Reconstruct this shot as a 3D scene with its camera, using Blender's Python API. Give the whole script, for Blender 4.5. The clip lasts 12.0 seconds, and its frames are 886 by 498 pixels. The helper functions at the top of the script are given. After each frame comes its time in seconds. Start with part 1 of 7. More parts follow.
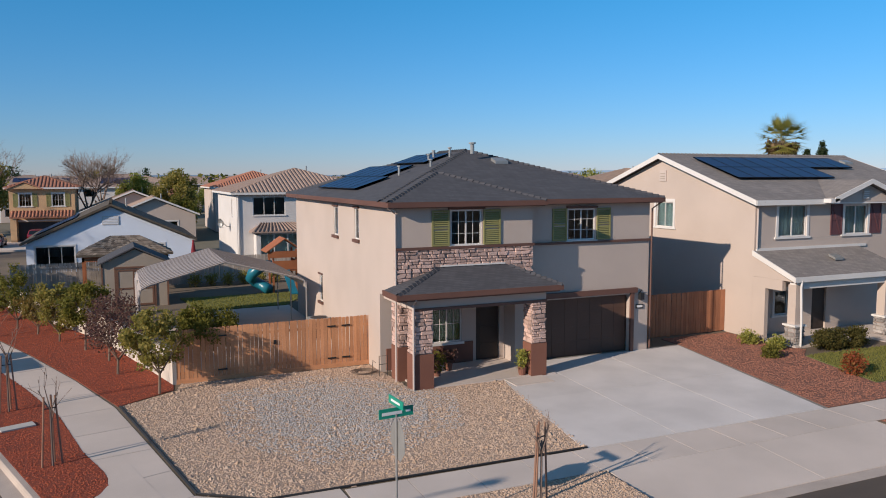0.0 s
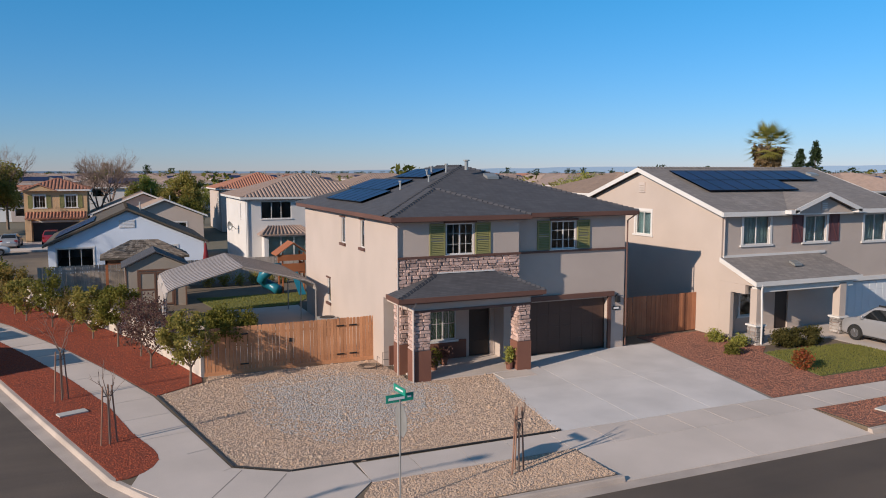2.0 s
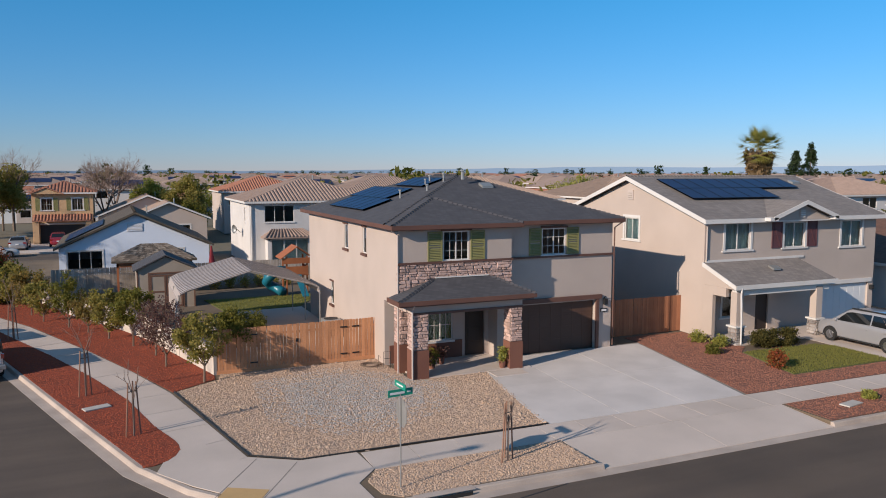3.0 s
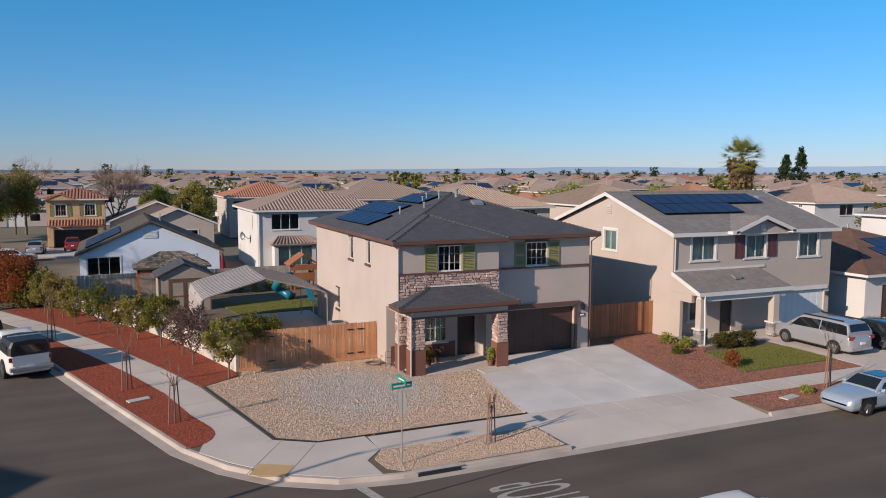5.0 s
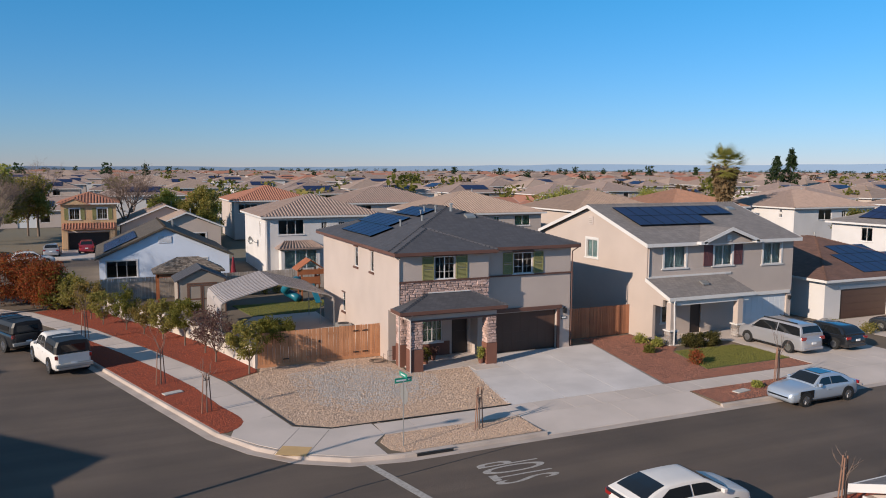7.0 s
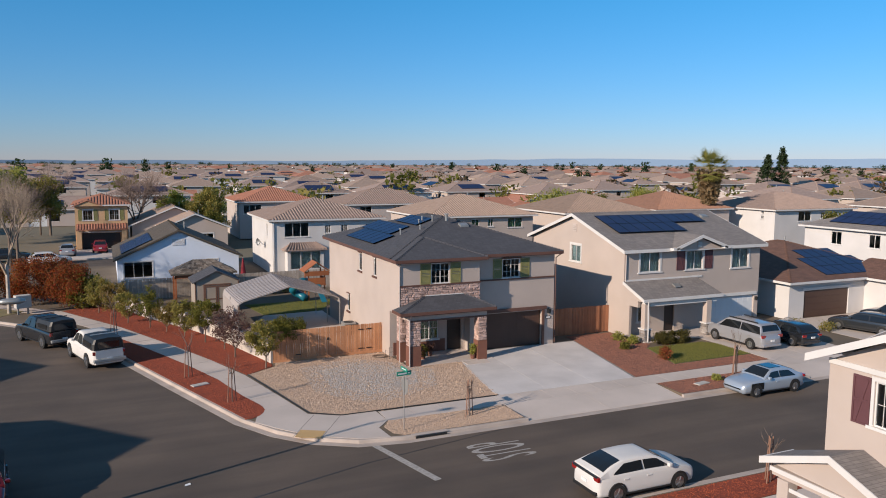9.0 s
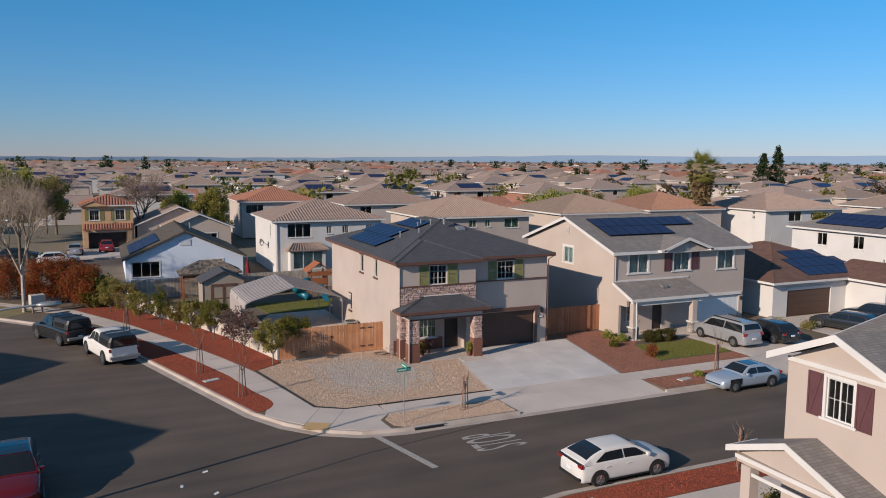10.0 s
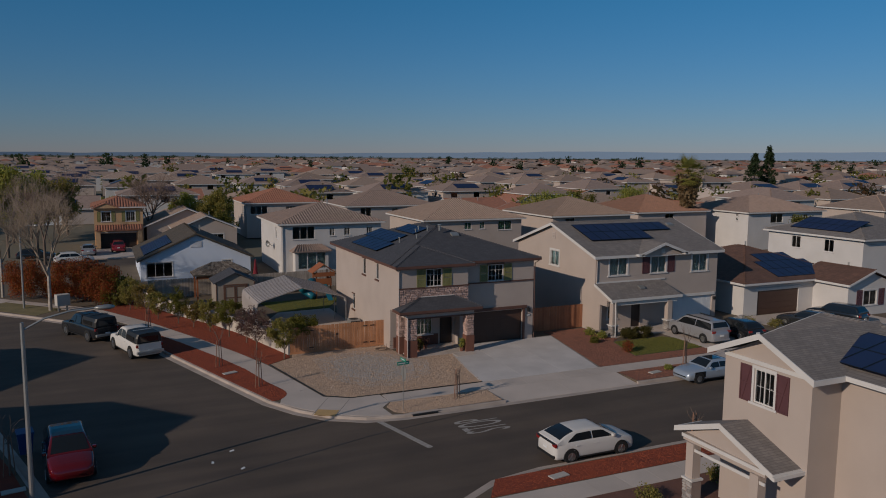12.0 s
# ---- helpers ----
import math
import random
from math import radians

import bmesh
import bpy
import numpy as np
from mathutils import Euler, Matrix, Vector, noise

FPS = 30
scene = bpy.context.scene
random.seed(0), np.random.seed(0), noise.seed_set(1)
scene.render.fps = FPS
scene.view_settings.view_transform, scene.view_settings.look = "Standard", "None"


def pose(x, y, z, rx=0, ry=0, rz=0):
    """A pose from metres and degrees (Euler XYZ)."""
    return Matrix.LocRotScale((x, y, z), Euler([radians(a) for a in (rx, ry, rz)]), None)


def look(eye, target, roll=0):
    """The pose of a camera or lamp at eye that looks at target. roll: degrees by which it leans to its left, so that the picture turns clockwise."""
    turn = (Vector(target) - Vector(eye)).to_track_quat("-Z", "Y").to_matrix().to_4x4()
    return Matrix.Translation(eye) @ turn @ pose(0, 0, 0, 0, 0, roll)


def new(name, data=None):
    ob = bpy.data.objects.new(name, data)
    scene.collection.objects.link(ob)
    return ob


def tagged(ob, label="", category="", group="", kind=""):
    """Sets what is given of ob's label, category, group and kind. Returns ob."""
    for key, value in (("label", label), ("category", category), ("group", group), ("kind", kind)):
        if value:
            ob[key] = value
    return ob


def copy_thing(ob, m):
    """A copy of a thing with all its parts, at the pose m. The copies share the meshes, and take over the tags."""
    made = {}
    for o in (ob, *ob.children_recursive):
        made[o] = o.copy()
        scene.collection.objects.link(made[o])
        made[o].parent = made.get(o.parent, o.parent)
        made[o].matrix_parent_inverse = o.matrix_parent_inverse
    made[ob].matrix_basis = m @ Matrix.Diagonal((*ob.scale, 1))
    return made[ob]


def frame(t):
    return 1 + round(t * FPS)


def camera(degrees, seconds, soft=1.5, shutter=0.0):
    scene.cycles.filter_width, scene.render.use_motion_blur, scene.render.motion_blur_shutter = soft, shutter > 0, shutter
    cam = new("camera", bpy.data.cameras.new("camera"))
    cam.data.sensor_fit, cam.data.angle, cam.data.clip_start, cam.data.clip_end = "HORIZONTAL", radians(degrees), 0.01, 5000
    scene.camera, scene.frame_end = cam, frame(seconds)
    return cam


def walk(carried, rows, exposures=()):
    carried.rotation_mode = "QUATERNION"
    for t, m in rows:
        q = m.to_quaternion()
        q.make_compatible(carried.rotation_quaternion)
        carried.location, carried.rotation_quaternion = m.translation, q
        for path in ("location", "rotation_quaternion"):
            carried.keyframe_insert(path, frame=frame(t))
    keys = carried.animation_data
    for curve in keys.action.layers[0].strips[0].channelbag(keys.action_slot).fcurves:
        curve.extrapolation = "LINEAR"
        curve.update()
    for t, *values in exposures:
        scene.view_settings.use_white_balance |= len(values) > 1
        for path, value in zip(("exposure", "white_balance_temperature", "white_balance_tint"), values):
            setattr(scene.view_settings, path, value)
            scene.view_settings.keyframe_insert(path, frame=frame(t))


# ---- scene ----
cam = camera(60.40, 12.0, soft=1.0)
# seconds, x, y, z, yaw, pitch, roll
ROWS = [
    (0.0, -8.727, -24.089, 7.082, -23.243, -5.409, 0.129),
    (0.5, -9.013, -24.791, 7.277, -23.242, -5.538, 0.113),
    (1.0, -9.319, -25.567, 7.481, -23.253, -5.624, 0.089),
    (1.5, -9.644, -26.404, 7.693, -23.275, -5.677, 0.061),
    (2.0, -9.987, -27.286, 7.914, -23.305, -5.705, 0.026),
    (2.5, -10.344, -28.205, 8.143, -23.340, -5.716, -0.007),
    (3.0, -10.715, -29.152, 8.380, -23.382, -5.718, -0.034),
    (5.0, -12.310, -33.107, 9.419, -23.573, -5.751, -0.143),
    (5.5, -12.731, -34.125, 9.702, -23.623, -5.785, -0.169),
    (6.0, -13.158, -35.153, 9.994, -23.672, -5.834, -0.194),
    (6.5, -13.591, -36.191, 10.295, -23.719, -5.899, -0.218),
    (7.0, -14.029, -37.241, 10.604, -23.763, -5.980, -0.241),
    (9.0, -15.812, -41.561, 11.904, -23.924, -6.430, -0.319),
    (9.5, -16.263, -42.671, 12.236, -23.960, -6.557, -0.336),
    (10.0, -16.714, -43.788, 12.566, -23.995, -6.681, -0.352),
    (10.5, -17.164, -44.910, 12.890, -24.029, -6.794, -0.370),
    (11.0, -17.614, -46.030, 13.204, -24.065, -6.889, -0.388),
    (11.5, -18.062, -47.142, 13.505, -24.101, -6.959, -0.407),
    (12.0, -18.507, -48.235, 13.787, -24.140, -6.993, -0.428),
]
walk(cam, [(t, pose(x, y, z, 90 + pitch, roll, yaw)) for t, x, y, z, yaw, pitch, roll in ROWS],
     exposures=[(0.0, 0.24), (5.0, 0.27), (9.5, 0.28), (10.0, 0.12), (10.5, -0.14), (11.0, -0.38), (11.5, -0.68), (12.0, -1.0)])

# ---- daylight: low sun from the street side, clear sky ----
SUN_DIR = Vector((-0.945, -0.328, math.tan(radians(22.2)))).normalized()
world = bpy.data.worlds.new("sky")
scene.world = world
world.use_nodes = True
wn = world.node_tree
sky = wn.nodes.new("ShaderNodeTexSky")
sky.sky_type, sky.sun_disc = "NISHITA", False
sky.sun_elevation, sky.sun_rotation = radians(24.0), math.atan2(SUN_DIR.x, SUN_DIR.y)
sky.air_density, sky.dust_density, sky.ozone_density = 1.0, 0.0, 6.0
tint = wn.nodes.new("ShaderNodeMix")
tint.data_type, tint.blend_type = "RGBA", "MULTIPLY"
tint.inputs[0].default_value = 1.0
crd, spl, hgt = wn.nodes.new("ShaderNodeTexCoord"), wn.nodes.new("ShaderNodeSeparateXYZ"), wn.nodes.new("ShaderNodeValToRGB")
hgt.color_ramp.elements[0].color, hgt.color_ramp.elements[1].color = (0.72, 0.74, 1.02, 1), (0.22, 1.18, 1.31, 1)
hgt.color_ramp.elements[1].position = 0.32
hgt.color_ramp.elements.new(1.0).color = (2.6, 1.82, 1.25, 1)
wn.links.new(crd.outputs["Generated"], spl.inputs[0])
wn.links.new(spl.outputs[2], hgt.inputs[0])
wn.links.new(hgt.outputs[0], tint.inputs[7])
wn.links.new(sky.outputs[0], tint.inputs[6])
wn.links.new(tint.outputs[2], wn.nodes["Background"].inputs[0])
wn.nodes["Background"].inputs[1].default_value = 0.087
sun_data = bpy.data.lights.new("sun", "SUN")
sun_data.energy, sun_data.angle, sun_data.color = 4.65, radians(0.6), (1.0, 0.84, 0.69)
sun = new("sun", sun_data)
sun.matrix_world = look(SUN_DIR * 100, (0, 0, 0))


# ---- materials ----
MATS = {}


def mat(name, c1, c2=None, scale=3.0, rough=0.85, bump=0.0, bscale=60.0, metal=0.0, rand=0.0, coat=0.0, spec=0.5):
    """A surface whose colour wanders between c1 and c2 at two scales, with fine relief; rand: spread from object to object."""
    if name in MATS:
        return MATS[name]
    m = bpy.data.materials.new(name)
    m.use_nodes = True
    nt = m.node_tree
    b = nt.nodes["Principled BSDF"]
    b.inputs["Roughness"].default_value, b.inputs["Metallic"].default_value = rough, metal
    b.inputs["Coat Weight"].default_value, b.inputs["Specular IOR Level"].default_value = coat, spec
    c2 = c2 or tuple(v * 0.82 for v in c1)
    geo = nt.nodes.new("ShaderNodeNewGeometry")
    big, fine = nt.nodes.new("ShaderNodeTexNoise"), nt.nodes.new("ShaderNodeTexNoise")
    big.inputs["Scale"].default_value, big.inputs["Detail"].default_value = scale * 0.25, 5
    fine.inputs["Scale"].default_value, fine.inputs["Detail"].default_value = bscale, 3
    add = nt.nodes.new("ShaderNodeMath")
    add.operation = "MULTIPLY_ADD"
    add.inputs[1].default_value = 0.5
    ramp = nt.nodes.new("ShaderNodeValToRGB")
    ramp.color_ramp.elements[0].position, ramp.color_ramp.elements[1].position = 0.5, 0.95
    ramp.color_ramp.elements[0].color, ramp.color_ramp.elements[1].color = (*c1, 1), (*c2, 1)
    for n in (big, fine):
        nt.links.new(geo.outputs["Position"], n.inputs["Vector"])
    nt.links.new(fine.outputs[0], add.inputs[0])
    nt.links.new(big.outputs[0], add.inputs[2])
    nt.links.new(add.outputs[0], ramp.inputs[0])
    out = ramp.outputs[0]
    if rand:
        info = nt.nodes.new("ShaderNodeObjectInfo")
        hsv = nt.nodes.new("ShaderNodeHueSaturation")
        rng = nt.nodes.new("ShaderNodeMapRange")
        rng.inputs[3].default_value, rng.inputs[4].default_value = 1 - rand, 1 + rand
        nt.links.new(info.outputs["Random"], rng.inputs[0])
        nt.links.new(rng.outputs[0], hsv.inputs["Value"])
        nt.links.new(out, hsv.inputs["Color"])
        out = hsv.outputs[0]
    nt.links.new(out, b.inputs["Base Color"])
    if bump:
        bn = nt.nodes.new("ShaderNodeBump")
        bn.inputs["Strength"].default_value, bn.inputs["Distance"].default_value = bump, 0.02
        nt.links.new(fine.outputs[0], bn.inputs["Height"])
        nt.links.new(bn.outputs[0], b.inputs["Normal"])
    MATS[name] = m
    return m


def islands(name, cols, rough=0.9):
    """Loose stuff: every piece takes its own tone."""
    m = bpy.data.materials.new(name)
    m.use_nodes = True
    nt = m.node_tree
    geo, ramp = nt.nodes.new("ShaderNodeNewGeometry"), nt.nodes.new("ShaderNodeValToRGB")
    el = ramp.color_ramp.elements
    el[0].color, el[1].color = (*cols[0], 1), (*cols[-1], 1)
    for i, c in enumerate(cols[1:-1]):
        e = el.new((i + 1) / (len(cols) - 1))
        e.color = (*c, 1)
    nt.links.new(geo.outputs["Random Per Island"], ramp.inputs[0])
    b = nt.nodes["Principled BSDF"]
    nt.links.new(ramp.outputs[0], b.inputs["Base Color"])
    b.inputs["Roughness"].default_value = rough
    return m


def foliage(name, cols):
    """Leaves: each its own tone, with some light passing through."""
    m = islands(name, cols, 0.6)
    nt = m.node_tree
    b = nt.nodes["Principled BSDF"]
    b.inputs["Specular IOR Level"].default_value = 0.08
    tr, mx = nt.nodes.new("ShaderNodeBsdfTranslucent"), nt.nodes.new("ShaderNodeMixShader")
    gain = nt.nodes.new("ShaderNodeHueSaturation")
    gain.inputs["Value"].default_value, gain.inputs["Saturation"].default_value = 1.5, 1.1
    mx.inputs[0].default_value = 0.4
    nt.links.new(b.inputs["Base Color"].links[0].from_socket, gain.inputs["Color"])
    nt.links.new(gain.outputs[0], tr.inputs["Color"])
    nt.links.new(b.outputs[0], mx.inputs[1])
    nt.links.new(tr.outputs[0], mx.inputs[2])
    nt.links.new(mx.outputs[0], nt.nodes["Material Output"].inputs["Surface"])
    return m


def shingle(name, c1, c2, course=0.14):
    """Roof shingles: courses by height, tabs along the eaves, mottled."""
    m = mat(name, c1, c2, 6.0, 0.9, 0.5, 40.0)
    nt = m.node_tree
    b = nt.nodes["Principled BSDF"]
    geo = nt.nodes.new("ShaderNodeNewGeometry")
    sep, com, addn, mul = nt.nodes.new("ShaderNodeSeparateXYZ"), nt.nodes.new("ShaderNodeCombineXYZ"), nt.nodes.new("ShaderNodeMath"), nt.nodes.new("ShaderNodeMath")
    mul.operation = "MULTIPLY"
    mul.inputs[1].default_value = 3.1
    nt.links.new(geo.outputs["Position"], sep.inputs[0])
    nt.links.new(sep.outputs[0], addn.inputs[0])
    nt.links.new(sep.outputs[1], addn.inputs[1])
    nt.links.new(sep.outputs[2], mul.inputs[0])
    nt.links.new(addn.outputs[0], com.inputs[0])
    nt.links.new(mul.outputs[0], com.inputs[1])
    br = nt.nodes.new("ShaderNodeTexBrick")
    br.inputs["Scale"].default_value, br.inputs["Mortar Size"].default_value = 1.0, 0.012
    br.inputs["Brick Width"].default_value, br.inputs["Row Height"].default_value = 0.3, course
    br.inputs["Color1"].default_value, br.inputs["Color2"].default_value, br.inputs["Mortar"].default_value = (1, 1, 1, 1), (0.72, 0.72, 0.74, 1), (0.5, 0.5, 0.5, 1)
    nt.links.new(com.outputs[0], br.inputs["Vector"])
    mix = nt.nodes.new("ShaderNodeMix")
    mix.data_type, mix.blend_type = "RGBA", "MULTIPLY"
    mix.inputs[0].default_value = 0.8
    src = b.inputs["Base Color"].links[0].from_socket
    nt.links.new(src, mix.inputs[6])
    nt.links.new(br.outputs[0], mix.inputs[7])
    nt.links.new(mix.outputs[2], b.inputs["Base Color"])
    return m


def glass(name, tint=(0.75, 0.8, 0.82)):
    m = bpy.data.materials.new(name)
    m.use_nodes = True
    nt = m.node_tree
    b = nt.nodes["Principled BSDF"]
    b.inputs["Base Color"].default_value = (*tint, 1)
    b.inputs["Transmission Weight"].default_value = 1.0
    b.inputs["Roughness"].default_value, b.inputs["IOR"].default_value = 0.02, 1.45
    return m


STUCCO = mat("stucco_taupe", (0.465, 0.39, 0.346), (0.415, 0.347, 0.307), 2.0, 0.95, 0.35, 90)
STUCCO_LIGHT = mat("stucco_cream", (0.49, 0.42, 0.385), (0.435, 0.372, 0.338), 2.0, 0.95, 0.35, 90)
STUCCO_TAN = mat("stucco_tan", (0.47, 0.392, 0.345), (0.42, 0.35, 0.306), 2.0, 0.95, 0.35, 90)
STUCCO_WHITE = mat("stucco_white", (0.60, 0.575, 0.56), (0.53, 0.51, 0.495), 2.0, 0.95, 0.3, 90)
STUCCO_BLUE = mat("siding_pale_blue", (0.66, 0.72, 0.82), (0.60, 0.66, 0.76), 2.0, 0.9, 0.2, 90)
STUCCO_ORANGE = mat("stucco_ochre", (0.55, 0.36, 0.20), (0.48, 0.31, 0.18), 2.0, 0.95, 0.3, 90)
BROWN = mat("trim_brown", (0.13, 0.062, 0.045), (0.10, 0.048, 0.036), 3.0, 0.6, 0.1, 60)
BASE_BROWN = mat("base_red_brown", (0.20, 0.085, 0.055), (0.16, 0.065, 0.045), 3.0, 0.85, 0.3, 80)
WHITE = mat("paint_white", (0.64, 0.62, 0.60), (0.57, 0.55, 0.53), 4.0, 0.55, 0.05, 50)
SHUTTER_GREEN = mat("shutter_olive", (0.235, 0.222, 0.085), (0.195, 0.185, 0.07), 4.0, 0.6, 0.1, 60)
SHUTTER_MAROON = mat("shutter_maroon", (0.115, 0.045, 0.05), (0.09, 0.035, 0.04), 4.0, 0.6, 0.1, 60)
GARAGE_BROWN = mat("garage_brown", (0.085, 0.044, 0.03), (0.07, 0.036, 0.025), 3.0, 0.55, 0.1, 50)
ROOF_DARK = shingle("shingle_charcoal", (0.083, 0.083, 0.094), (0.066, 0.066, 0.076))
ROOF_GREY = shingle("shingle_grey", (0.262, 0.232, 0.215), (0.215, 0.19, 0.176))
ROOF_BROWN = shingle("shingle_brown", (0.19, 0.098, 0.07), (0.13, 0.07, 0.05))
ROOF_WEATHERED = shingle("shingle_weathered", (0.13, 0.105, 0.08), (0.08, 0.065, 0.05))
TILE_RED = mat("tile_terracotta", (0.429, 0.182, 0.111), (0.286, 0.130, 0.085), 8.0, 0.85, 0.3, 12, rand=0.15)
TILE_TAUPE = mat("tile_taupe", (0.345, 0.25, 0.205), (0.255, 0.185, 0.155), 8.0, 0.88, 0.3, 12, rand=0.15)
TILE_SAND = mat("tile_sand", (0.375, 0.27, 0.21), (0.275, 0.20, 0.158), 8.0, 0.88, 0.3, 12, rand=0.2)
STONE = mat("stone_veneer", (0.53, 0.375, 0.325), (0.39, 0.265, 0.23), 14.0, 0.9, 0.8, 25, rand=0.32)
STONE_GREY = mat("stone_veneer_grey", (0.36, 0.33, 0.31), (0.22, 0.20, 0.19), 14.0, 0.9, 0.8, 25, rand=0.35)
MORTAR = mat("mortar", (0.29, 0.225, 0.20), (0.23, 0.175, 0.155), 6.0, 0.95, 0.4, 60)
CONCRETE = mat("concrete", (0.57, 0.488, 0.435), (0.465, 0.40, 0.355), 1.6, 0.9, 0.25, 70, rand=0.05)
DRIVE_CONCRETE = mat("concrete_drive", (0.62, 0.575, 0.55), (0.49, 0.455, 0.435), 2.2, 0.9, 0.25, 40, rand=0.03)
CONCRETE_DARK = mat("concrete_joint", (0.27, 0.24, 0.215), (0.20, 0.18, 0.16), 2.0, 0.95, 0.2, 70)
CURB = mat("curb_concrete", (0.47, 0.395, 0.345), (0.34, 0.285, 0.25), 4.0, 0.9, 0.3, 50)
ASPHALT = mat("asphalt", (0.122, 0.092, 0.072), (0.076, 0.058, 0.046), 0.8, 0.92, 0.4, 110)
nt = ASPHALT.node_tree
geo, mp, streak, ramp, mix = [nt.nodes.new(k) for k in ("ShaderNodeNewGeometry", "ShaderNodeMapping", "ShaderNodeTexNoise", "ShaderNodeValToRGB", "ShaderNodeMix")]
mp.inputs["Scale"].default_value = (0.06, 0.7, 1.0)
streak.inputs["Scale"].default_value, streak.inputs["Detail"].default_value = 1.3, 6
ramp.color_ramp.elements[0].position, ramp.color_ramp.elements[1].position = 0.38, 0.64
ramp.color_ramp.elements[0].color, ramp.color_ramp.elements[1].color = (0.83, 0.83, 0.85, 1), (1.08, 1.07, 1.05, 1)
mix.data_type, mix.blend_type = "RGBA", "MULTIPLY"
mix.inputs[0].default_value = 1.0
nt.links.new(geo.outputs["Position"], mp.inputs["Vector"])
nt.links.new(mp.outputs[0], streak.inputs["Vector"])
nt.links.new(streak.outputs[0], ramp.inputs[0])
nt.links.new(nt.nodes["Principled BSDF"].inputs["Base Color"].links[0].from_socket, mix.inputs[6])
nt.links.new(ramp.outputs[0], mix.inputs[7])
nt.links.new(mix.outputs[2], nt.nodes["Principled BSDF"].inputs["Base Color"])
ROAD_PAINT = mat("road_paint", (0.42, 0.39, 0.36), (0.26, 0.24, 0.22), 30.0, 0.8, 0.2, 40)
DETECT_YELLOW = mat("tactile_yellow", (0.55, 0.36, 0.16), (0.45, 0.29, 0.13), 5.0, 0.8, 0.3, 60)
SOIL = mat("soil", (0.17, 0.125, 0.085), (0.11, 0.085, 0.06), 1.5, 0.98, 0.5, 20)
DRY_LAND = mat("dry_land", (0.20, 0.16, 0.115), (0.12, 0.115, 0.075), 0.05, 0.98, 0.2, 3)
GRAVEL_BED = mat("gravel_bed", (0.38, 0.27, 0.20), (0.30, 0.22, 0.17), 2.0, 0.95, 0.9, 30)
MULCH_BED = mat("mulch_bed", (0.24, 0.046, 0.02), (0.15, 0.03, 0.014), 3.0, 0.98, 1.0, 26)
MULCH_FADED = mat("mulch_bed_faded", (0.19, 0.085, 0.06), (0.12, 0.055, 0.04), 3.0, 0.98, 1.0, 26)
LAWN = mat("lawn_soil", (0.14, 0.15, 0.045), (0.095, 0.11, 0.032), 3.0, 0.98, 0.6, 40)
WOOD_FENCE = mat("fence_cedar", (0.60, 0.29, 0.145), (0.45, 0.205, 0.10), 5.0, 0.85, 0.3, 22, rand=0.16)
WOOD_RED = mat("fence_redwood", (0.40, 0.17, 0.085), (0.30, 0.125, 0.065), 5.0, 0.85, 0.3, 22, rand=0.14)
WOOD_GREY = mat("fence_weathered", (0.46, 0.39, 0.335), (0.32, 0.27, 0.23), 5.0, 0.9, 0.3, 22, rand=0.2)
WOOD_PLAY = mat("play_cedar", (0.36, 0.12, 0.045), (0.27, 0.09, 0.035), 5.0, 0.7, 0.2, 22)
STAKE = mat("stake_wood", (0.30, 0.165, 0.11), (0.21, 0.115, 0.08), 9.0, 0.85, 0.3, 30)
BARK = mat("bark", (0.20, 0.145, 0.11), (0.12, 0.088, 0.068), 9.0, 0.95, 0.8, 25)
BARK_PALE = mat("bark_birch", (0.52, 0.46, 0.40), (0.30, 0.26, 0.225), 9.0, 0.9, 0.5, 14)
METAL = mat("galvanised", (0.42, 0.42, 0.41), (0.34, 0.34, 0.33), 6.0, 0.45, 0.05, 50, metal=0.6)
CARPORT = mat("carport_sheet", (0.50, 0.44, 0.41), (0.44, 0.385, 0.36), 4.0, 0.5, 0.05, 40, metal=0.2)
CARPORT_RIB = mat("carport_rib", (0.22, 0.19, 0.18), (0.18, 0.155, 0.145), 4.0, 0.5, 0.05, 40, metal=0.2)
BLACK = mat("black_metal", (0.02, 0.02, 0.021), (0.014, 0.014, 0.015), 6.0, 0.5, 0.05, 50)
RUBBER = mat("rubber", (0.018, 0.018, 0.018), (0.012, 0.012, 0.012), 6.0, 0.85, 0.2, 60)
RIM = mat("alloy", (0.45, 0.45, 0.46), (0.36, 0.36, 0.37), 6.0, 0.3, 0.0, 50, metal=0.9)
SOLAR = mat("solar_cells", (0.018, 0.018, 0.062), (0.013, 0.013, 0.045), 3.0, 0.38, 0.0, 50, coat=0.05)
SOLAR_FRAME = mat("solar_frame", (0.03, 0.03, 0.035), (0.02, 0.02, 0.025), 3.0, 0.4, 0.0, 50, metal=0.5)
GREEN_SIGN = mat("sign_green", (0.008, 0.27, 0.19), (0.007, 0.23, 0.16), 6.0, 0.4, 0.0, 50)
SIGN_WHITE = mat("sign_white", (0.78, 0.78, 0.78), None, 6.0, 0.4)
PLASTIC_TEAL = mat("slide_teal", (0.015, 0.16, 0.23), (0.012, 0.13, 0.19), 4.0, 0.35)
PLASTIC_BLUE = mat("bin_blue", (0.02, 0.06, 0.20), None, 4.0, 0.45)
RED_CLOTH = mat("red_cloth", (0.30, 0.025, 0.035), None, 4.0, 0.8)
CURTAIN_GREEN = mat("curtain_green", (0.16, 0.27, 0.14), (0.12, 0.21, 0.11), 8.0, 0.9)
CURTAIN_TEAL = mat("curtain_teal", (0.36, 0.50, 0.48), (0.28, 0.40, 0.39), 8.0, 0.9)
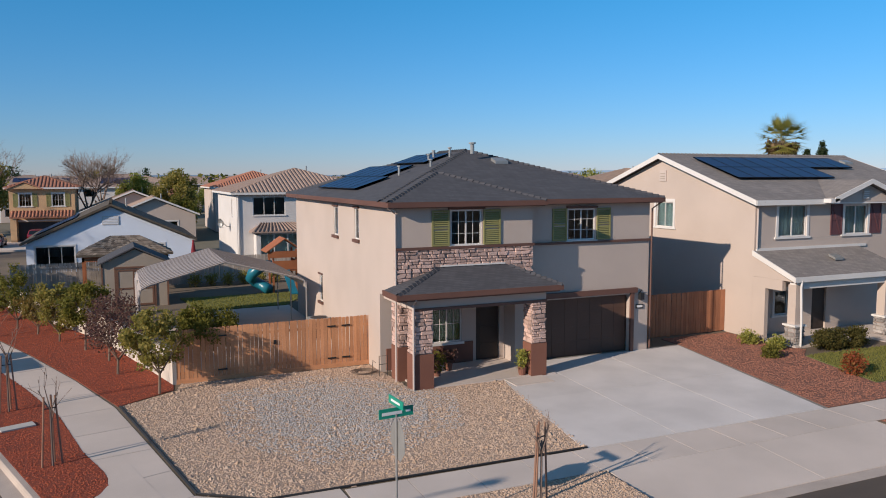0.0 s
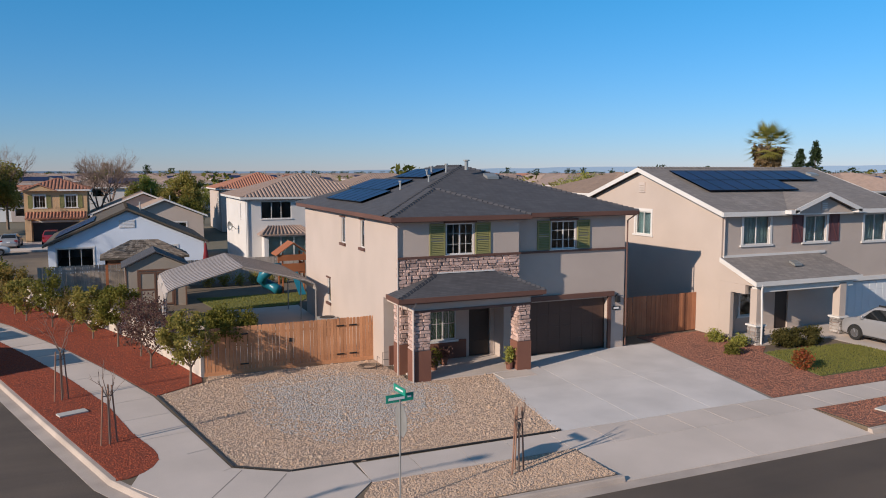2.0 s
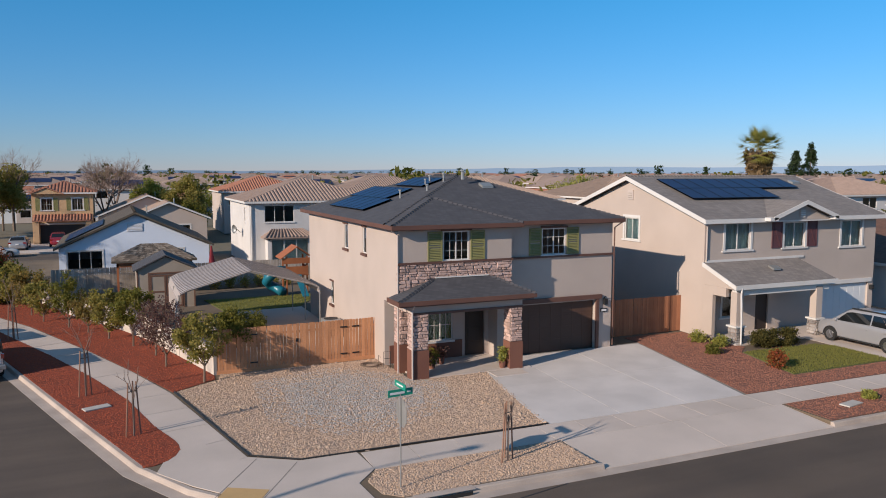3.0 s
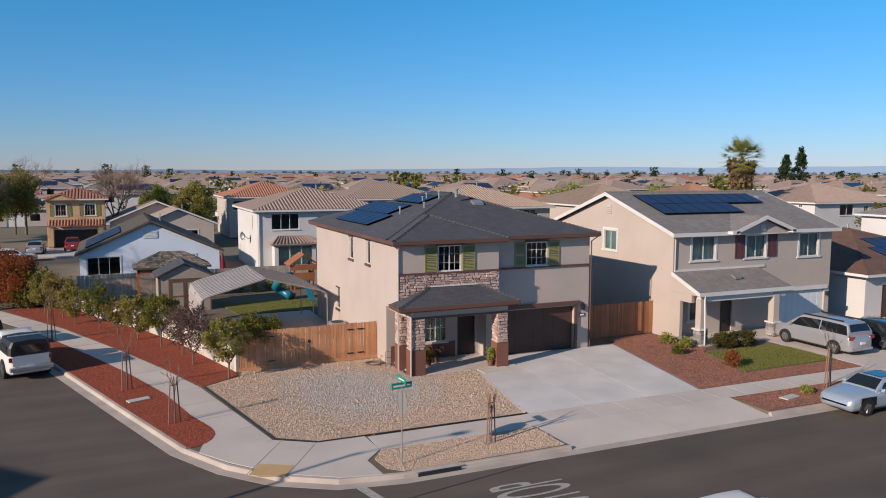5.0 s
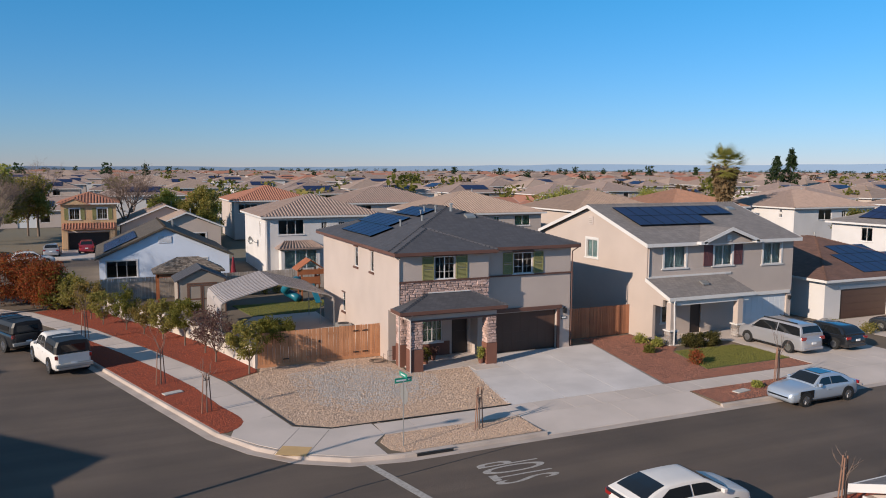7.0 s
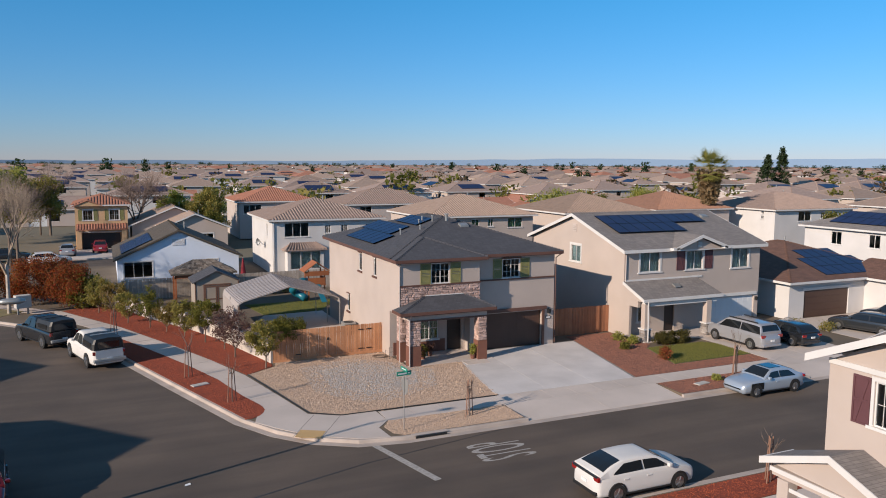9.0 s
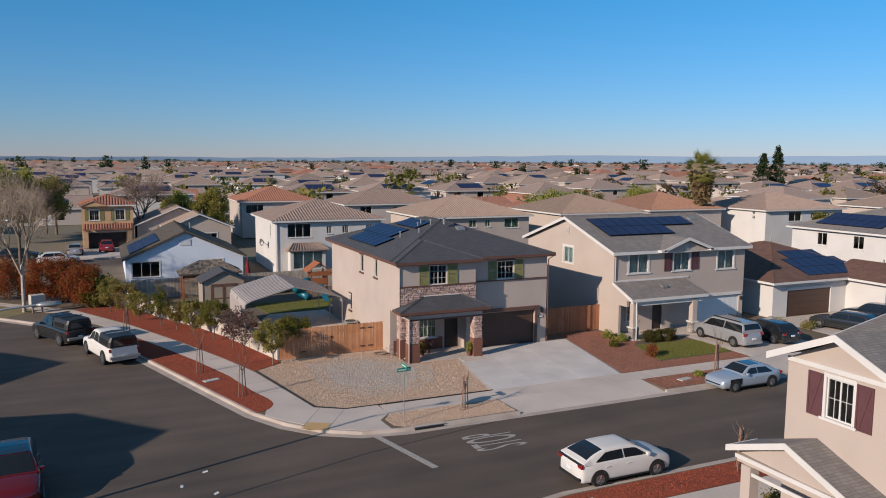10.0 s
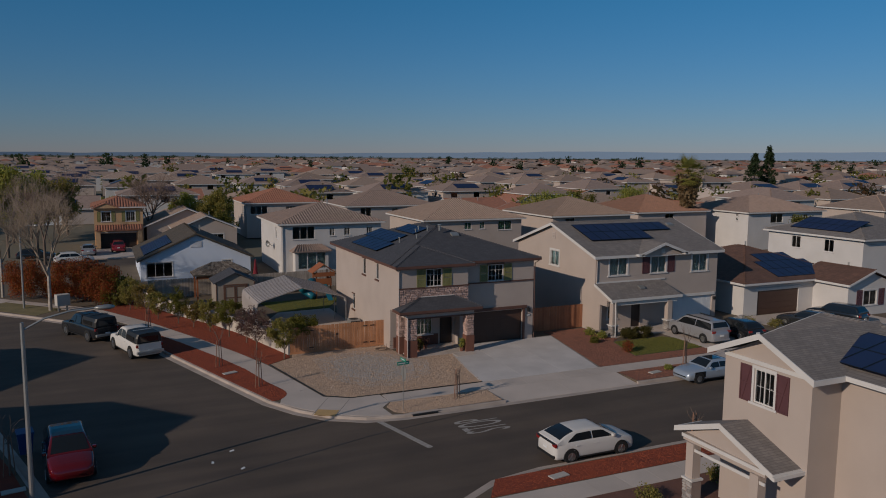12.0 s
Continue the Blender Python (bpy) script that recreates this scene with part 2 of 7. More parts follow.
# dark doors; also the painted-in darkness of rooms and the open far garage
DOOR_AND_INSIDE_DARK = mat("door_and_inside_dark", (0.035, 0.024, 0.02), None, 4.0, 0.5)
GARAGE_WHITE = mat("garage_white", (0.66, 0.68, 0.70), (0.60, 0.62, 0.64), 3.0, 0.5, 0.05, 50)
SHED_WALL = mat("shed_siding", (0.33, 0.28, 0.235), (0.28, 0.24, 0.20), 4.0, 0.85, 0.2, 50)
SHED_TRIM = mat("shed_trim", (0.15, 0.075, 0.05), None, 4.0, 0.8)
GLASS = glass("window_glass")
CAR_GLASS = mat("car_glass", (0.012, 0.014, 0.016), None, 3.0, 0.04, 0.0, 50, coat=0.4)
LAMP_CLEAR = mat("headlamp", (0.6, 0.62, 0.65), None, 3.0, 0.1, coat=1.0)
LAMP_RED = mat("tail_lamp", (0.28, 0.012, 0.012), None, 3.0, 0.15, coat=1.0)
WALL_BLOCK = mat("masonry_wall", (0.56, 0.50, 0.44), (0.46, 0.41, 0.36), 3.0, 0.95, 0.3, 50)
PALE_STONE = mat("pale_plate", (0.5, 0.47, 0.44), (0.4, 0.38, 0.35), 4.0, 0.9, 0.2, 50)
LEAF_GREEN = foliage("leaf_green", [(0.10, 0.105, 0.024), (0.145, 0.14, 0.034), (0.19, 0.165, 0.042), (0.08, 0.09, 0.022)])
LEAF_OLIVE = foliage("leaf_olive", [(0.15, 0.155, 0.042), (0.25, 0.215, 0.062), (0.31, 0.25, 0.08), (0.17, 0.165, 0.05)])
LEAF_YELLOW = foliage("leaf_spring", [(0.24, 0.25, 0.06), (0.34, 0.32, 0.085), (0.20, 0.22, 0.06)])
LEAF_RED = foliage("leaf_red", [(0.23, 0.05, 0.028), (0.36, 0.095, 0.04), (0.16, 0.05, 0.028), (0.30, 0.14, 0.05), (0.13, 0.075, 0.03)])
LEAF_PLUM = foliage("leaf_plum", [(0.074, 0.041, 0.041), (0.121, 0.068, 0.061), (0.162, 0.095, 0.081), (0.095, 0.068, 0.047)])
LEAF_DARK = foliage("leaf_conifer", [(0.025, 0.044, 0.021), (0.040, 0.062, 0.027), (0.056, 0.075, 0.035)])
LEAF_RUST = foliage("leaf_rust", [(0.12, 0.06, 0.03), (0.09, 0.06, 0.03), (0.06, 0.055, 0.03)])
LEAF_HEDGE = foliage("leaf_hedge", [(0.085, 0.075, 0.025), (0.125, 0.105, 0.035), (0.06, 0.06, 0.02)])
LEAF_SPARSE = foliage("leaf_sparse", [(0.20, 0.15, 0.05), (0.26, 0.17, 0.06), (0.15, 0.13, 0.045), (0.24, 0.20, 0.07)])
PALM_GREEN = foliage("palm_frond", [(0.19, 0.20, 0.052), (0.30, 0.27, 0.08), (0.23, 0.23, 0.065)])
PALM_DEAD = foliage("palm_skirt", [(0.22, 0.155, 0.085), (0.30, 0.215, 0.12), (0.16, 0.115, 0.065)])
TWIG = mat("twigs", (0.20, 0.14, 0.115), (0.14, 0.10, 0.08), 9.0, 0.95, 0.2, 30)
TWIG_PALE = mat("twigs_pale", (0.34, 0.265, 0.20), (0.24, 0.185, 0.14), 9.0, 0.95, 0.2, 30)
PEBBLES = islands("pebbles", [(0.46, 0.30, 0.19), (0.34, 0.245, 0.18), (0.48, 0.34, 0.24), (0.40, 0.29, 0.22), (0.31, 0.23, 0.18), (0.50, 0.37, 0.28)], 0.8)
PEBBLES_GREY = islands("pebbles_grey", [(0.36, 0.32, 0.29), (0.26, 0.25, 0.245), (0.42, 0.38, 0.35), (0.30, 0.275, 0.26), (0.22, 0.215, 0.215)], 0.8)
CHIPS = islands("bark_chips", [(0.30, 0.06, 0.025), (0.22, 0.042, 0.019), (0.35, 0.08, 0.032), (0.15, 0.032, 0.016)], 0.95)
CHIPS_FADED = islands("bark_chips_faded", [(0.28, 0.105, 0.065), (0.21, 0.08, 0.05), (0.32, 0.14, 0.092), (0.15, 0.062, 0.042)], 0.95)
SHAKES = islands("weathered_shakes", [(0.10, 0.08, 0.065), (0.20, 0.16, 0.13), (0.07, 0.055, 0.045), (0.27, 0.225, 0.185), (0.12, 0.095, 0.075)], 0.95)
BLADES = foliage("grass_blades", [(0.20, 0.20, 0.055), (0.27, 0.25, 0.08), (0.16, 0.17, 0.045)])


def paint(name, col, rough=0.25, metal=0.0):
    return mat("paint_" + name, col, tuple(v * 0.94 for v in col), 2.0, rough, 0.0, 40, metal=metal, coat=0.8)


# ---- mesh builders ----
class Geo:
    """Collects vertices and faces; at: a matrix applied to all that is added."""

    def __init__(self, at=None):
        self.v, self.f, self.at = [], [], at

    def put(self, pts, faces):
        n = len(self.v)
        self.v += [tuple(self.at @ Vector(p)) for p in pts] if self.at else [tuple(p) for p in pts]
        self.f += [tuple(i + n for i in f) for f in faces]
        return self

    def box(self, x0, x1, y0, y1, z0, z1):
        p = [(x0, y0, z0), (x1, y0, z0), (x1, y1, z0), (x0, y1, z0), (x0, y0, z1), (x1, y0, z1), (x1, y1, z1), (x0, y1, z1)]
        return self.put(p, [(0, 3, 2, 1), (4, 5, 6, 7), (0, 1, 5, 4), (1, 2, 6, 5), (2, 3, 7, 6), (3, 0, 4, 7)])

    def poly(self, pts):
        return self.put(pts, [tuple(range(len(pts)))])

    def solid(self, pts, off):
        """A polygon made into a plate by the offset off."""
        n = len(pts)
        o = Vector(off)
        q = [tuple(Vector(p) + o) for p in pts]
        return self.put(list(pts) + q, [tuple(range(n)), tuple(range(2 * n - 1, n - 1, -1))] + [(i, i + n, (i + 1) % n + n, (i + 1) % n) for i in range(n)])

    def tube(self, a, b, r0, r1=None, n=8, caps=True):
        a, b = Vector(a), Vector(b)
        r1 = r0 if r1 is None else r1
        d = (b - a).normalized()
        u = d.orthogonal().normalized()
        w = d.cross(u)
        pts = [a + (u * math.cos(6.2832 * i / n) + w * math.sin(6.2832 * i / n)) * r0 for i in range(n)]
        pts += [b + (u * math.cos(6.2832 * i / n) + w * math.sin(6.2832 * i / n)) * r1 for i in range(n)]
        fs = [(i, (i + 1) % n, (i + 1) % n + n, i + n) for i in range(n)]
        if caps:
            fs += [tuple(range(n - 1, -1, -1)), tuple(range(n, 2 * n))]
        return self.put(pts, fs)

    def path(self, pts, r, n=8):
        """A round bar swept along points."""
        ps = [Vector(q) for q in pts]
        rings, u = [], None
        for i, q in enumerate(ps):
            d = (ps[min(i + 1, len(ps) - 1)] - ps[max(i - 1, 0)]).normalized()
            u = d.orthogonal().normalized() if u is None else (u - d * u.dot(d)).normalized()
            w = d.cross(u)
            rings.append([q + (u * math.cos(6.2832 * k / n) + w * math.sin(6.2832 * k / n)) * r for k in range(n)])
        return self.loft(rings)

    def loft(self, rings, close=True, caps=True):
        n = len(rings[0])
        pts = [p for r in rings for p in r]
        fs = []
        for k in range(len(rings) - 1):
            for i in range(n if close else n - 1):
                j = (i + 1) % n
                fs.append((k * n + i, k * n + j, (k + 1) * n + j, (k + 1) * n + i))
        if caps:
            fs += [tuple(range(n - 1, -1, -1)), tuple(range((len(rings) - 1) * n, len(rings) * n))]
        return self.put(pts, fs)

    def mesh(self, name, material, smooth=False):
        me = bpy.data.meshes.new(name)
        me.from_pydata(self.v, [], self.f)
        me.materials.append(material)
        if len(self.f) < 4000:
            bm = bmesh.new()
            bm.from_mesh(me)
            if name == "wall":
                bmesh.ops.remove_doubles(bm, verts=bm.verts, dist=0.0005)
            bmesh.ops.recalc_face_normals(bm, faces=bm.faces)
            bm.to_mesh(me)
            bm.free()
        if smooth:
            me.shade_smooth()
        return me


def thing(name, loc=(0, 0, 0), yaw=0.0, label="", category="", group="", kind=""):
    e = new(name)
    e.matrix_basis = pose(*loc, 0, 0, yaw)
    e.empty_display_size = 0.2
    return tagged(e, label, category, group, kind)


def part(name, geo, material, parent=None, label="", smooth=False, bevel=0.0):
    ob = new(name, geo.mesh(name, material, smooth))
    ob.parent = parent
    if bevel:
        md = ob.modifiers.new("bevel", "BEVEL")
        md.width, md.segments, md.limit_method = bevel, 2, "ANGLE"
    if label:
        ob["label"] = label
    return ob


def piece(name, me, parent, m):
    ob = new(name, me)
    ob.parent = parent
    ob.matrix_basis = m
    return ob


def single(name, geo, material, label, category, kind="", group="", loc=(0, 0, 0), yaw=0.0, smooth=False, bevel=0.0):
    ob = part(name, geo, material, None, "", smooth, bevel)
    ob.matrix_basis = pose(*loc, 0, 0, yaw)
    return tagged(ob, label, category, group, kind)


def face_of(side, at):
    """Maps (along, outward, up) to the house: side front, left, right or back, at its plane's coordinate."""
    if side == "front":
        return Matrix(((1, 0, 0, 0), (0, -1, 0, at), (0, 0, 1, 0), (0, 0, 0, 1)))
    if side == "back":
        return Matrix(((1, 0, 0, 0), (0, 1, 0, at), (0, 0, 1, 0), (0, 0, 0, 1)))
    if side == "left":
        return Matrix(((0, -1, 0, at), (1, 0, 0, 0), (0, 0, 1, 0), (0, 0, 0, 1)))
    return Matrix(((0, 1, 0, at), (1, 0, 0, 0), (0, 0, 1, 0), (0, 0, 0, 1)))


def pierced(g, side, at, u0, u1, z0, z1, holes, th=0.2):
    """A wall with thickness and real openings (u0, u1, z0, z1)."""
    g.at = face_of(side, at)
    us = sorted({u0, u1, *[min(max(h[i], u0), u1) for h in holes for i in (0, 1)]})
    zs = sorted({z0, z1, *[min(max(h[i], z0), z1) for h in holes for i in (2, 3)]})
    for a, b in zip(us, us[1:]):
        for c, d in zip(zs, zs[1:]):
            m, n = (a + b) / 2, (c + d) / 2
            if not any(h[0] < m < h[1] and h[2] < n < h[3] for h in holes):
                g.box(a, b, -th, 0, c, d)
    g.at = None
    return g


def window(parent, side, at, u0, u1, z0, z1, frame_mat=WHITE, bars=(2, 1), sill=True, trim=0.0, curtain=None, trim_mat=None, deep=0.09):
    """A window set in its opening: frame, panes, sill, and what hangs behind it."""
    fm = face_of(side, at)
    g = Geo(fm)
    t = 0.05
    g.box(u0, u1, -deep, -deep + 0.06, z0, z0 + t).box(u0, u1, -deep, -deep + 0.06, z1 - t, z1)
    g.box(u0, u0 + t, -deep, -deep + 0.06, z0 + t, z1 - t).box(u1 - t, u1, -deep, -deep + 0.06, z0 + t, z1 - t)
    w = part("window", g, frame_mat, parent)
    nx, nz = bars
    gp = Geo(fm)
    bars_ = []
    for i in range(nx):
        a, b = u0 + t + (u1 - u0 - 2 * t) * i / nx, u0 + t + (u1 - u0 - 2 * t) * (i + 1) / nx
        if i:
            bars_.append((a - 0.025, a + 0.025, -deep + 0.005, -deep + 0.055, z0 + t, z1 - t))
        for k in range(1, nz):
            zz = z0 + (z1 - z0) * k / nz
            bars_.append((a + 0.03, b - 0.03, -deep + 0.015, -deep + 0.045, zz - 0.008, zz + 0.008))
        if nz > 1:
            bars_.append(((a + b) / 2 - 0.008, (a + b) / 2 + 0.008, -deep + 0.018, -deep + 0.042, z0 + t, z1 - t))
        part("pane", Geo(fm).box(a + 0.002, b - 0.002, -deep + 0.022, -deep + 0.03, z0 + t, z1 - t), GLASS, w)
    for q in bars_:
        part("mullion", Geo(fm).box(*q), frame_mat, w)
    if curtain:
        gc = Geo(fm)
        n = 14
        for i in range(n):
            a, b = u0 + (u1 - u0) * i / n, u0 + (u1 - u0) * (i + 1) / n
            gc.poly([(a, -deep - 0.10 - 0.03 * (i % 2), z0), (b, -deep - 0.10 - 0.03 * ((i + 1) % 2), z0), (b, -deep - 0.10 - 0.03 * ((i + 1) % 2), z1), (a, -deep - 0.10 - 0.03 * (i % 2), z1)])
        part("curtain", gc, curtain, w)
    if sill:
        part("sill", Geo(fm).box(u0 - 0.08 - trim, u1 + 0.08 + trim, 0.002, 0.07, z0 - 0.09, z0 - 0.002), trim_mat or frame_mat, w)
    if trim:
        gt = Geo(fm)
        gt.box(u0 - trim, u1 + trim, 0.002, 0.035, z1 + 0.002, z1 + trim + 0.03)
        gt.box(u0 - trim, u0 - 0.002, 0.002, 0.033, z0, z1).box(u1 + 0.002, u1 + trim, 0.002, 0.033, z0, z1)
        part("trim", gt, trim_mat or frame_mat, w)
    return w


def shutter(parent, side, at, u0, u1, z0, z1, material, braced=False):
    fm = face_of(side, at)
    g = Geo(fm)
    g.box(u0, u0 + 0.06, 0.002, 0.045, z0, z1).box(u1 - 0.06, u1, 0.002, 0.045, z0, z1)
    for z in (z0, (z0 + z1) / 2 - 0.03, z1 - 0.06):
        g.box(u0 + 0.06, u1 - 0.06, 0.002, 0.045, z, z + 0.06)
    s = part("shutter", g, material, parent)
    if braced:
        gb = Geo(fm)
        gb.box(u0 + 0.06, u1 - 0.06, 0.002, 0.022, z0 + 0.06, z1 - 0.06)
        part("board", gb, material, s)
        gd = Geo(fm)
        gd.solid([(u0 + 0.07, 0.024, z1 - 0.1), (u0 + 0.15, 0.024, z1 - 0.06), (u1 - 0.07, 0.024, z0 + 0.1), (u1 - 0.15, 0.024, z0 + 0.06)], (0, 0.02, 0))
        part("brace", gd, material, s)
    else:
        n = int((z1 - z0) / 0.075)
        gl = Geo(fm)
        for i in range(n):
            z = z0 + 0.07 + (z1 - z0 - 0.14) * i / n
            if abs(z + 0.03 - (z0 + z1) / 2) > 0.06:
                gl.solid([(u0 + 0.06, 0.008, z + 0.055), (u1 - 0.06, 0.008, z + 0.055), (u1 - 0.06, 0.038, z), (u0 + 0.06, 0.038, z)], (0, 0.008, 0.004))
        part("louvre", gl, material, s)
    return s


def roof_solid(x0, x1, y0, y1, ze, pitch, style="hip", th=0.16):
    """Slopes (lists of corners, eave first), ridge ends and height."""
    w, d = x1 - x0, y1 - y0
    if style == "hip":
        h = min(w, d) / 2
        zr = ze + h * pitch
        if w >= d:
            a, b = (x0 + h, (y0 + y1) / 2, zr), (x1 - h, (y0 + y1) / 2, zr)
            sl = [[(x0, y0, ze), (x1, y0, ze), b, a], [(x1, y1, ze), (x0, y1, ze), a, b], [(x0, y1, ze), (x0, y0, ze), a], [(x1, y0, ze), (x1, y1, ze), b]]
        else:
            a, b = ((x0 + x1) / 2, y0 + h, zr), ((x0 + x1) / 2, y1 - h, zr)
            sl = [[(x0, y0, ze), (x1, y0, ze), a], [(x1, y1, ze), (x0, y1, ze), b], [(x0, y1, ze), (x0, y0, ze), a, b], [(x1, y0, ze), (x1, y1, ze), b, a]]
    elif style == "gable_x":
        zr = ze + d / 2 * pitch
        a, b = (x0, (y0 + y1) / 2, zr), (x1, (y0 + y1) / 2, zr)
        sl = [[(x0, y0, ze), (x1, y0, ze), b, a], [(x1, y1, ze), (x0, y1, ze), a, b]]
    else:
        zr = ze + w / 2 * pitch
        a, b = ((x0 + x1) / 2, y0, zr), ((x0 + x1) / 2, y1, zr)
        sl = [[(x0, y1, ze), (x0, y0, ze), a, b], [(x1, y0, ze), (x1, y1, ze), b, a]]
    return sl, a, b, zr


def cap_row(a, b, w=0.13, step=0.24):
    """A row of folded cap shingles from a up to b, each lapping the next."""
    a, b = Vector(a), Vector(b)
    d = (b - a).normalized()
    side = d.cross(Vector((0, 0, 1))).normalized()
    up = side.cross(d)
    rings = []
    for i in range(max(1, int((b - a).length / step))):
        p = a + d * (i * step)
        q = p + d * step
        rings.append([p - side * w - up * 0.02, p + up * 0.075, p + side * w - up * 0.02])
        rings.append([q - side * w - up * 0.05, q + up * 0.035, q + side * w - up * 0.05])
    return Geo().loft(rings, close=False, caps=False)


def roof(parent, x0, x1, y0, y1, ze, pitch, style, material, fascia=WHITE, th=0.14, ribs=0.0, fh=0.18):
    sl, a, b, zr = roof_solid(x0, x1, y0, y1, ze, pitch, style)
    g = Geo()
    for s in sl:
        g.solid(s, (0, 0, -th))
    r = part("roof", g, material, parent)
    runs = []
    if style == "hip":
        runs += [Geo().box(x0 - 0.03, x1 + 0.03, y0 - 0.03, y0 - 0.002, ze - fh, ze), Geo().box(x0 - 0.03, x1 + 0.03, y1 + 0.002, y1 + 0.03, ze - fh, ze)]
        runs += [Geo().box(x0 - 0.03, x0 - 0.002, y0, y1, ze - fh, ze), Geo().box(x1 + 0.002, x1 + 0.03, y0, y1, ze - fh, ze)]
    else:
        for s in sl:
            e0, e1 = Vector(s[0]), Vector(s[1])
            out = Vector(((e1 - e0).y, -(e1 - e0).x, 0)).normalized() * 0.03
            runs.append(Geo().solid([e0, e1, e1 - Vector((0, 0, fh)), e0 - Vector((0, 0, fh))], out))
            along = (e1 - e0).normalized() * 0.035
            for p, q, o in ((s[0], s[3], -along), (s[1], s[2], along)):
                p, q = Vector(p), Vector(q)
                runs.append(Geo().solid([p + Vector((0, 0, 0.01)), q + Vector((0, 0, 0.01)), q - Vector((0, 0, fh)), p - Vector((0, 0, fh))], o))
    for run in runs:
        part("fascia", run, fascia, r)
    if ribs:
        gt = Geo()
        for s in sl:
            e0, e1 = Vector(s[0]), Vector(s[1])
            top0, top1 = Vector(s[-1]), Vector(s[2])
            u = (e1 - e0).normalized()
            length = (e1 - e0).length
            t0, t1 = (top0 - e0).dot(u), (top1 - e0).dot(u)
            up = (top0 - e0 - u * t0)
            n = int(length / ribs)
            for i in range(n):
                x = (i + 0.5) * length / n
                k = 1.0
                if x < t0:
                    k = x / t0
                elif x > t1:
                    k = (length - x) / max(length - t1, 1e-6)
                if k > 0.04:
                    p, q = e0 + u * x, e0 + u * x + up * k
                    rr = ribs * 0.3
                    nrm = u.cross(up).normalized()
                    ring = [(-rr, 0), (-rr * 0.6, rr * 0.75), (rr * 0.6, rr * 0.75), (rr, 0)]
                    gt.put([p + u * c + nrm * d for c, d in ring] + [q + u * c + nrm * d for c, d in ring], [(0, 1, 5, 4), (1, 2, 6, 5), (2, 3, 7, 6), (3, 2, 1, 0)])
        tagged(part("tile_ribs", gt, material, r), kind="stuff")
    if (Vector(a) - Vector(b)).length > 0.1:
        part("ridge_cap", cap_row(a, b), material, r)
    if style == "hip":
        for s in sl:
            part("hip_cap", cap_row(s[0], s[-1]), material, r)
    return r, zr


def gable_wall(g, side, at, u0, u1, z0, z1, th=0.2):
    g.at = face_of(side, at)
    g.solid([(u0, -th, z0), (u1, -th, z0), ((u0 + u1) / 2, -th, z1)], (0, th, 0))
    g.at = None


def solar(parent_name_loc, origin, u, v, nu, nv, skip=(), size=(1.0, 1.65), lift=0.07, label="dark blue rooftop solar panels on a roof slope"):
    """A field of panels in a roof plane: origin, unit vectors along u and v, counts."""
    u, v = Vector(u).normalized(), Vector(v).normalized()
    n = u.cross(v).normalized()
    if n.z < 0:
        n = -n
    t = thing("solar_array", origin, 0, label, "solar panel")
    for i in range(nu):
        for k in range(nv):
            if (i, k) in skip:
                continue
            o = u * (i * (size[0] + 0.02)) + v * (k * (size[1] + 0.02)) + n * lift
            a, b = u * size[0], v * size[1]
            p = part("panel", Geo().solid([o, o + a, o + a + b, o + b], n * 0.04), SOLAR, t)
            g = Geo()
            for s0, s1, wv in ((o, o + a, b.normalized()), (o + b, o + a + b, -b.normalized()), (o, o + b, a.normalized()), (o + a, o + a + b, -a.normalized())):
                g.solid([s0, s1, s1 + wv * 0.03, s0 + wv * 0.03], n * 0.046)
            part("panel_frame", g, SOLAR_FRAME, p)
    return t


# ---- vegetation ----
def leaves(rng, centres, spread, count, size, flat=0.0):
    """Many small leaf faces in clumps."""
    c = centres[rng.integers(0, len(centres), count)] + np.clip(rng.normal(0, 1, (count, 3)), -1.7, 1.7) * spread
    a = rng.normal(0, 1, (count, 3))
    a /= np.linalg.norm(a, axis=1)[:, None]
    b = np.cross(a, rng.normal(0, 1, (count, 3)))
    b /= np.linalg.norm(b, axis=1)[:, None]
    s = size * rng.uniform(0.6, 1.4, count)[:, None]
    a, b = a * s, b * s * 0.55
    pts = np.stack([c - a, c + b, c + a, c - b], 1).reshape(-1, 3)
    g = Geo()
    g.v = pts.tolist()
    g.f = [(4 * i, 4 * i + 1, 4 * i + 2, 4 * i + 3) for i in range(count)]
    return g


def clump_centres(rng, n, rx, ry, rz, z, hollow=0.35):
    p = rng.normal(0, 1, (n, 3))
    p /= np.linalg.norm(p, axis=1)[:, None]
    r = rng.uniform(hollow, 1.0, n)[:, None] ** 0.6 * rng.uniform(0.75, 1.12, n)[:, None]
    p *= r * np.array([rx, ry, rz])
    p[:, 2] += z
    return p


def limbs(g, rng, p, d, length, r, depth, lean=0.5, split=3, droop=0.0, n=5):
    p, d = Vector(p), Vector(d).normalized()
    q = p + d * length
    g.tube(p, q, r, r * 0.62, n, caps=False)
    if depth:
        for _ in range(split):
            e = d + Vector(rng.normal(0, lean, 3))
            e.z += 0.12 - droop
            limbs(g, rng, p + d * length * rng.uniform(0.55, 1.0), e, length * rng.uniform(0.55, 0.82), r * 0.55, depth - 1, lean, split, droop, max(3, n - 1))


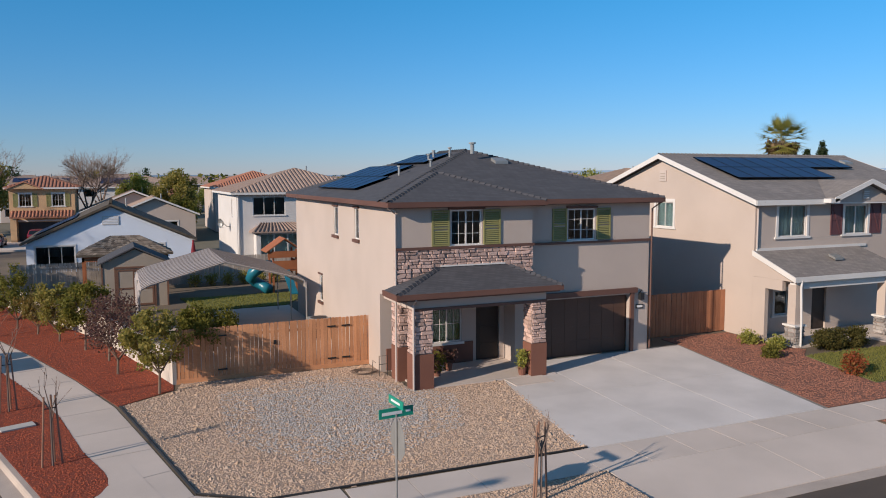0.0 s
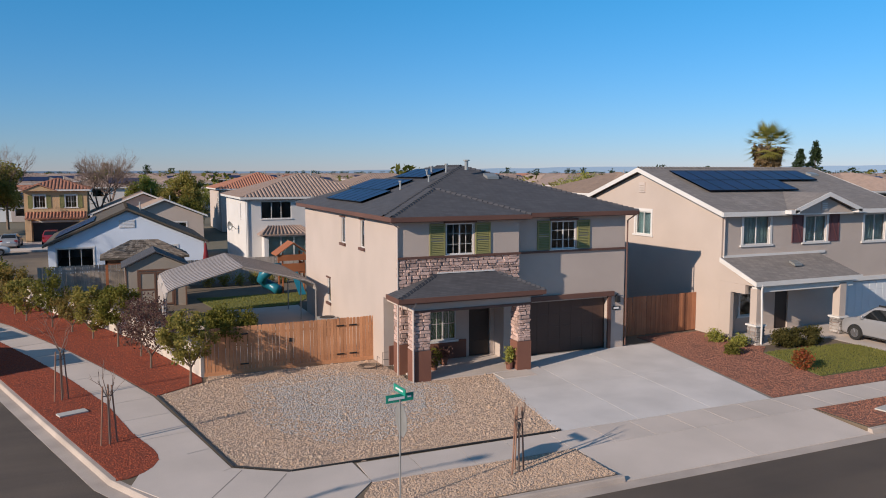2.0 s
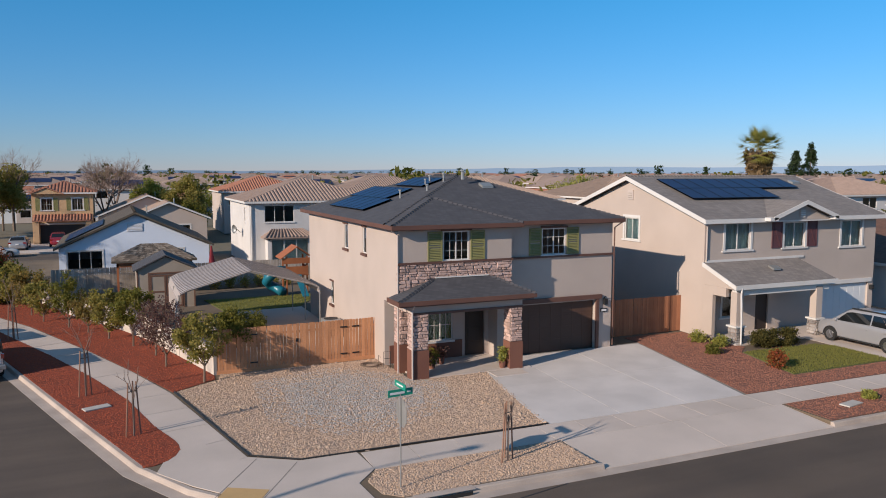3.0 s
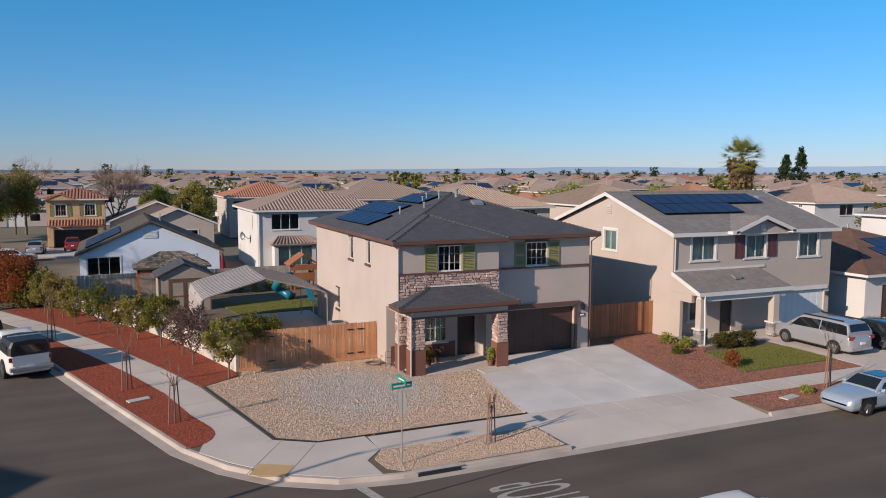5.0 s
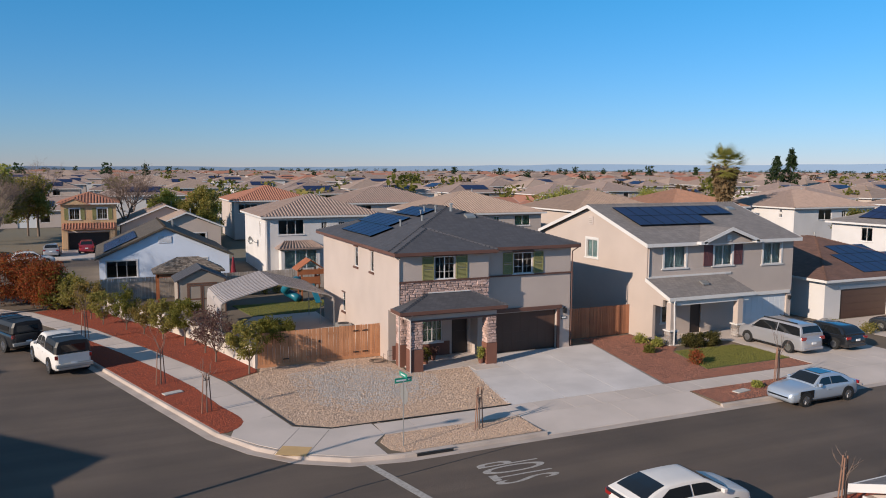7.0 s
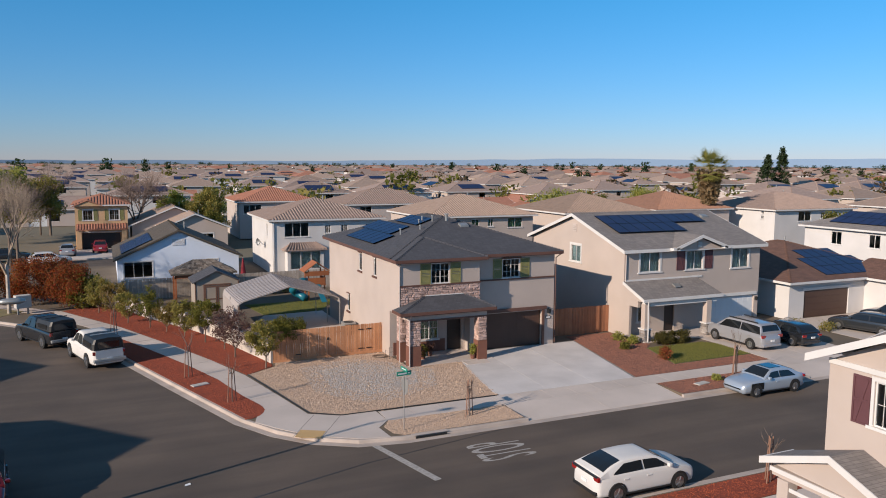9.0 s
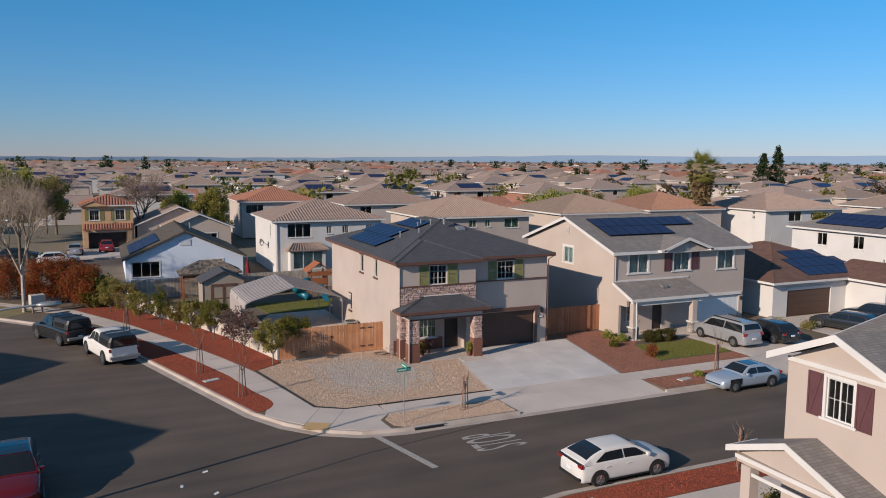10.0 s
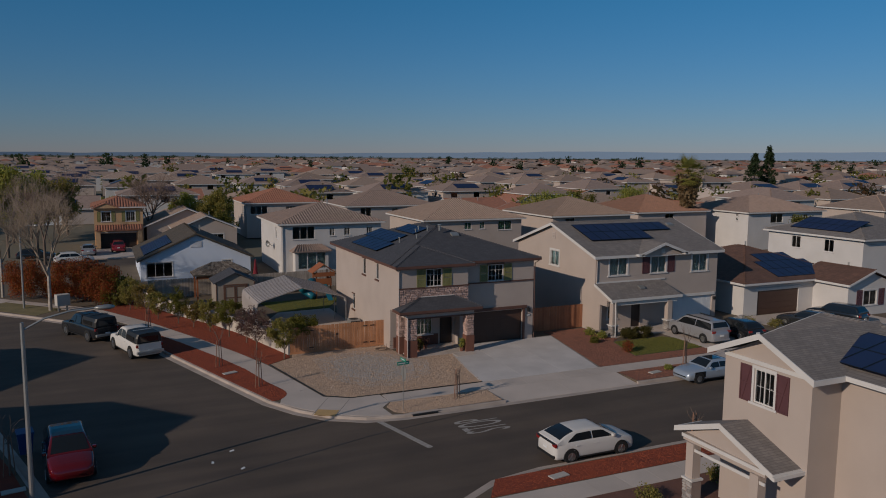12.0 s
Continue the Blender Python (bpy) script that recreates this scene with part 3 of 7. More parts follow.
def leafy_tree(name, loc, h, r, material, label, seed, count=3500, leaf=0.09, trunk_r=0.06, stem=0.35, category="tree", group="", flat=1.0, spread=0.15, bark=None, clumps=46):
    rng = np.random.default_rng(seed)
    t = thing(name, loc, 0, label, category, group)
    g = Geo()
    hs = h * stem
    g.tube((0, 0, -0.05), (0.03, 0.02, hs), trunk_r, trunk_r * 0.75, 7)
    for k in range(5):
        a = 6.28 * k / 5 + rng.uniform(0, 1)
        limbs(g, rng, (0.03, 0.02, hs * rng.uniform(0.8, 1.0)), (math.cos(a) * 0.7, math.sin(a) * 0.7, 0.9), (h - hs) * 0.42, trunk_r * 0.55, 2, 0.45, 2)
    part("trunk", g, bark or BARK, t)
    rz = (h - hs) / 2
    part("crown", leaves(rng, clump_centres(rng, clumps, r, r * flat, rz, hs + rz * 0.95), spread * (r + rz) / 2, count, leaf), material, t)
    return t


def shrub(loc, h, r, material, label, seed, count=1200, leaf=0.06, category="shrub", group="", name="shrub", ry=None):
    rng = np.random.default_rng(seed)
    t = thing(name, loc, 0, label, category, group)
    g = Geo()
    for k in range(6):
        a = rng.uniform(0, 6.28)
        g.tube((0, 0, -0.03), (math.cos(a) * r * 0.6, math.sin(a) * (ry or r) * 0.6, h * 0.7), 0.02, 0.008, 5)
    part("stem", g, BARK, t)
    part("foliage", leaves(rng, clump_centres(rng, 60, r * 0.85, (ry or r) * 0.85, h * 0.46, h * 0.5), min(0.14 * (r + h / 2), 0.3 if h > 1.5 else 0.11), count, leaf), material, t)
    return t


def bare_tree(name, loc, h, label, seed, material=TWIG, trunk=BARK, tr=0.12, depth=5, split=3, lean=0.42, category="tree", twig_name="crown", limb=0.3, start=0.34):
    rng = np.random.default_rng(seed)
    t = thing(name, loc, 0, label, category)
    g = Geo()
    g.tube((0, 0, -0.05), (0, 0, h * start), tr, tr * 0.75, 8)
    part("trunk", g, trunk, t)
    gb = Geo()
    for k in range(4):
        a = 6.28 * k / 4 + rng.uniform(0, 1.2)
        limbs(gb, rng, (0, 0, h * start * rng.uniform(0.7, 1.0)), (math.cos(a) * 0.45, math.sin(a) * 0.45, 1.0), h * limb, tr * 0.55, depth - 1, lean, split)
    part(twig_name, gb, material, t)
    return t


# ---- ground, roads, pavements ----
single("ground", Geo().poly([(-5000, -300, -0.17), (5000, -300, -0.17), (5000, 5000, -0.17), (-5000, 5000, -0.17)]), DRY_LAND, "dry flat land reaching to the horizon", "ground", "structure")
CURB_LINE = [(-62, 46), (-44, 40), (-32, 32), (-24.2, 23.6), (-20.6, 19.6), (-17.4, 14.6), (-14.5, 5.9), (-12.35, -0.6), (-10.4, -6.4), (-9.2, -8.6), (-7.9, -10.1), (-6.2, -11.15), (-4.2, -11.5), (3.0, -11.5), (90, -11.5)]
WALK_IN = [(-50, 46.5), (-40, 42), (-28, 34), (-19.4, 25.4), (-15.2, 17.3), (-12.1, 9.8), (-10.3, 5.0), (-9.0, 1.0), (-8.1, -3.3), (-7.38, -6.85), (-5.95, -7.77)]
NEAR_CURB = [(90, -20.4), (-1.0, -20.4), (-3.5, -20.8), (-5.6, -22.0), (-6.8, -24.0), (-7.0, -27.0), (-7.0, -120.0)]
LEFT_CURB = [(-19.0, -120.0), (-19.6, -30.0), (-20.5, -20.0), (-21.3, -15.0), (-22.3, -11.5), (-24.4, -4.5), (-26.4, 2.0), (-30.0, 11.5), (-36, 21), (-44, 29), (-62, 37)]
road = Geo().poly([(-62, 37.5, -0.15)] + [(x, y, -0.15) for x, y in CURB_LINE] + [(90, -20.4, -0.15)] + [(x, y, -0.15) for x, y in NEAR_CURB[1:]] + [(-7, -120, -0.15), (-19, -120, -0.15)] + [(x, y, -0.15) for x, y in LEFT_CURB[:-1]])
single("road", road, ASPHALT, "worn dark grey asphalt street and junction", "road", "structure")
single("back_road", Geo().box(-60, -13, 53, 61, -0.30, -0.146), ASPHALT, "dark asphalt side street behind the hedge", "road", "structure")


def block(name, pts, material, label, z0=-0.3, z1=0.0, category="ground"):
    return single(name, Geo().solid([(x, y, z1) for x, y in pts], (0, 0, z0 - z1)), material, label, category, "structure")


def inset(line, d):
    """A line shifted sideways by d (to the left of its direction)."""
    out = []
    for i, p in enumerate(line):
        a, b = Vector(line[max(i - 1, 0)]), Vector(line[min(i + 1, len(line) - 1)])
        t = (b - a).normalized()
        out.append((p[0] - t.y * d, p[1] + t.x * d))
    return out


block("lot_block", [(-62, 53)] + inset(CURB_LINE, 0.15)[:-2] + [(1.9, -11.35), (1.9, -9.12), (11.35, -9.12), (11.35, -11.35), (20.35, -11.35), (20.35, -9.12), (27.85, -9.12), (27.85, -11.35), (90, -11.35), (90, 53), (-13, 53)], SOIL, "bare soil of the housing lots")
block("lot_block_near", [(90, -120)] + inset(NEAR_CURB, 0.15), SOIL, "bare soil of the near lots")
block("lot_block_side", [(-62, -120)] + inset(LEFT_CURB, 0.15), SOIL, "bare soil beside the street")


def curb(name, line, gutter=0.4):
    """Kerb with a rounded top and its gutter pan."""
    g = Geo()
    prof = [(-gutter, -0.2), (-gutter, -0.143), (-0.03, -0.138), (0.0, -0.03), (0.03, 0.004), (0.155, 0.004), (0.155, -0.2)]
    rings = []
    for d, z in prof:
        rings.append([(x, y, z) for x, y in inset(line, d)])
    g.loft([[r[i] for r in rings] for i in range(len(line))])
    return single(name, g, CURB, "pale concrete kerb and gutter", "kerb", "structure")


DRIVES = [(1.95, 11.3), (20.4, 27.8)]
k = CURB_LINE.index((3.0, -11.5))
curb("kerb", CURB_LINE[:k] + [(2.0, -11.5)])
curb("kerb", [(11.3, -11.5), (20.4, -11.5)])
curb("kerb", [(27.8, -11.5), (90, -11.5)])
curb("kerb_near", NEAR_CURB)
curb("kerb_side", LEFT_CURB)
single("kerb_gutter", Geo().box(2.0, 11.3, -11.9, -11.5, -0.25, -0.141).box(20.4, 27.8, -11.9, -11.5, -0.25, -0.141), CURB, "lowered concrete gutter at the drives", "kerb", "structure")

# the pavement: slabs on a dark bed
pavement = thing("pavement", (0, 0, 0), 0, "pale concrete pavement of scored slabs", "pavement", kind="structure")
walk_out = inset(WALK_IN, -1.55)
slabs = []
for (a, b), (c, d) in zip(zip(WALK_IN, WALK_IN[1:]), zip(walk_out, walk_out[1:])):
    n = max(1, round((Vector(b) - Vector(a)).length / 2.4))
    for i in range(n):
        lerp = lambda p, q, s: (p[0] + (q[0] - p[0]) * s, p[1] + (q[1] - p[1]) * s)
        e = 0.003
        slabs.append([lerp(a, b, i / n + e), lerp(a, b, (i + 1) / n - e), lerp(c, d, (i + 1) / n - e), lerp(c, d, i / n + e)])
x = -4.2
while x < 60:
    slabs.append([(x + 0.008, -7.85), (x + 1.5, -7.85), (x + 1.5, -9.25), (x + 0.008, -9.25)])
    x += 1.508
for x0 in np.arange(-5.0, 40, 1.6):
    slabs.append([(x0 + 0.008, -22.3), (x0 + 1.6, -22.3), (x0 + 1.6, -23.7), (x0 + 0.008, -23.7)])
slabs.append([(-9.35, -5.2), (-8.75, -3.9), (-8.0, -6.75), (-6.2, -7.75), (-4.3, -7.6), (-4.2, -9.2), (-4.9, -10.0), (-4.8, -11.3), (-6.1, -11.0), (-7.8, -9.95), (-9.05, -8.45), (-9.9, -7.1)])
for n_, s in enumerate(slabs):
    part("slab", Geo().solid([(*p, 0.018 if n_ == len(slabs) - 1 else 0.014) for p in s], (0, 0, -0.1)), CONCRETE, pavement)
for x0, x1 in DRIVES[:2]:
    m = (x0 + x1) / 2
    for a, b, c, d in ((x0 + 1.2, m, x0, m), (m, x1 - 0.9, m, x1)):
        part("slab", Geo().solid([(c + 0.006, -9.26, 0.012), (d - 0.006, -9.26, 0.012), (d - 0.006, -11.5, -0.125), (c + 0.006, -11.5, -0.125)], (0, 0, -0.12)), CONCRETE, pavement)
part("tactile_pad", Geo().box(-0.58, 0.58, -0.46, 0.46, 0.0, 0.012), DETECT_YELLOW, pavement, "worn yellow tactile pad").matrix_basis = pose(-7.95, -9.6, 0.014, 0, 0, -30)
for x, y in ((-7.95, -8.4), (-6.9, -9.1)):
    part("score_line", Geo().box(-0.014, 0.014, -1.5, 1.5, 0.0185, 0.021), CONCRETE_DARK, pavement).matrix_basis = pose(x, y, 0, 0, 0, -32)

drive = thing("driveway", (0, 0, 0), 0, "broad pale concrete driveway with control joints", "driveway", kind="structure")
part("bed", Geo().solid([(3.55, -0.8, 0.002), (5.4, 1.12, 0.002), (11.2, 1.12, 0.002), (12.9, 1.1, 0.002), (11.1, -7.85, 0.002), (2.36, -7.85, 0.002)], (0, 0, -0.1)), CONCRETE_DARK, drive)
rows_y = [-7.84, -3.4, 0.9]
for k in range(2):
    ya, yb = rows_y[k], rows_y[k + 1]
    xs = lambda y: [2.3 + (y + 7.5) / 8.1 * 1.3, 5.3 + (y + 7.5) / 8.1 * 0.5, 8.3 + (y + 7.5) / 8.1 * 0.6, 11.0 + (y + 7.5) / 8.6 * 1.8]
    for i in range(3):
        p, q = xs(ya), xs(yb)
        if i == 0 and k == 1:
            pts = [(p[0], ya), (p[1] - 0.006, ya), (q[1] - 0.006, yb), (q[0] + 1.2, yb), (3.5, -0.9)]
        else:
            pts = [(p[i] + 0.006, ya + 0.01), (p[i + 1] - 0.006, ya + 0.01), (q[i + 1] - 0.006, yb), (q[i] + 0.006, yb)]
        part("slab", Geo().solid([(*c, 0.02) for c in pts], (0, 0, -0.05)), DRIVE_CONCRETE, drive)
drive_n = thing("driveway", (0, 0, 0), 0, "pale concrete driveway beside a small lawn", "driveway", kind="structure")
part("slab", Geo().box(21.3, 24.4, -7.84, 0.9, -0.1, 0.016), CONCRETE, drive_n)
part("slab", Geo().box(24.42, 28.3, -7.84, 0.9, -0.1, 0.016), CONCRETE, drive_n)
drive_b = thing("driveway", (0, 0, 0), 0, "concrete driveway with parked cars", "driveway", kind="structure")
part("slab", Geo().box(31.5, 43.5, -7.84, 0.5, -0.1, 0.014), CONCRETE, drive_b)

# beds
GRAVEL = [(-5.95, -7.72), (-7.3, -6.8), (-8.0, -3.3), (-8.85, 1.0), (-7.1, 2.2), (-6.9, 3.0), (-0.1, 3.0), (0.1, -0.7), (3.5, -0.85), (2.36, -7.8)]
block("gravel_yard", GRAVEL, GRAVEL_BED, "tan and grey gravel yard", -0.1, 0.012)
MULCH_A = [(-8.9, 1.05), (-10.25, 5.05), (-12.05, 9.85), (-15.1, 17.3), (-19.2, 25.3), (-16.0, 27.8), (-13.2, 20.1), (-10.6, 14.6), (-9.2, 11.0), (-7.15, 3.1), (-7.2, 2.3)]
block("mulch_bed", MULCH_A, MULCH_BED, "red bark mulch bed along the wall", -0.1, 0.02)
MULCH_B = inset(CURB_LINE, 0.16)[4:9] + [(-10.25, -6.55), (-9.9, -6.5), (-9.55, -6.25), (-9.3, -5.9), (-9.15, -5.45), (-9.15, -5.0), (-9.25, -4.5), (-9.75, -2.9)] + [p for p in reversed(walk_out[4:8])]
block("mulch_strip", MULCH_B, MULCH_BED, "red bark mulch strip beside the kerb", -0.1, 0.02)
STRIP = [(-4.2, -9.3), (1.85, -9.3), (1.85, -11.3), (-4.1, -11.3), (-4.55, -10.9), (-4.65, -10.0)]
block("gravel_strip", STRIP, GRAVEL_BED, "tan gravel strip beside the kerb", -0.1, 0.02)
MULCH_N = [(12.9, 1.05), (11.12, -7.8), (21.2, -7.8), (21.2, -6.4), (15.0, -6.5), (16.0, -2.6), (17.0, -1.8), (16.6, 0.8), (16.6, 2.2), (12.9, 2.2)]
block("mulch_bed", MULCH_N, MULCH_FADED, "faded red bark mulch between the houses", -0.1, 0.02)
MULCH_N2 = [(11.45, -9.3), (20.3, -9.3), (20.3, -11.3), (11.45, -11.3)]
block("mulch_strip", MULCH_N2, MULCH_FADED, "faded bark mulch strip with a small tree", -0.1, 0.02)
MULCH_F = [(-3.6, -20.7), (14, -20.6), (14, -22.28), (-4.6, -22.2)]
block("mulch_strip", MULCH_F, MULCH_BED, "red bark mulch strip before the near house", -0.1, 0.02)
block("mulch_bed", [(-4.9, -23.75), (14, -23.75), (14, -34), (-5, -34)], MULCH_FADED, "bark mulch bed round the near house", -0.1, 0.02)
LAWN_N = [(16.1, -2.6), (15.1, -6.4), (21.2, -6.3), (21.2, -3.4), (20.6, -2.7)]
block("lawn", LAWN_N, LAWN, "short green front lawn", -0.1, 0.03)
LAWN_B = [(-4.8, 17.6), (-0.2, 17.9), (2.5, 22.5), (-5.5, 22.5)]
block("lawn", LAWN_B, LAWN, "shaded green back lawn", -0.1, 0.03)
block("patio", [(-7.0, 3.4), (-0.1, 3.4), (-0.1, 17.8), (-4.8, 17.5), (-7.6, 12)], CONCRETE, "smooth concrete patio behind the fence", -0.1, 0.012, "patio")
block("verge", [(-24.0, 24.0), (-29, 29.5), (-27.0, 31.5), (-22.0, 26.3)], mat("dry_grass", (0.24, 0.19, 0.09), (0.15, 0.13, 0.06), 3.0, 0.98, 0.6, 30), "patchy dry grass verge", -0.1, 0.02)
block("mulch_strip", [(-62, -20), (-21.2, -19), (-21.7, -15), (-22.6, -11.6), (-26.0, -1.5), (-40, -1.5)], MULCH_BED, "dark mulch bed beside the red car", -0.1, 0.02)


def inside(poly, p):
    c = False
    for (x0, y0), (x1, y1) in zip(poly, poly[1:] + poly[:1]):
        if (y0 > p[1]) != (y1 > p[1]) and p[0] < (x1 - x0) * (p[1] - y0) / (y1 - y0) + x0:
            c = not c
    return c


def scatter(poly, n, rng):
    a = np.array(poly)
    lo, hi = a.min(0), a.max(0)
    out = []
    while len(out) < n:
        p = rng.uniform(lo, hi)
        if inside(poly, p):
            out.append(p)
    return np.array(out)


def strewn(name, poly, n, size, material, label, z, seed, flat=0.55, category="gravel"):
    """Loose pieces lying about: small uneven four-sided stones or chips."""
    rng = np.random.default_rng(seed)
    p = scatter(poly, n, rng)
    base = np.array([(1, 0, 0), (0, 1, 0), (-1, 0, 0), (0, -1, 0), (0, 0, 1)], float)
    s = size * rng.uniform(0.5, 1.5, (n, 1, 1)) * rng.uniform(0.6, 1.3, (n, 5, 1))
    a = rng.uniform(0, 6.28, n)
    v = base[None] * s
    v[:, :, 2] *= flat
    ca, sa = np.cos(a)[:, None], np.sin(a)[:, None]
    v = np.stack([v[:, :, 0] * ca - v[:, :, 1] * sa, v[:, :, 0] * sa + v[:, :, 1] * ca, v[:, :, 2]], 2)
    v[:, :, :2] += p[:, None, :]
    v[:, :, 2] += z
    g = Geo()
    g.v = v.reshape(-1, 3).tolist()
    g.f = [(5 * i + j, 5 * i + (j + 1) % 4, 5 * i + 4) for i in range(n) for j in range(4)]
    return single(name, g, material, label, category, "stuff")


strewn("gravel", GRAVEL, 36000, 0.034, PEBBLES, "loose tan and grey pebbles", 0.012, 11)
GREY_PATCH = [(-5.9, 1.2), (-2.4, 2.3), (-0.4, 0.4), (1.2, -2.0), (0.2, -4.8), (-2.6, -6.4), (-4.4, -6.2), (-6.2, -3.6)]
strewn("gravel", GREY_PATCH, 5200, 0.04, PEBBLES_GREY, "loose blue-grey pebbles in the middle of the yard", 0.02, 18)
strewn("gravel", [((x + 2.6) * 0.72 - 2.6, (y + 2.0) * 0.72 - 2.0) for x, y in GREY_PATCH], 4200, 0.04, PEBBLES_GREY, "loose blue-grey pebbles in the middle of the yard", 0.022, 19)
strewn("gravel", GRAVEL, 900, 0.075, PEBBLES, "larger tan cobbles among the gravel", 0.012, 20)
strewn("gravel", STRIP, 7000, 0.034, PEBBLES, "loose tan pebbles", 0.02, 12)
strewn("bark_chips", MULCH_A, 20000, 0.027, CHIPS, "loose red bark chips", 0.02, 13, 0.5, "mulch")
strewn("bark_chips", MULCH_B, 16000, 0.027, CHIPS, "loose red bark chips", 0.02, 14, 0.5, "mulch")
strewn("bark_chips", MULCH_N, 16000, 0.027, CHIPS_FADED, "loose faded bark chips", 0.02, 15, 0.5, "mulch")
strewn("bark_chips", MULCH_N2, 6000, 0.027, CHIPS_FADED, "loose faded bark chips", 0.02, 16, 0.5, "mulch")
strewn("bark_chips", MULCH_F, 8000, 0.027, CHIPS, "loose red bark chips", 0.02, 17, 0.5, "mulch")


def grass(poly, n, h, seed, label, z=0.03):
    rng = np.random.default_rng(seed)
    p = scatter(poly, n, rng)
    a = rng.uniform(0, 6.28, n)
    l = rng.normal(0, 0.4, (n, 2)) * h
    hh = h * rng.uniform(0.6, 1.3, n)
    d = np.stack([np.cos(a), np.sin(a)], 1) * 0.012
    v = np.zeros((n, 3, 3))
    v[:, 0, :2], v[:, 1, :2], v[:, 2, :2] = p - d, p + d, p + l
    v[:, :2, 2], v[:, 2, 2] = z, z + hh
    g = Geo()
    g.v = v.reshape(-1, 3).tolist()
    g.f = [(3 * i, 3 * i + 1, 3 * i + 2) for i in range(n)]
    return single("grass", g, BLADES, label, "grass", "stuff")


grass(LAWN_N, 14000, 0.07, 21, "short green grass")
grass(LAWN_B, 9000, 0.07, 22, "short green grass in the back yard")
edging = Geo()
for a, b in zip(GRAVEL[:4], GRAVEL[1:4]):
    edging.tube((*a, 0.03), (*b, 0.03), 0.035, n=6)
edging.tube((*GRAVEL[0], 0.03), (*GRAVEL[-1], 0.03), 0.035, n=6)
single("bed_edging", edging, BLACK, "black edging round the gravel yard", "edging", "structure")

# road markings and drain
single("stop_line", Geo().box(-0.15, 0.15, -2.25, 2.25, -0.1, 0.004), ROAD_PAINT, "worn white stop line", "road marking", "structure", loc=(-5.1, -13.75, -0.15), yaw=14)
font = bpy.data.curves.new("stop_word", "FONT")
font.body, font.size, font.align_x, font.align_y, font.extrude = "STOP", 1.0, "CENTER", "CENTER", 0.002
word = new("stop_word", font)
word.data.materials.append(ROAD_PAINT)
word.matrix_basis = pose(-0.75, -14.15, -0.1465, 0, 0, 90) @ Matrix.Diagonal((0.82, 3.6, 1, 1))
tagged(word, "worn white road marking lettered on the asphalt", "road marking", "", "structure")
single("road_seam", Geo().solid([(-17.5, -16.75, -0.1495), (-6.6, -13.35, -0.1495), (-6.6, -13.29, -0.1495), (-17.5, -16.67, -0.1495)], (0, 0, 0.003)).solid([(-6.6, -13.35, -0.1495), (0.5, -11.95, -0.1495), (0.5, -11.91, -0.1495), (-6.6, -13.29, -0.1495)], (0, 0, 0.003)), BLACK, "thin dark line across the junction", "road seam", "structure")
drain = thing("storm_drain", (-3.0, -11.55, 0), 0, "kerb inlet of a storm drain", "drain", kind="structure")
# black plate on the kerb face, painting the dark hollow of the inlet
part("mouth", Geo().box(-0.75, 0.75, -0.06, -0.045, -0.125, -0.03), BLACK, drain)
part("lid", Geo().box(-0.85, 0.85, -0.02, 0.5, 0.0, 0.012), CURB, drain)


# ---- the corner house ----
house = thing("house", (0, 0, 0), 0, "two-storey taupe stucco house with charcoal hip roof and stone trim", "house")
LX, RX, BY, ZE = -0.1, 11.1, 15.4, 6.1
WA, WB = (1.9, 3.1, 4.7, 5.94), (7.22, 8.48, 4.63, 5.85)
PW = (1.93, 3.15, 0.87, 2.27)
LWIN = [(7.3, 7.95, 4.62, 5.84), (4.3, 4.85, 4.66, 5.88), (10.1, 10.65, 1.35, 2.6)]
g = Geo()
pierced(g, "left", LX, 1.8, BY, 0, ZE, LWIN)
g.box(LX, LX + 0.2, 0, 1.8, 2.9, ZE)
pierced(g, "right", RX, 0.9, BY, 0, ZE, [])
pierced(g, "back", BY, LX + 0.2, RX - 0.2, 0, ZE, [])
part("wall", g, STUCCO, house)
g = Geo()
pierced(g, "front", 0.0, LX + 0.2, 5.15, 2.9, ZE, [WA])
pierced(g, "front", 0.9, 5.15, RX - 0.2, 0, ZE, [WB, (5.5, 10.2, 0, 2.35)])
pierced(g, "front", 1.8, LX + 0.2, 5.15, 0, 2.9, [PW, (3.75, 4.75, 0.05, 2.15)])
g.box(4.95, 5.15, 0.2, 0.9, 2.9, ZE).box(4.95, 5.15, 0.9, 1.8, 0, 2.9)
g.box(LX + 0.2, 4.95, 0.0, 1.8, 2.9, 3.05)
part("wall", g, STUCCO, house)
# inner sheets coloured near-black so the rooms look unlit through the glass
part("floor", Geo().box(LX + 0.2, RX - 0.2, 1.9, BY - 0.2, 2.95, 3.05).box(LX + 0.2, RX - 0.2, 1.9, BY - 0.2, ZE - 0.1, ZE - 0.02), DOOR_AND_INSIDE_DARK, house)
part("porch_slab", Geo().box(0.3, 5.6, -1.0, 1.8, -0.05, 0.06).box(3.5, 5.0, -1.9, -1.0, -0.05, 0.04), CONCRETE, house)
window(house, "front", 0.0, *WA, bars=(2, 3), sill=True, curtain=None)
window(house, "front", 0.9, *WB, bars=(2, 3), sill=True, curtain=None)
window(house, "front", 1.8, *PW, bars=(2, 2), curtain=CURTAIN_GREEN)
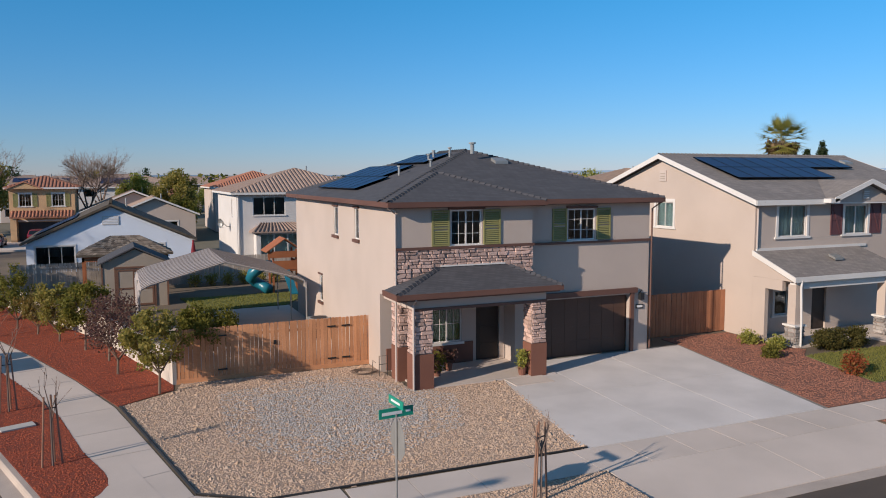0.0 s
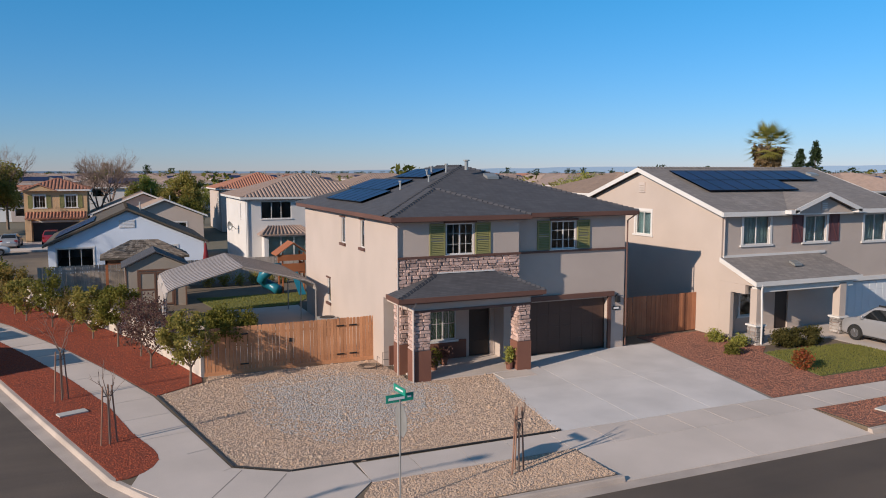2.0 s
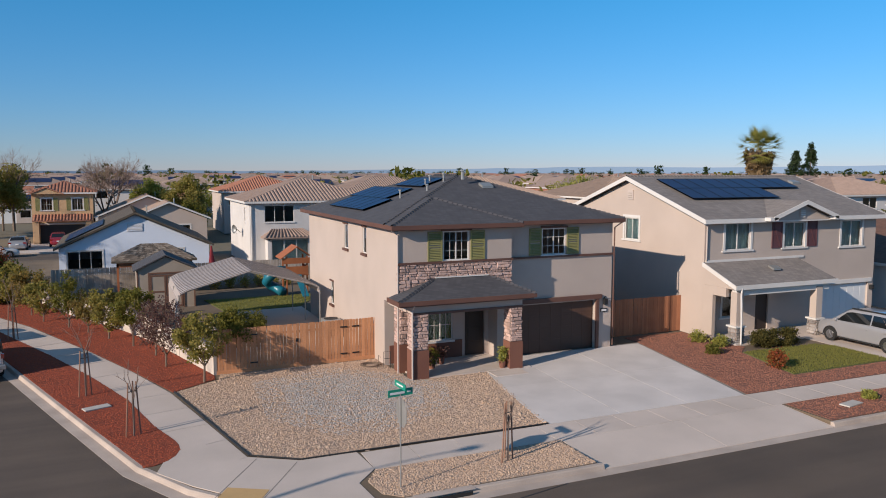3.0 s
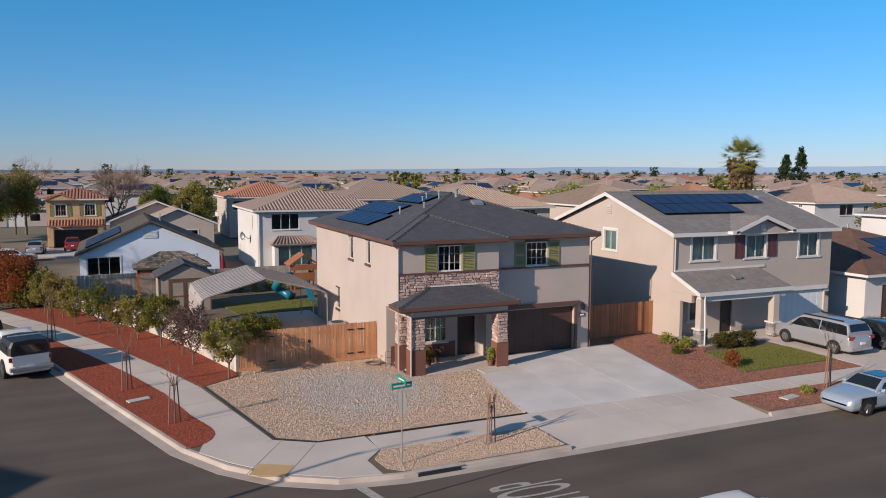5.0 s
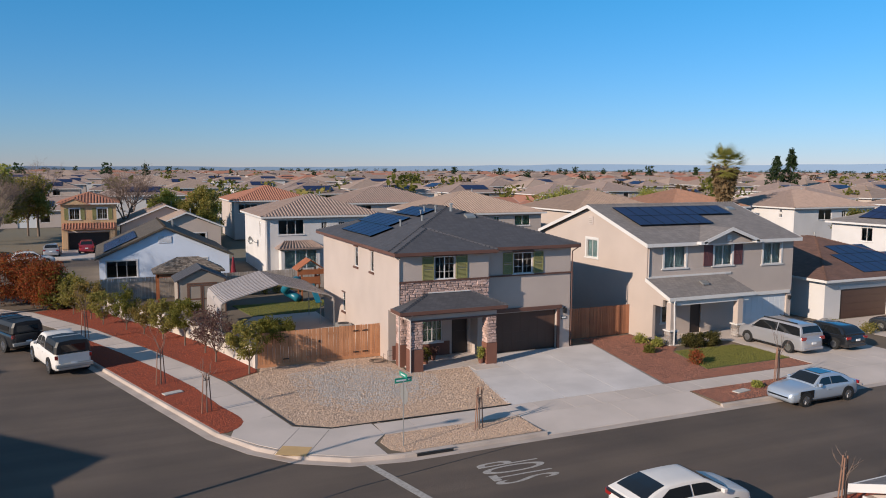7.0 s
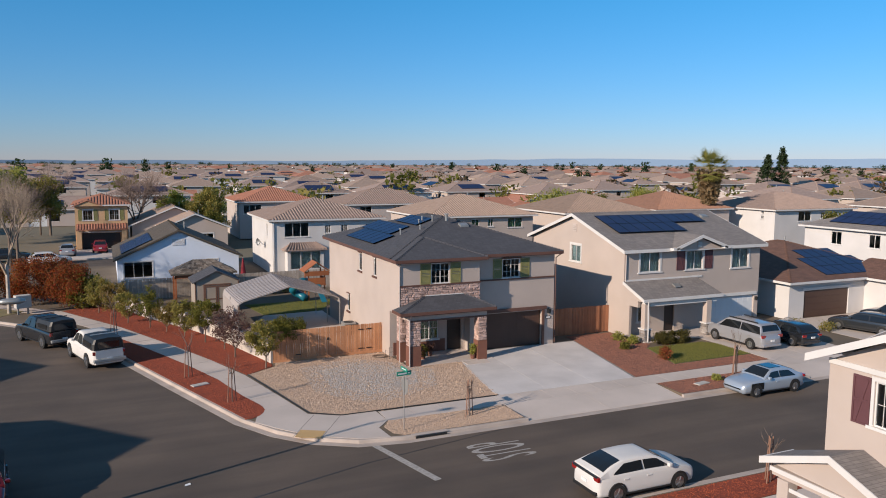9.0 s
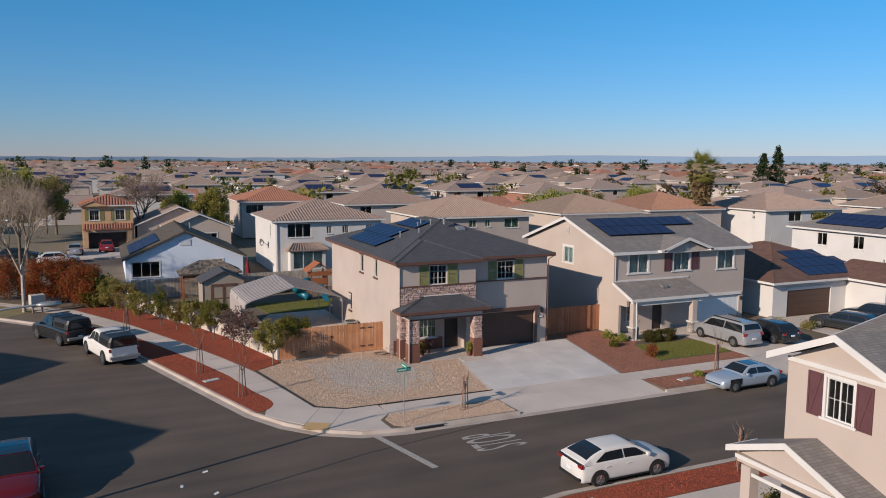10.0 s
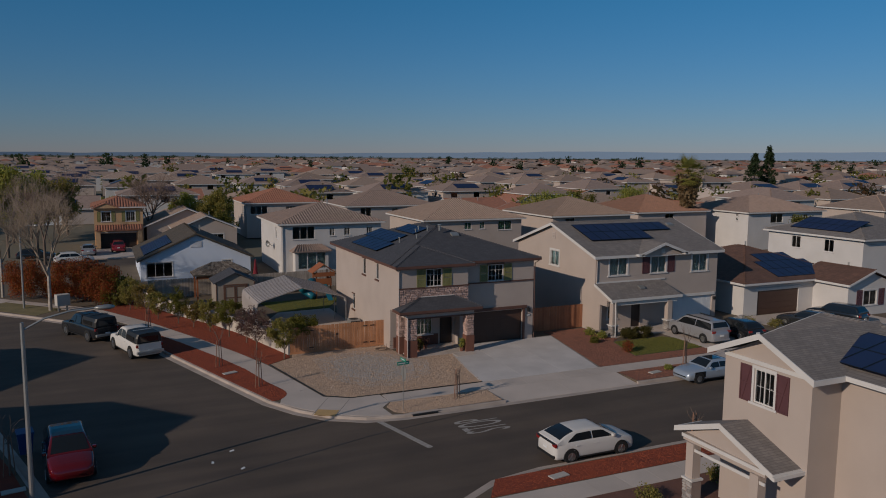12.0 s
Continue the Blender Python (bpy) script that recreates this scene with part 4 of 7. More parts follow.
for wn_ in LWIN:
    w = window(house, "left", LX, *wn_, bars=(1, 1), sill=False)
    part("sill", Geo(face_of("left", LX)).box(wn_[0] - 0.12, wn_[1] + 0.12, 0.002, 0.09, wn_[2] - 0.12, wn_[2] - 0.002), BROWN, w)
    part("head_trim", Geo(face_of("left", LX)).box(wn_[0] - 0.08, wn_[1] + 0.08, 0.002, 0.07, wn_[3] + 0.002, wn_[3] + 0.07), BROWN, w)
for u0, u1, a in ((1.19, 1.85, 0.0), (3.16, 3.84, 0.0), (6.53, 7.17, 0.9), (8.54, 9.19, 0.9)):
    z0 = WA[2] if a == 0 else WB[2]
    shutter(house, "front", a, u0, u1, z0, z0 + 1.24, SHUTTER_GREEN)
part("window_head", Geo().box(1.8, 3.2, -0.09, -0.002, 5.96, 6.04), BROWN, house)
part("window_head", Geo().box(7.15, 8.55, 0.81, 0.898, 5.87, 5.95), BROWN, house)
part("belt_trim", Geo().box(LX - 0.05, 5.2, -0.09, -0.002, 4.60, 4.69).box(5.153, RX + 0.03, 0.82, 0.898, 4.50, 4.59), BROWN, house)
# garage
gd = part("garage_door", Geo().box(5.5, 10.2, 1.14, 1.18, 0.02, 2.35), GARAGE_BROWN, house, "brown sectional garage door")
for r in range(4):
    for c in range(8):
        x0, z0 = 5.55 + c * 0.58, 0.06 + r * 0.575
        part("panel", Geo().solid([(x0, 1.138, z0), (x0 + 0.56, 1.138, z0), (x0 + 0.56, 1.138, z0 + 0.545), (x0, 1.138, z0 + 0.545)], (0, -0.006, 0)), GARAGE_BROWN, gd)
part("garage_trim", Geo().box(5.3, 10.5, 0.77, 0.898, 2.42, 2.62).box(10.2, 10.36, 0.8, 0.898, 0, 2.42), BROWN, house)
part("number_plate", Geo().box(10.5, 10.85, 0.86, 0.897, 1.75, 1.92), BLACK, house)
part("number_bars", Geo().box(10.54, 10.81, 0.853, 0.859, 1.79, 1.88), SIGN_WHITE, house)
part("wall_lamp", Geo().box(10.6, 10.78, 0.70, 0.86, 2.12, 2.4).tube((10.69, 0.89, 2.4), (10.69, 0.77, 2.52), 0.02), BLACK, house)
door = part("front_door", Geo().box(3.78, 4.72, 1.86, 1.92, 0.07, 2.12), DOOR_AND_INSIDE_DARK, house)
for zz in (0.2, 0.85, 1.5):
    part("panel", Geo().box(3.92, 4.58, 1.845, 1.859, zz, zz + 0.5), DOOR_AND_INSIDE_DARK, door)
part("wainscot", Geo().box(0.12, 3.6, 1.74, 1.798, 0.06, 0.85), BASE_BROWN, house)
# porch roof, posts
pr = part("porch_roof", Geo().solid([(-0.55, -1.35, 3.3), (5.6, -1.35, 3.3), (4.0, -0.003, 4.0), (1.5, -0.003, 4.0)], (0, 0, -0.1)).solid([(-0.55, -0.003, 3.3), (-0.55, -1.35, 3.3), (1.5, -0.003, 4.0)], (0, 0, -0.1)).solid([(5.6, -1.35, 3.3), (5.6, 0.895, 3.3), (5.155, 0.895, 3.42), (5.155, -0.003, 3.5), (4.0, -0.003, 4.0)], (0, 0, -0.1)), ROOF_DARK, house)
part("fascia", Geo().box(-0.6, 5.65, -1.39, -1.352, 3.12, 3.3).box(-0.6, -0.552, -1.35, 0.05, 3.12, 3.3).box(5.602, 5.65, -1.35, 0.89, 3.12, 3.3), BROWN, pr)
part("flashing", Geo().box(1.5, 4.0, -0.10, -0.005, 3.99, 4.04), WHITE, pr)
for hx, tx in ((-0.55, 1.5), (5.6, 4.0)):
    part("hip_cap", cap_row((hx, -1.35, 3.3), (tx, -0.02, 4.0), 0.1, 0.2), ROOF_DARK, pr)
part("porch_beam", Geo().box(0.12, 5.17, -0.98, -0.45, 2.72, 3.12).box(0.06, 0.5, -0.45, 1.8, 2.72, 2.895), STUCCO, house)
part("beam_trim", Geo().box(0.1, 5.19, -1.02, -0.982, 2.66, 2.76), BROWN, house)
part("soffit", Geo().box(-0.5, 5.55, -1.3, -0.004, 3.06, 3.11), BROWN, house)
posts = [(0.15, 0.8, -0.98, -0.45, "front"), (4.6, 5.15, -0.98, -0.45, "front"), (0.08, 0.5, 0.35, 0.95, "left")]
stone_faces = []
for x0, x1, y0, y1, _ in posts:
    c = part("porch_post", Geo().box(x0, x1, y0, y1, 1.2, 2.72), MORTAR, house)
    part("post_base", Geo().box(x0 - 0.04, x1 + 0.04, y0 - 0.04, y1 + 0.04, 0.0, 1.2), BASE_BROWN, c)
    stone_faces += [(c, "front", y0, x0, x1, 1.22, 2.7), (c, "left", x0, y0, y1, 1.22, 2.7)]
veneer = part("stone_veneer", Geo().box(LX + 0.02, 5.1, -0.03, -0.002, 3.3, 4.59), MORTAR, house, "pinkish ledge stone band")
stone_faces.append((veneer, "front", -0.03, LX, 5.15, 3.42, 4.6))
stone_faces.append((veneer, "left", LX - 0.004, -0.03, 0.12, 3.42, 4.6))
# roof with its lower hip over the front bay
roof_main, _ = roof(house, -0.5, 11.5, 0.5, 15.8, 6.25, 1 / 3, "hip", ROOF_DARK, BROWN)
bay = part("bay_roof", Geo().solid([(-0.5, -0.4, 6.254), (5.5, -0.4, 6.254), (2.5, 2.6, 7.256)], (0, 0, -0.14)).solid([(5.5, -0.4, 6.254), (5.5, 0.5, 6.254), (2.5, 3.5, 7.256), (2.5, 2.6, 7.256)], (0, 0, -0.14)).solid([(-0.504, 0.55, 6.254), (-0.504, -0.4, 6.254), (2.5, 2.6, 7.256), (2.5, 3.5, 7.256)], (0, 0, -0.14)), ROOF_DARK, house)
part("fascia", Geo().box(-0.53, 5.53, -0.44, -0.402, 6.07, 6.25).box(5.502, 5.53, -0.4, 0.465, 6.07, 6.25).box(-0.535, -0.502, -0.4, 0.465, 6.07, 6.25), BROWN, bay)
for hx in (5.5, -0.5):
    part("hip_cap", cap_row((hx, -0.4, 6.25), (2.5, 2.6, 7.256), 0.11), ROOF_DARK, bay)
part("soffit", Geo().box(-0.45, 5.45, -0.38, -0.002, 6.04, 6.07).box(5.452, 11.45, 0.52, 0.898, 6.04, 6.07).box(-0.45, LX - 0.002, 0, 15.7, 6.04, 6.07).box(RX + 0.002, 11.45, 0.9, 15.7, 6.04, 6.07), BROWN, house)
part("gutter_pipe", Geo().path([(LX - 0.35, -0.2, 6.05), (LX - 0.05, -0.05, 5.85), (LX - 0.05, -0.05, 0.1)], 0.035), STUCCO_LIGHT, house)
part("gutter_pipe", Geo().path([(0.1, -1.3, 3.1), (0.1, -1.06, 2.9), (0.1, -1.06, 0.05)], 0.04), STUCCO_LIGHT, house)
part("gutter_pipe", Geo().path([(11.45, 0.6, 6.07), (11.15, 0.8, 5.8), (11.15, 0.8, 0.1)], 0.035), BROWN, house)
for i, (vx, vy, vh) in enumerate(((5.2, 5.2, 0.32), (4.6, 6.2, 0.35), (4.3, 7.3, 0.35), (3.9, 6.9, 0.3), (2.2, 6.0, 0.35), (3.3, 5.2, 0.25))):
    zr = 6.25 + (vx + 0.5) / 3
    part("vent_pipe", Geo().tube((vx, vy, zr - 0.1), (vx, vy, zr + vh), 0.05 if i else 0.09, n=8).tube((vx, vy, zr + vh), (vx, vy, zr + vh + 0.06), 0.09 if i else 0.16, n=8), METAL, roof_main)
part("roof_vent", Geo().solid([(6.0, 4.6, 7.63), (6.6, 4.6, 7.63), (6.6, 5.05, 7.78), (6.0, 5.05, 7.78)], (0, 0, 0.12)), METAL, roof_main)
sl = Vector((6, 0, 2)).normalized()
solar("", tuple(Vector((0.3, 6.0, 6.5167))), (0, 1, 0), sl, 7, 2, skip=((0, 1), (6, 0)), size=(1.0, 1.55))
solar("", tuple(Vector((3.6, 6.6, 7.6167))), (0, 1, 0), sl, 4, 1, size=(1.0, 1.3))

# ---- the grey-roofed neighbour ----
nb = thing("house", (16.75, 0.9, 0), 0, "two-storey tan stucco house with grey gable roof and white trim", "house")
W, D, E2 = 12.5, 12.2, 5.95
nw = [(1.35, 3.05, 4.4, 5.8), (5.45, 6.95, 4.4, 5.75), (9.75, 11.35, 4.3, 5.75)]
g = Geo()
pierced(g, "left", 0, 0, D, 0, E2, [(5.3, 6.6, 4.55, 5.8)])
gable_wall(g, "left", 0, -0.1, D + 0.1, E2, E2 + 2.06)
pierced(g, "right", W, 0, D, 0, E2, [])
gable_wall(g, "right", W, -0.1, D + 0.1, E2, E2 + 2.06)
pierced(g, "back", D, 0.2, W - 0.2, 0, E2, [])
part("wall", g, STUCCO_TAN, nb)
g = Geo()
pierced(g, "front", 0, 0.2, W - 0.2, 0, E2, nw + [(7.9, 12.1, 0, 2.15), (3.6, 4.5, 0.05, 2.1), (1.3, 2.1, 0.9, 2.0)])
g.solid([(4.1, -0.44, 5.9), (8.3, -0.44, 5.9), (8.3, -0.44, 5.98), (6.2, -0.44, 6.74), (4.1, -0.44, 5.98)], (0, 0.2, 0))
part("wall", g, STUCCO_TAN, nb)
# near-black sheets: room darkness put into the colour of floor and ceiling
part("floor", Geo().box(0.2, W - 0.2, 0.3, D - 0.2, 2.9, 3.0).box(0.2, W - 0.2, 0.3, D - 0.2, E2 - 0.1, E2), DOOR_AND_INSIDE_DARK, nb)
for w_ in nw:
    window(nb, "front", 0, *w_, bars=(2, 1), trim=0.14, curtain=CURTAIN_TEAL)
window(nb, "left", 0, 5.3, 6.6, 4.55, 5.8, bars=(2, 1), trim=0.14, curtain=CURTAIN_TEAL)
window(nb, "front", 0, 1.3, 2.1, 0.9, 2.0, bars=(1, 1), trim=0.12)
shutter(nb, "front", 0, 4.55, 5.28, 4.4, 5.8, SHUTTER_MAROON, True)
shutter(nb, "front", 0, 7.12, 7.85, 4.4, 5.8, SHUTTER_MAROON, True)
rn, _ = roof(nb, -0.35, W + 0.35, -0.4, D + 0.4, 6.05, 0.33, "gable_x", ROOF_GREY, WHITE, fh=0.22)
cross = part("roof", Geo().solid([(3.95, -0.75, 6.12), (6.2, -0.75, 6.92), (6.2, 2.2, 6.92), (3.95, -0.2, 6.12)], (0, 0, -0.13)).solid([(6.2, -0.75, 6.92), (8.45, -0.75, 6.12), (8.45, -0.2, 6.12), (6.2, 2.2, 6.92)], (0, 0, -0.13)), ROOF_GREY, nb)
for s_ in (1, -1):
    part("fascia", Geo().solid([(6.2 + s_ * 2.33, -0.76, 6.13), (6.2, -0.76, 6.96), (6.2, -0.76, 6.74), (6.2 + s_ * 2.33, -0.76, 5.91)], (0, -0.04, 0)), WHITE, cross)
    part("eave_return", Geo().box(6.2 + s_ * 2.33 - 0.28, 6.2 + s_ * 2.33 + 0.28, -0.8, -0.42, 5.9, 6.08), WHITE, cross)
gfv = part("gable_vent", Geo().box(6.0, 6.4, -0.49, -0.443, 6.02, 6.45), STUCCO_LIGHT, nb)
for k in range(4):
    part("slat", Geo().box(6.04, 6.36, -0.51, -0.492, 6.07 + k * 0.095, 6.105 + k * 0.095), WHITE, gfv)
gv = part("gable_vent", Geo(face_of("left", 0)).box(5.85, 6.35, 0.002, 0.05, 6.85, 7.4), STUCCO_LIGHT, nb)
part("slat", Geo(face_of("left", 0)).box(5.92, 6.28, 0.052, 0.06, 6.95, 6.99).box(5.92, 6.28, 0.052, 0.06, 7.07, 7.11).box(5.92, 6.28, 0.052, 0.06, 7.2, 7.24), SHED_WALL, gv)
part("belt_trim", Geo().box(0.1, 6.9, -0.06, -0.002, 3.82, 3.94), WHITE, nb)
npr = part("porch_roof", Geo().solid([(-0.05, -2.3, 2.95), (6.75, -2.3, 2.95), (6.4, -0.003, 3.85), (-0.05, -0.003, 3.85)], (0, 0, -0.12)), ROOF_GREY, nb)
part("fascia", Geo().box(-0.1, 6.8, -2.36, -2.302, 2.74, 2.95).solid([(-0.052, -2.3, 2.96), (-0.052, 0, 3.87), (-0.052, 0, 3.65), (-0.052, -2.3, 2.74)], (-0.05, 0, 0)), WHITE, npr)
part("porch_beam", Geo().box(0.15, 6.4, -2.15, -1.85, 2.42, 2.74), WHITE, nb)
part("wall", Geo().solid([(-0.002, -2.1, 2.74), (-0.002, -0.002, 2.74), (-0.002, -0.002, 3.6)], (0.18, 0, 0)).box(0.0, 0.2, -0.7, -0.003, 0, 2.735).box(0.0, 0.2, -1.6, -0.7, 2.3, 2.735), STUCCO_TAN, nb)
part("porch_slab", Geo().box(0, 7.2, -2.4, -0.003, -0.05, 0.08), CONCRETE, nb)
for x0 in (0.05, 5.4):
    c = part("porch_post", Geo().box(x0 + 0.08, x0 + 0.5, -2.2, -1.8, 0.95, 2.6), STUCCO_TAN, nb)
    part("post_cap", Geo().box(x0 - 0.05, x0 + 0.63, -2.33, -1.67, 0.87, 0.95), WHITE, c)
    core = part("post_base", Geo().box(x0 + 0.03, x0 + 0.55, -2.25, -1.75, 0.0, 0.87), MORTAR, c)
    stone_faces += [(core, "front", -2.25, x0 + 0.03, x0 + 0.55, 0.02, 0.86), (core, "left", x0 + 0.03, -2.25, -1.75, 0.02, 0.86)]
part("front_door", Geo().box(3.62, 4.48, 0.08, 0.14, 0.08, 2.08), DOOR_AND_INSIDE_DARK, nb)
gd = part("garage_door", Geo().box(7.9, 12.1, 0.12, 0.16, 0.02, 2.15), GARAGE_WHITE, nb, "white sectional garage door")
for r in range(4):
    for c in range(8):
        x0, z0 = 7.95 + c * 0.52, 0.05 + r * 0.53
        part("panel", Geo().solid([(x0, 0.118, z0), (x0 + 0.46, 0.118, z0), (x0 + 0.46, 0.118, z0 + 0.46), (x0, 0.118, z0 + 0.46)], (0, -0.012, 0)), GARAGE_WHITE, gd)
part("garage_trim", Geo().box(7.7, 12.3, -0.08, -0.002, 2.2, 2.42), WHITE, nb)
part("gutter_pipe", Geo().path([(0.1, -0.42, 6.0), (0.1, -0.06, 5.75), (0.1, -0.06, 3.95)], 0.04), STUCCO_LIGHT, nb)
part("gutter_pipe", Geo().path([(0.3, -2.34, 2.8), (0.3, -2.3, 2.5), (0.3, -2.38, 0.95), (0.3, -2.38, 0.05)], 0.045), WHITE, nb)
part("wall_lamp", Geo().box(12.2, 12.38, -0.18, -0.003, 1.75, 2.0), BLACK, nb)
part("roof_vent", Geo().solid([(11.0, 4.6, 7.7), (11.6, 4.6, 7.7), (11.6, 5.0, 7.83), (11.0, 5.0, 7.83)], (0, 0, 0.12)).solid([(3.4, -1.3, 3.42), (3.9, -1.3, 3.42), (3.9, -0.95, 3.56), (3.4, -0.95, 3.56)], (0, 0, 0.1)), METAL, rn)
up = Vector((0, 6.5, 2.145)).normalized()
solar("", (17.8, 3.05, 6.93), (1, 0, 0), up, 9, 2, skip=((6, 0), (7, 0), (8, 0)), size=(1.02, 1.6))

# ---- house beside the camera's way, with maroon shutters ----
nh = thing("house", (4.0, -25.8, 0), 0, "two-storey tan stucco house with grey roof and maroon shutters", "house")
g = Geo()
pierced(g, "left", 0, -4.1, 0, 0, 6.1, [(-2.47, -1.51, 4.5, 5.82)])
gable_wall(g, "left", 0, -4.1, 0, 6.1, 7.15)
pierced(g, "back", 0, 0.2, 10, 0, 6.1, [])
pierced(g, "front", -4.1, 0.2, 1.5, 0, 6.1, [])
pierced(g, "left", 1.5, -14, -4.1, 0, 6.1, [(-8.2, -6.6, 4.4, 5.8)])
g.box(9.8, 10, -14, -0.2, 0, 6.1)
part("wall", g, STUCCO_TAN, nh)
# near-black sheet added to keep the upper room dark behind its window
part("floor", Geo().box(0.2, 9.8, -4.0, -0.2, 5.9, 6.0), DOOR_AND_INSIDE_DARK, nh)
window(nh, "left", 0, -2.47, -1.51, 4.5, 5.82, bars=(2, 2), trim=0.1)
shutter(nh, "left", 0, -1.4, -0.83, 4.45, 5.88, SHUTTER_MAROON, True)
shutter(nh, "left", 0, -3.15, -2.58, 4.45, 5.88, SHUTTER_MAROON, True)
part("belt_trim", Geo(face_of("left", 0)).box(-4.1, 0, 0.002, 0.05, 6.0, 6.16), WHITE, nh)
r1 = part("roof", Geo().solid([(-0.45, 0.45, 6.2), (-0.45, -2.05, 7.3), (6, -2.05, 7.3), (6, 0.45, 6.2)], (0, 0, -0.14)).solid([(-0.45, -2.05, 7.3), (-0.45, -4.5, 6.2), (6, -4.5, 6.2), (6, -2.05, 7.3)], (0, 0, -0.14)), ROOF_GREY, nh)
part("fascia", Geo().solid([(-0.46, 0.5, 6.22), (-0.46, -2.05, 7.33), (-0.46, -2.05, 7.1), (-0.46, 0.5, 5.98)], (-0.04, 0, 0)).solid([(-0.46, -2.05, 7.33), (-0.46, -4.55, 6.22), (-0.46, -4.55, 5.98), (-0.46, -2.05, 7.1)], (-0.04, 0, 0)).box(-0.45, 6, -4.55, -4.502, 6.0, 6.2), WHITE, r1)
r2, _ = roof(nh, 1.1, 10.4, -14.4, 0.45, 6.21, 0.2, "gable_y", ROOF_GREY, WHITE)
solar("", (5.6, -32.6, 6.38), (0, 1, 0), (1, 0, 0.2), 4, 2, size=(1.0, 1.5))
lp = thing("porch", (4.0, -25.8, 0), 0, "gabled porch with white fascia and stone-based posts", "porch")
part("roof", Geo().solid([(-1.4, 1.1, 2.87), (-1.4, -1.28, 3.72), (-0.002, -1.28, 3.72), (-0.002, 1.1, 2.87)], (0, 0, -0.12)).solid([(-1.4, -1.28, 3.72), (-1.4, -3.86, 2.73), (-0.002, -3.86, 2.73), (-0.002, -1.28, 3.72)], (0, 0, -0.12)), ROOF_GREY, lp)
for y0, y1, z0, z1 in ((1.15, -1.28, 2.88, 3.76), (-1.28, -3.91, 3.76, 2.74)):
    part("fascia", Geo().solid([(-1.41, y0, z0), (-1.41, y1, z1), (-1.41, y1, z1 - 0.22), (-1.41, y0, z0 - 0.22)], (-0.04, 0, 0)), WHITE, lp)
part("fascia", Geo().box(-1.4, 0, -3.92, -3.862, 2.53, 2.73), WHITE, lp)
part("fascia", Geo().box(-1.4, 0, 1.102, 1.15, 2.68, 2.87), WHITE, lp)
part("gutter", Geo().box(-1.5, 0.1, -4.04, -3.925, 2.55, 2.68), WHITE, lp)
part("gable_wall", Geo().solid([(-1.2, 0.7, 2.72), (-1.2, -3.3, 2.62), (-1.2, -1.28, 3.5)], (0.15, 0, 0)), STUCCO_TAN, lp)
part("beam", Geo().box(-1.25, -1.05, -3.4, 0.8, 2.4, 2.66), STUCCO_TAN, lp)
part("rail_trim", Geo().box(-1.3, -1.252, -3.45, 0.85, 2.52, 2.66), WHITE, lp)
part("rail_trim", Geo().box(-1.3, -1.252, -3.45, 0.45, 2.1, 2.22), WHITE, lp)
for yy in (0.1, -3.2):
    c = part("post", Geo().box(-1.35, -0.95, yy, yy + 0.4, 0.95, 2.4), STUCCO_TAN, lp)
    part("post_cap", Geo().box(-1.45, -0.85, yy - 0.1, yy + 0.5, 0.87, 0.95), WHITE, c)
    core = part("post_base", Geo().box(-1.4, -0.9, yy - 0.05, yy + 0.45, 0.0, 0.87), MORTAR, c)
    stone_faces += [(core, "left", -1.4, yy - 0.05, yy + 0.45, 0.02, 0.86), (core, "back", yy + 0.45, -1.4, -0.9, 0.02, 0.86)]


# ---- further houses ----
def plain_house(loc, yaw, w, d, eave, pitch, style, wall, roofing, label, wins, ribs=0.0, fascia=WHITE, over=0.45, garage=None, glass_bars=(2, 1), garage_mat=GARAGE_WHITE, trim=0.0, curtain=None, distant=False):
    """wins: (side, u0, u1, z0, z1); the house's corner stands at loc, its front along x."""
    t = thing("house", loc, yaw, label, "house")
    at = {"front": 0, "left": 0, "right": w, "back": d}
    for side in ("left", "right", "front", "back"):
        holes = [x[1:] for x in wins if x[0] == side]
        if side == "front" and garage:
            holes = holes + [(garage[0], garage[1], 0, 2.15)]
        span = (0, d) if side in ("left", "right") else (0.2, w - 0.2)
        g = Geo()
        pierced(g, side, at[side], *span, 0, eave, holes)
        if style == "gable_x" and side in ("left", "right"):
            gable_wall(g, side, at[side], -0.05, d + 0.05, eave, eave + (d / 2) * pitch)
        if style == "gable_y" and side in ("front", "back"):
            gable_wall(g, side, at[side], -0.05, w + 0.05, eave, eave + (w / 2) * pitch)
        part("wall", g, wall, t)
    # ceiling coloured near-black, darkening the inside seen through the windows
    part("ceiling", Geo().box(0.2, w - 0.2, 0.2, d - 0.2, eave - 0.15, eave - 0.05), DOOR_AND_INSIDE_DARK, t)
    for x in wins:
        window(t, x[0], at[x[0]], *x[1:], bars=glass_bars, sill=not distant, trim=trim, curtain=curtain)
    if garage:
        gd_ = part("garage_door", Geo().box(garage[0], garage[1], 0.1, 0.14, 0.0, 2.15), garage_mat, t)
        for r_ in range(0 if distant else 4):
            part("panel", Geo().box(garage[0] + 0.05, garage[1] - 0.05, 0.085, 0.099, 0.04 + r_ * 0.53, 0.52 + r_ * 0.53), garage_mat, gd_)
        part("garage_trim", Geo().box(garage[0] - 0.2, garage[1] + 0.2, -0.06, -0.002, 2.2, 2.4), fascia, t)
    rf, zr = roof(t, -over, w + over, -over, d + over, eave + 0.12, pitch, style, roofing, fascia, ribs=ribs)
    part("vent_pipe", Geo().tube((w * 0.6, d * 0.55, eave + 0.3), (w * 0.6, d * 0.55, zr + 0.25), 0.07), METAL, rf)
    return t, rf, zr


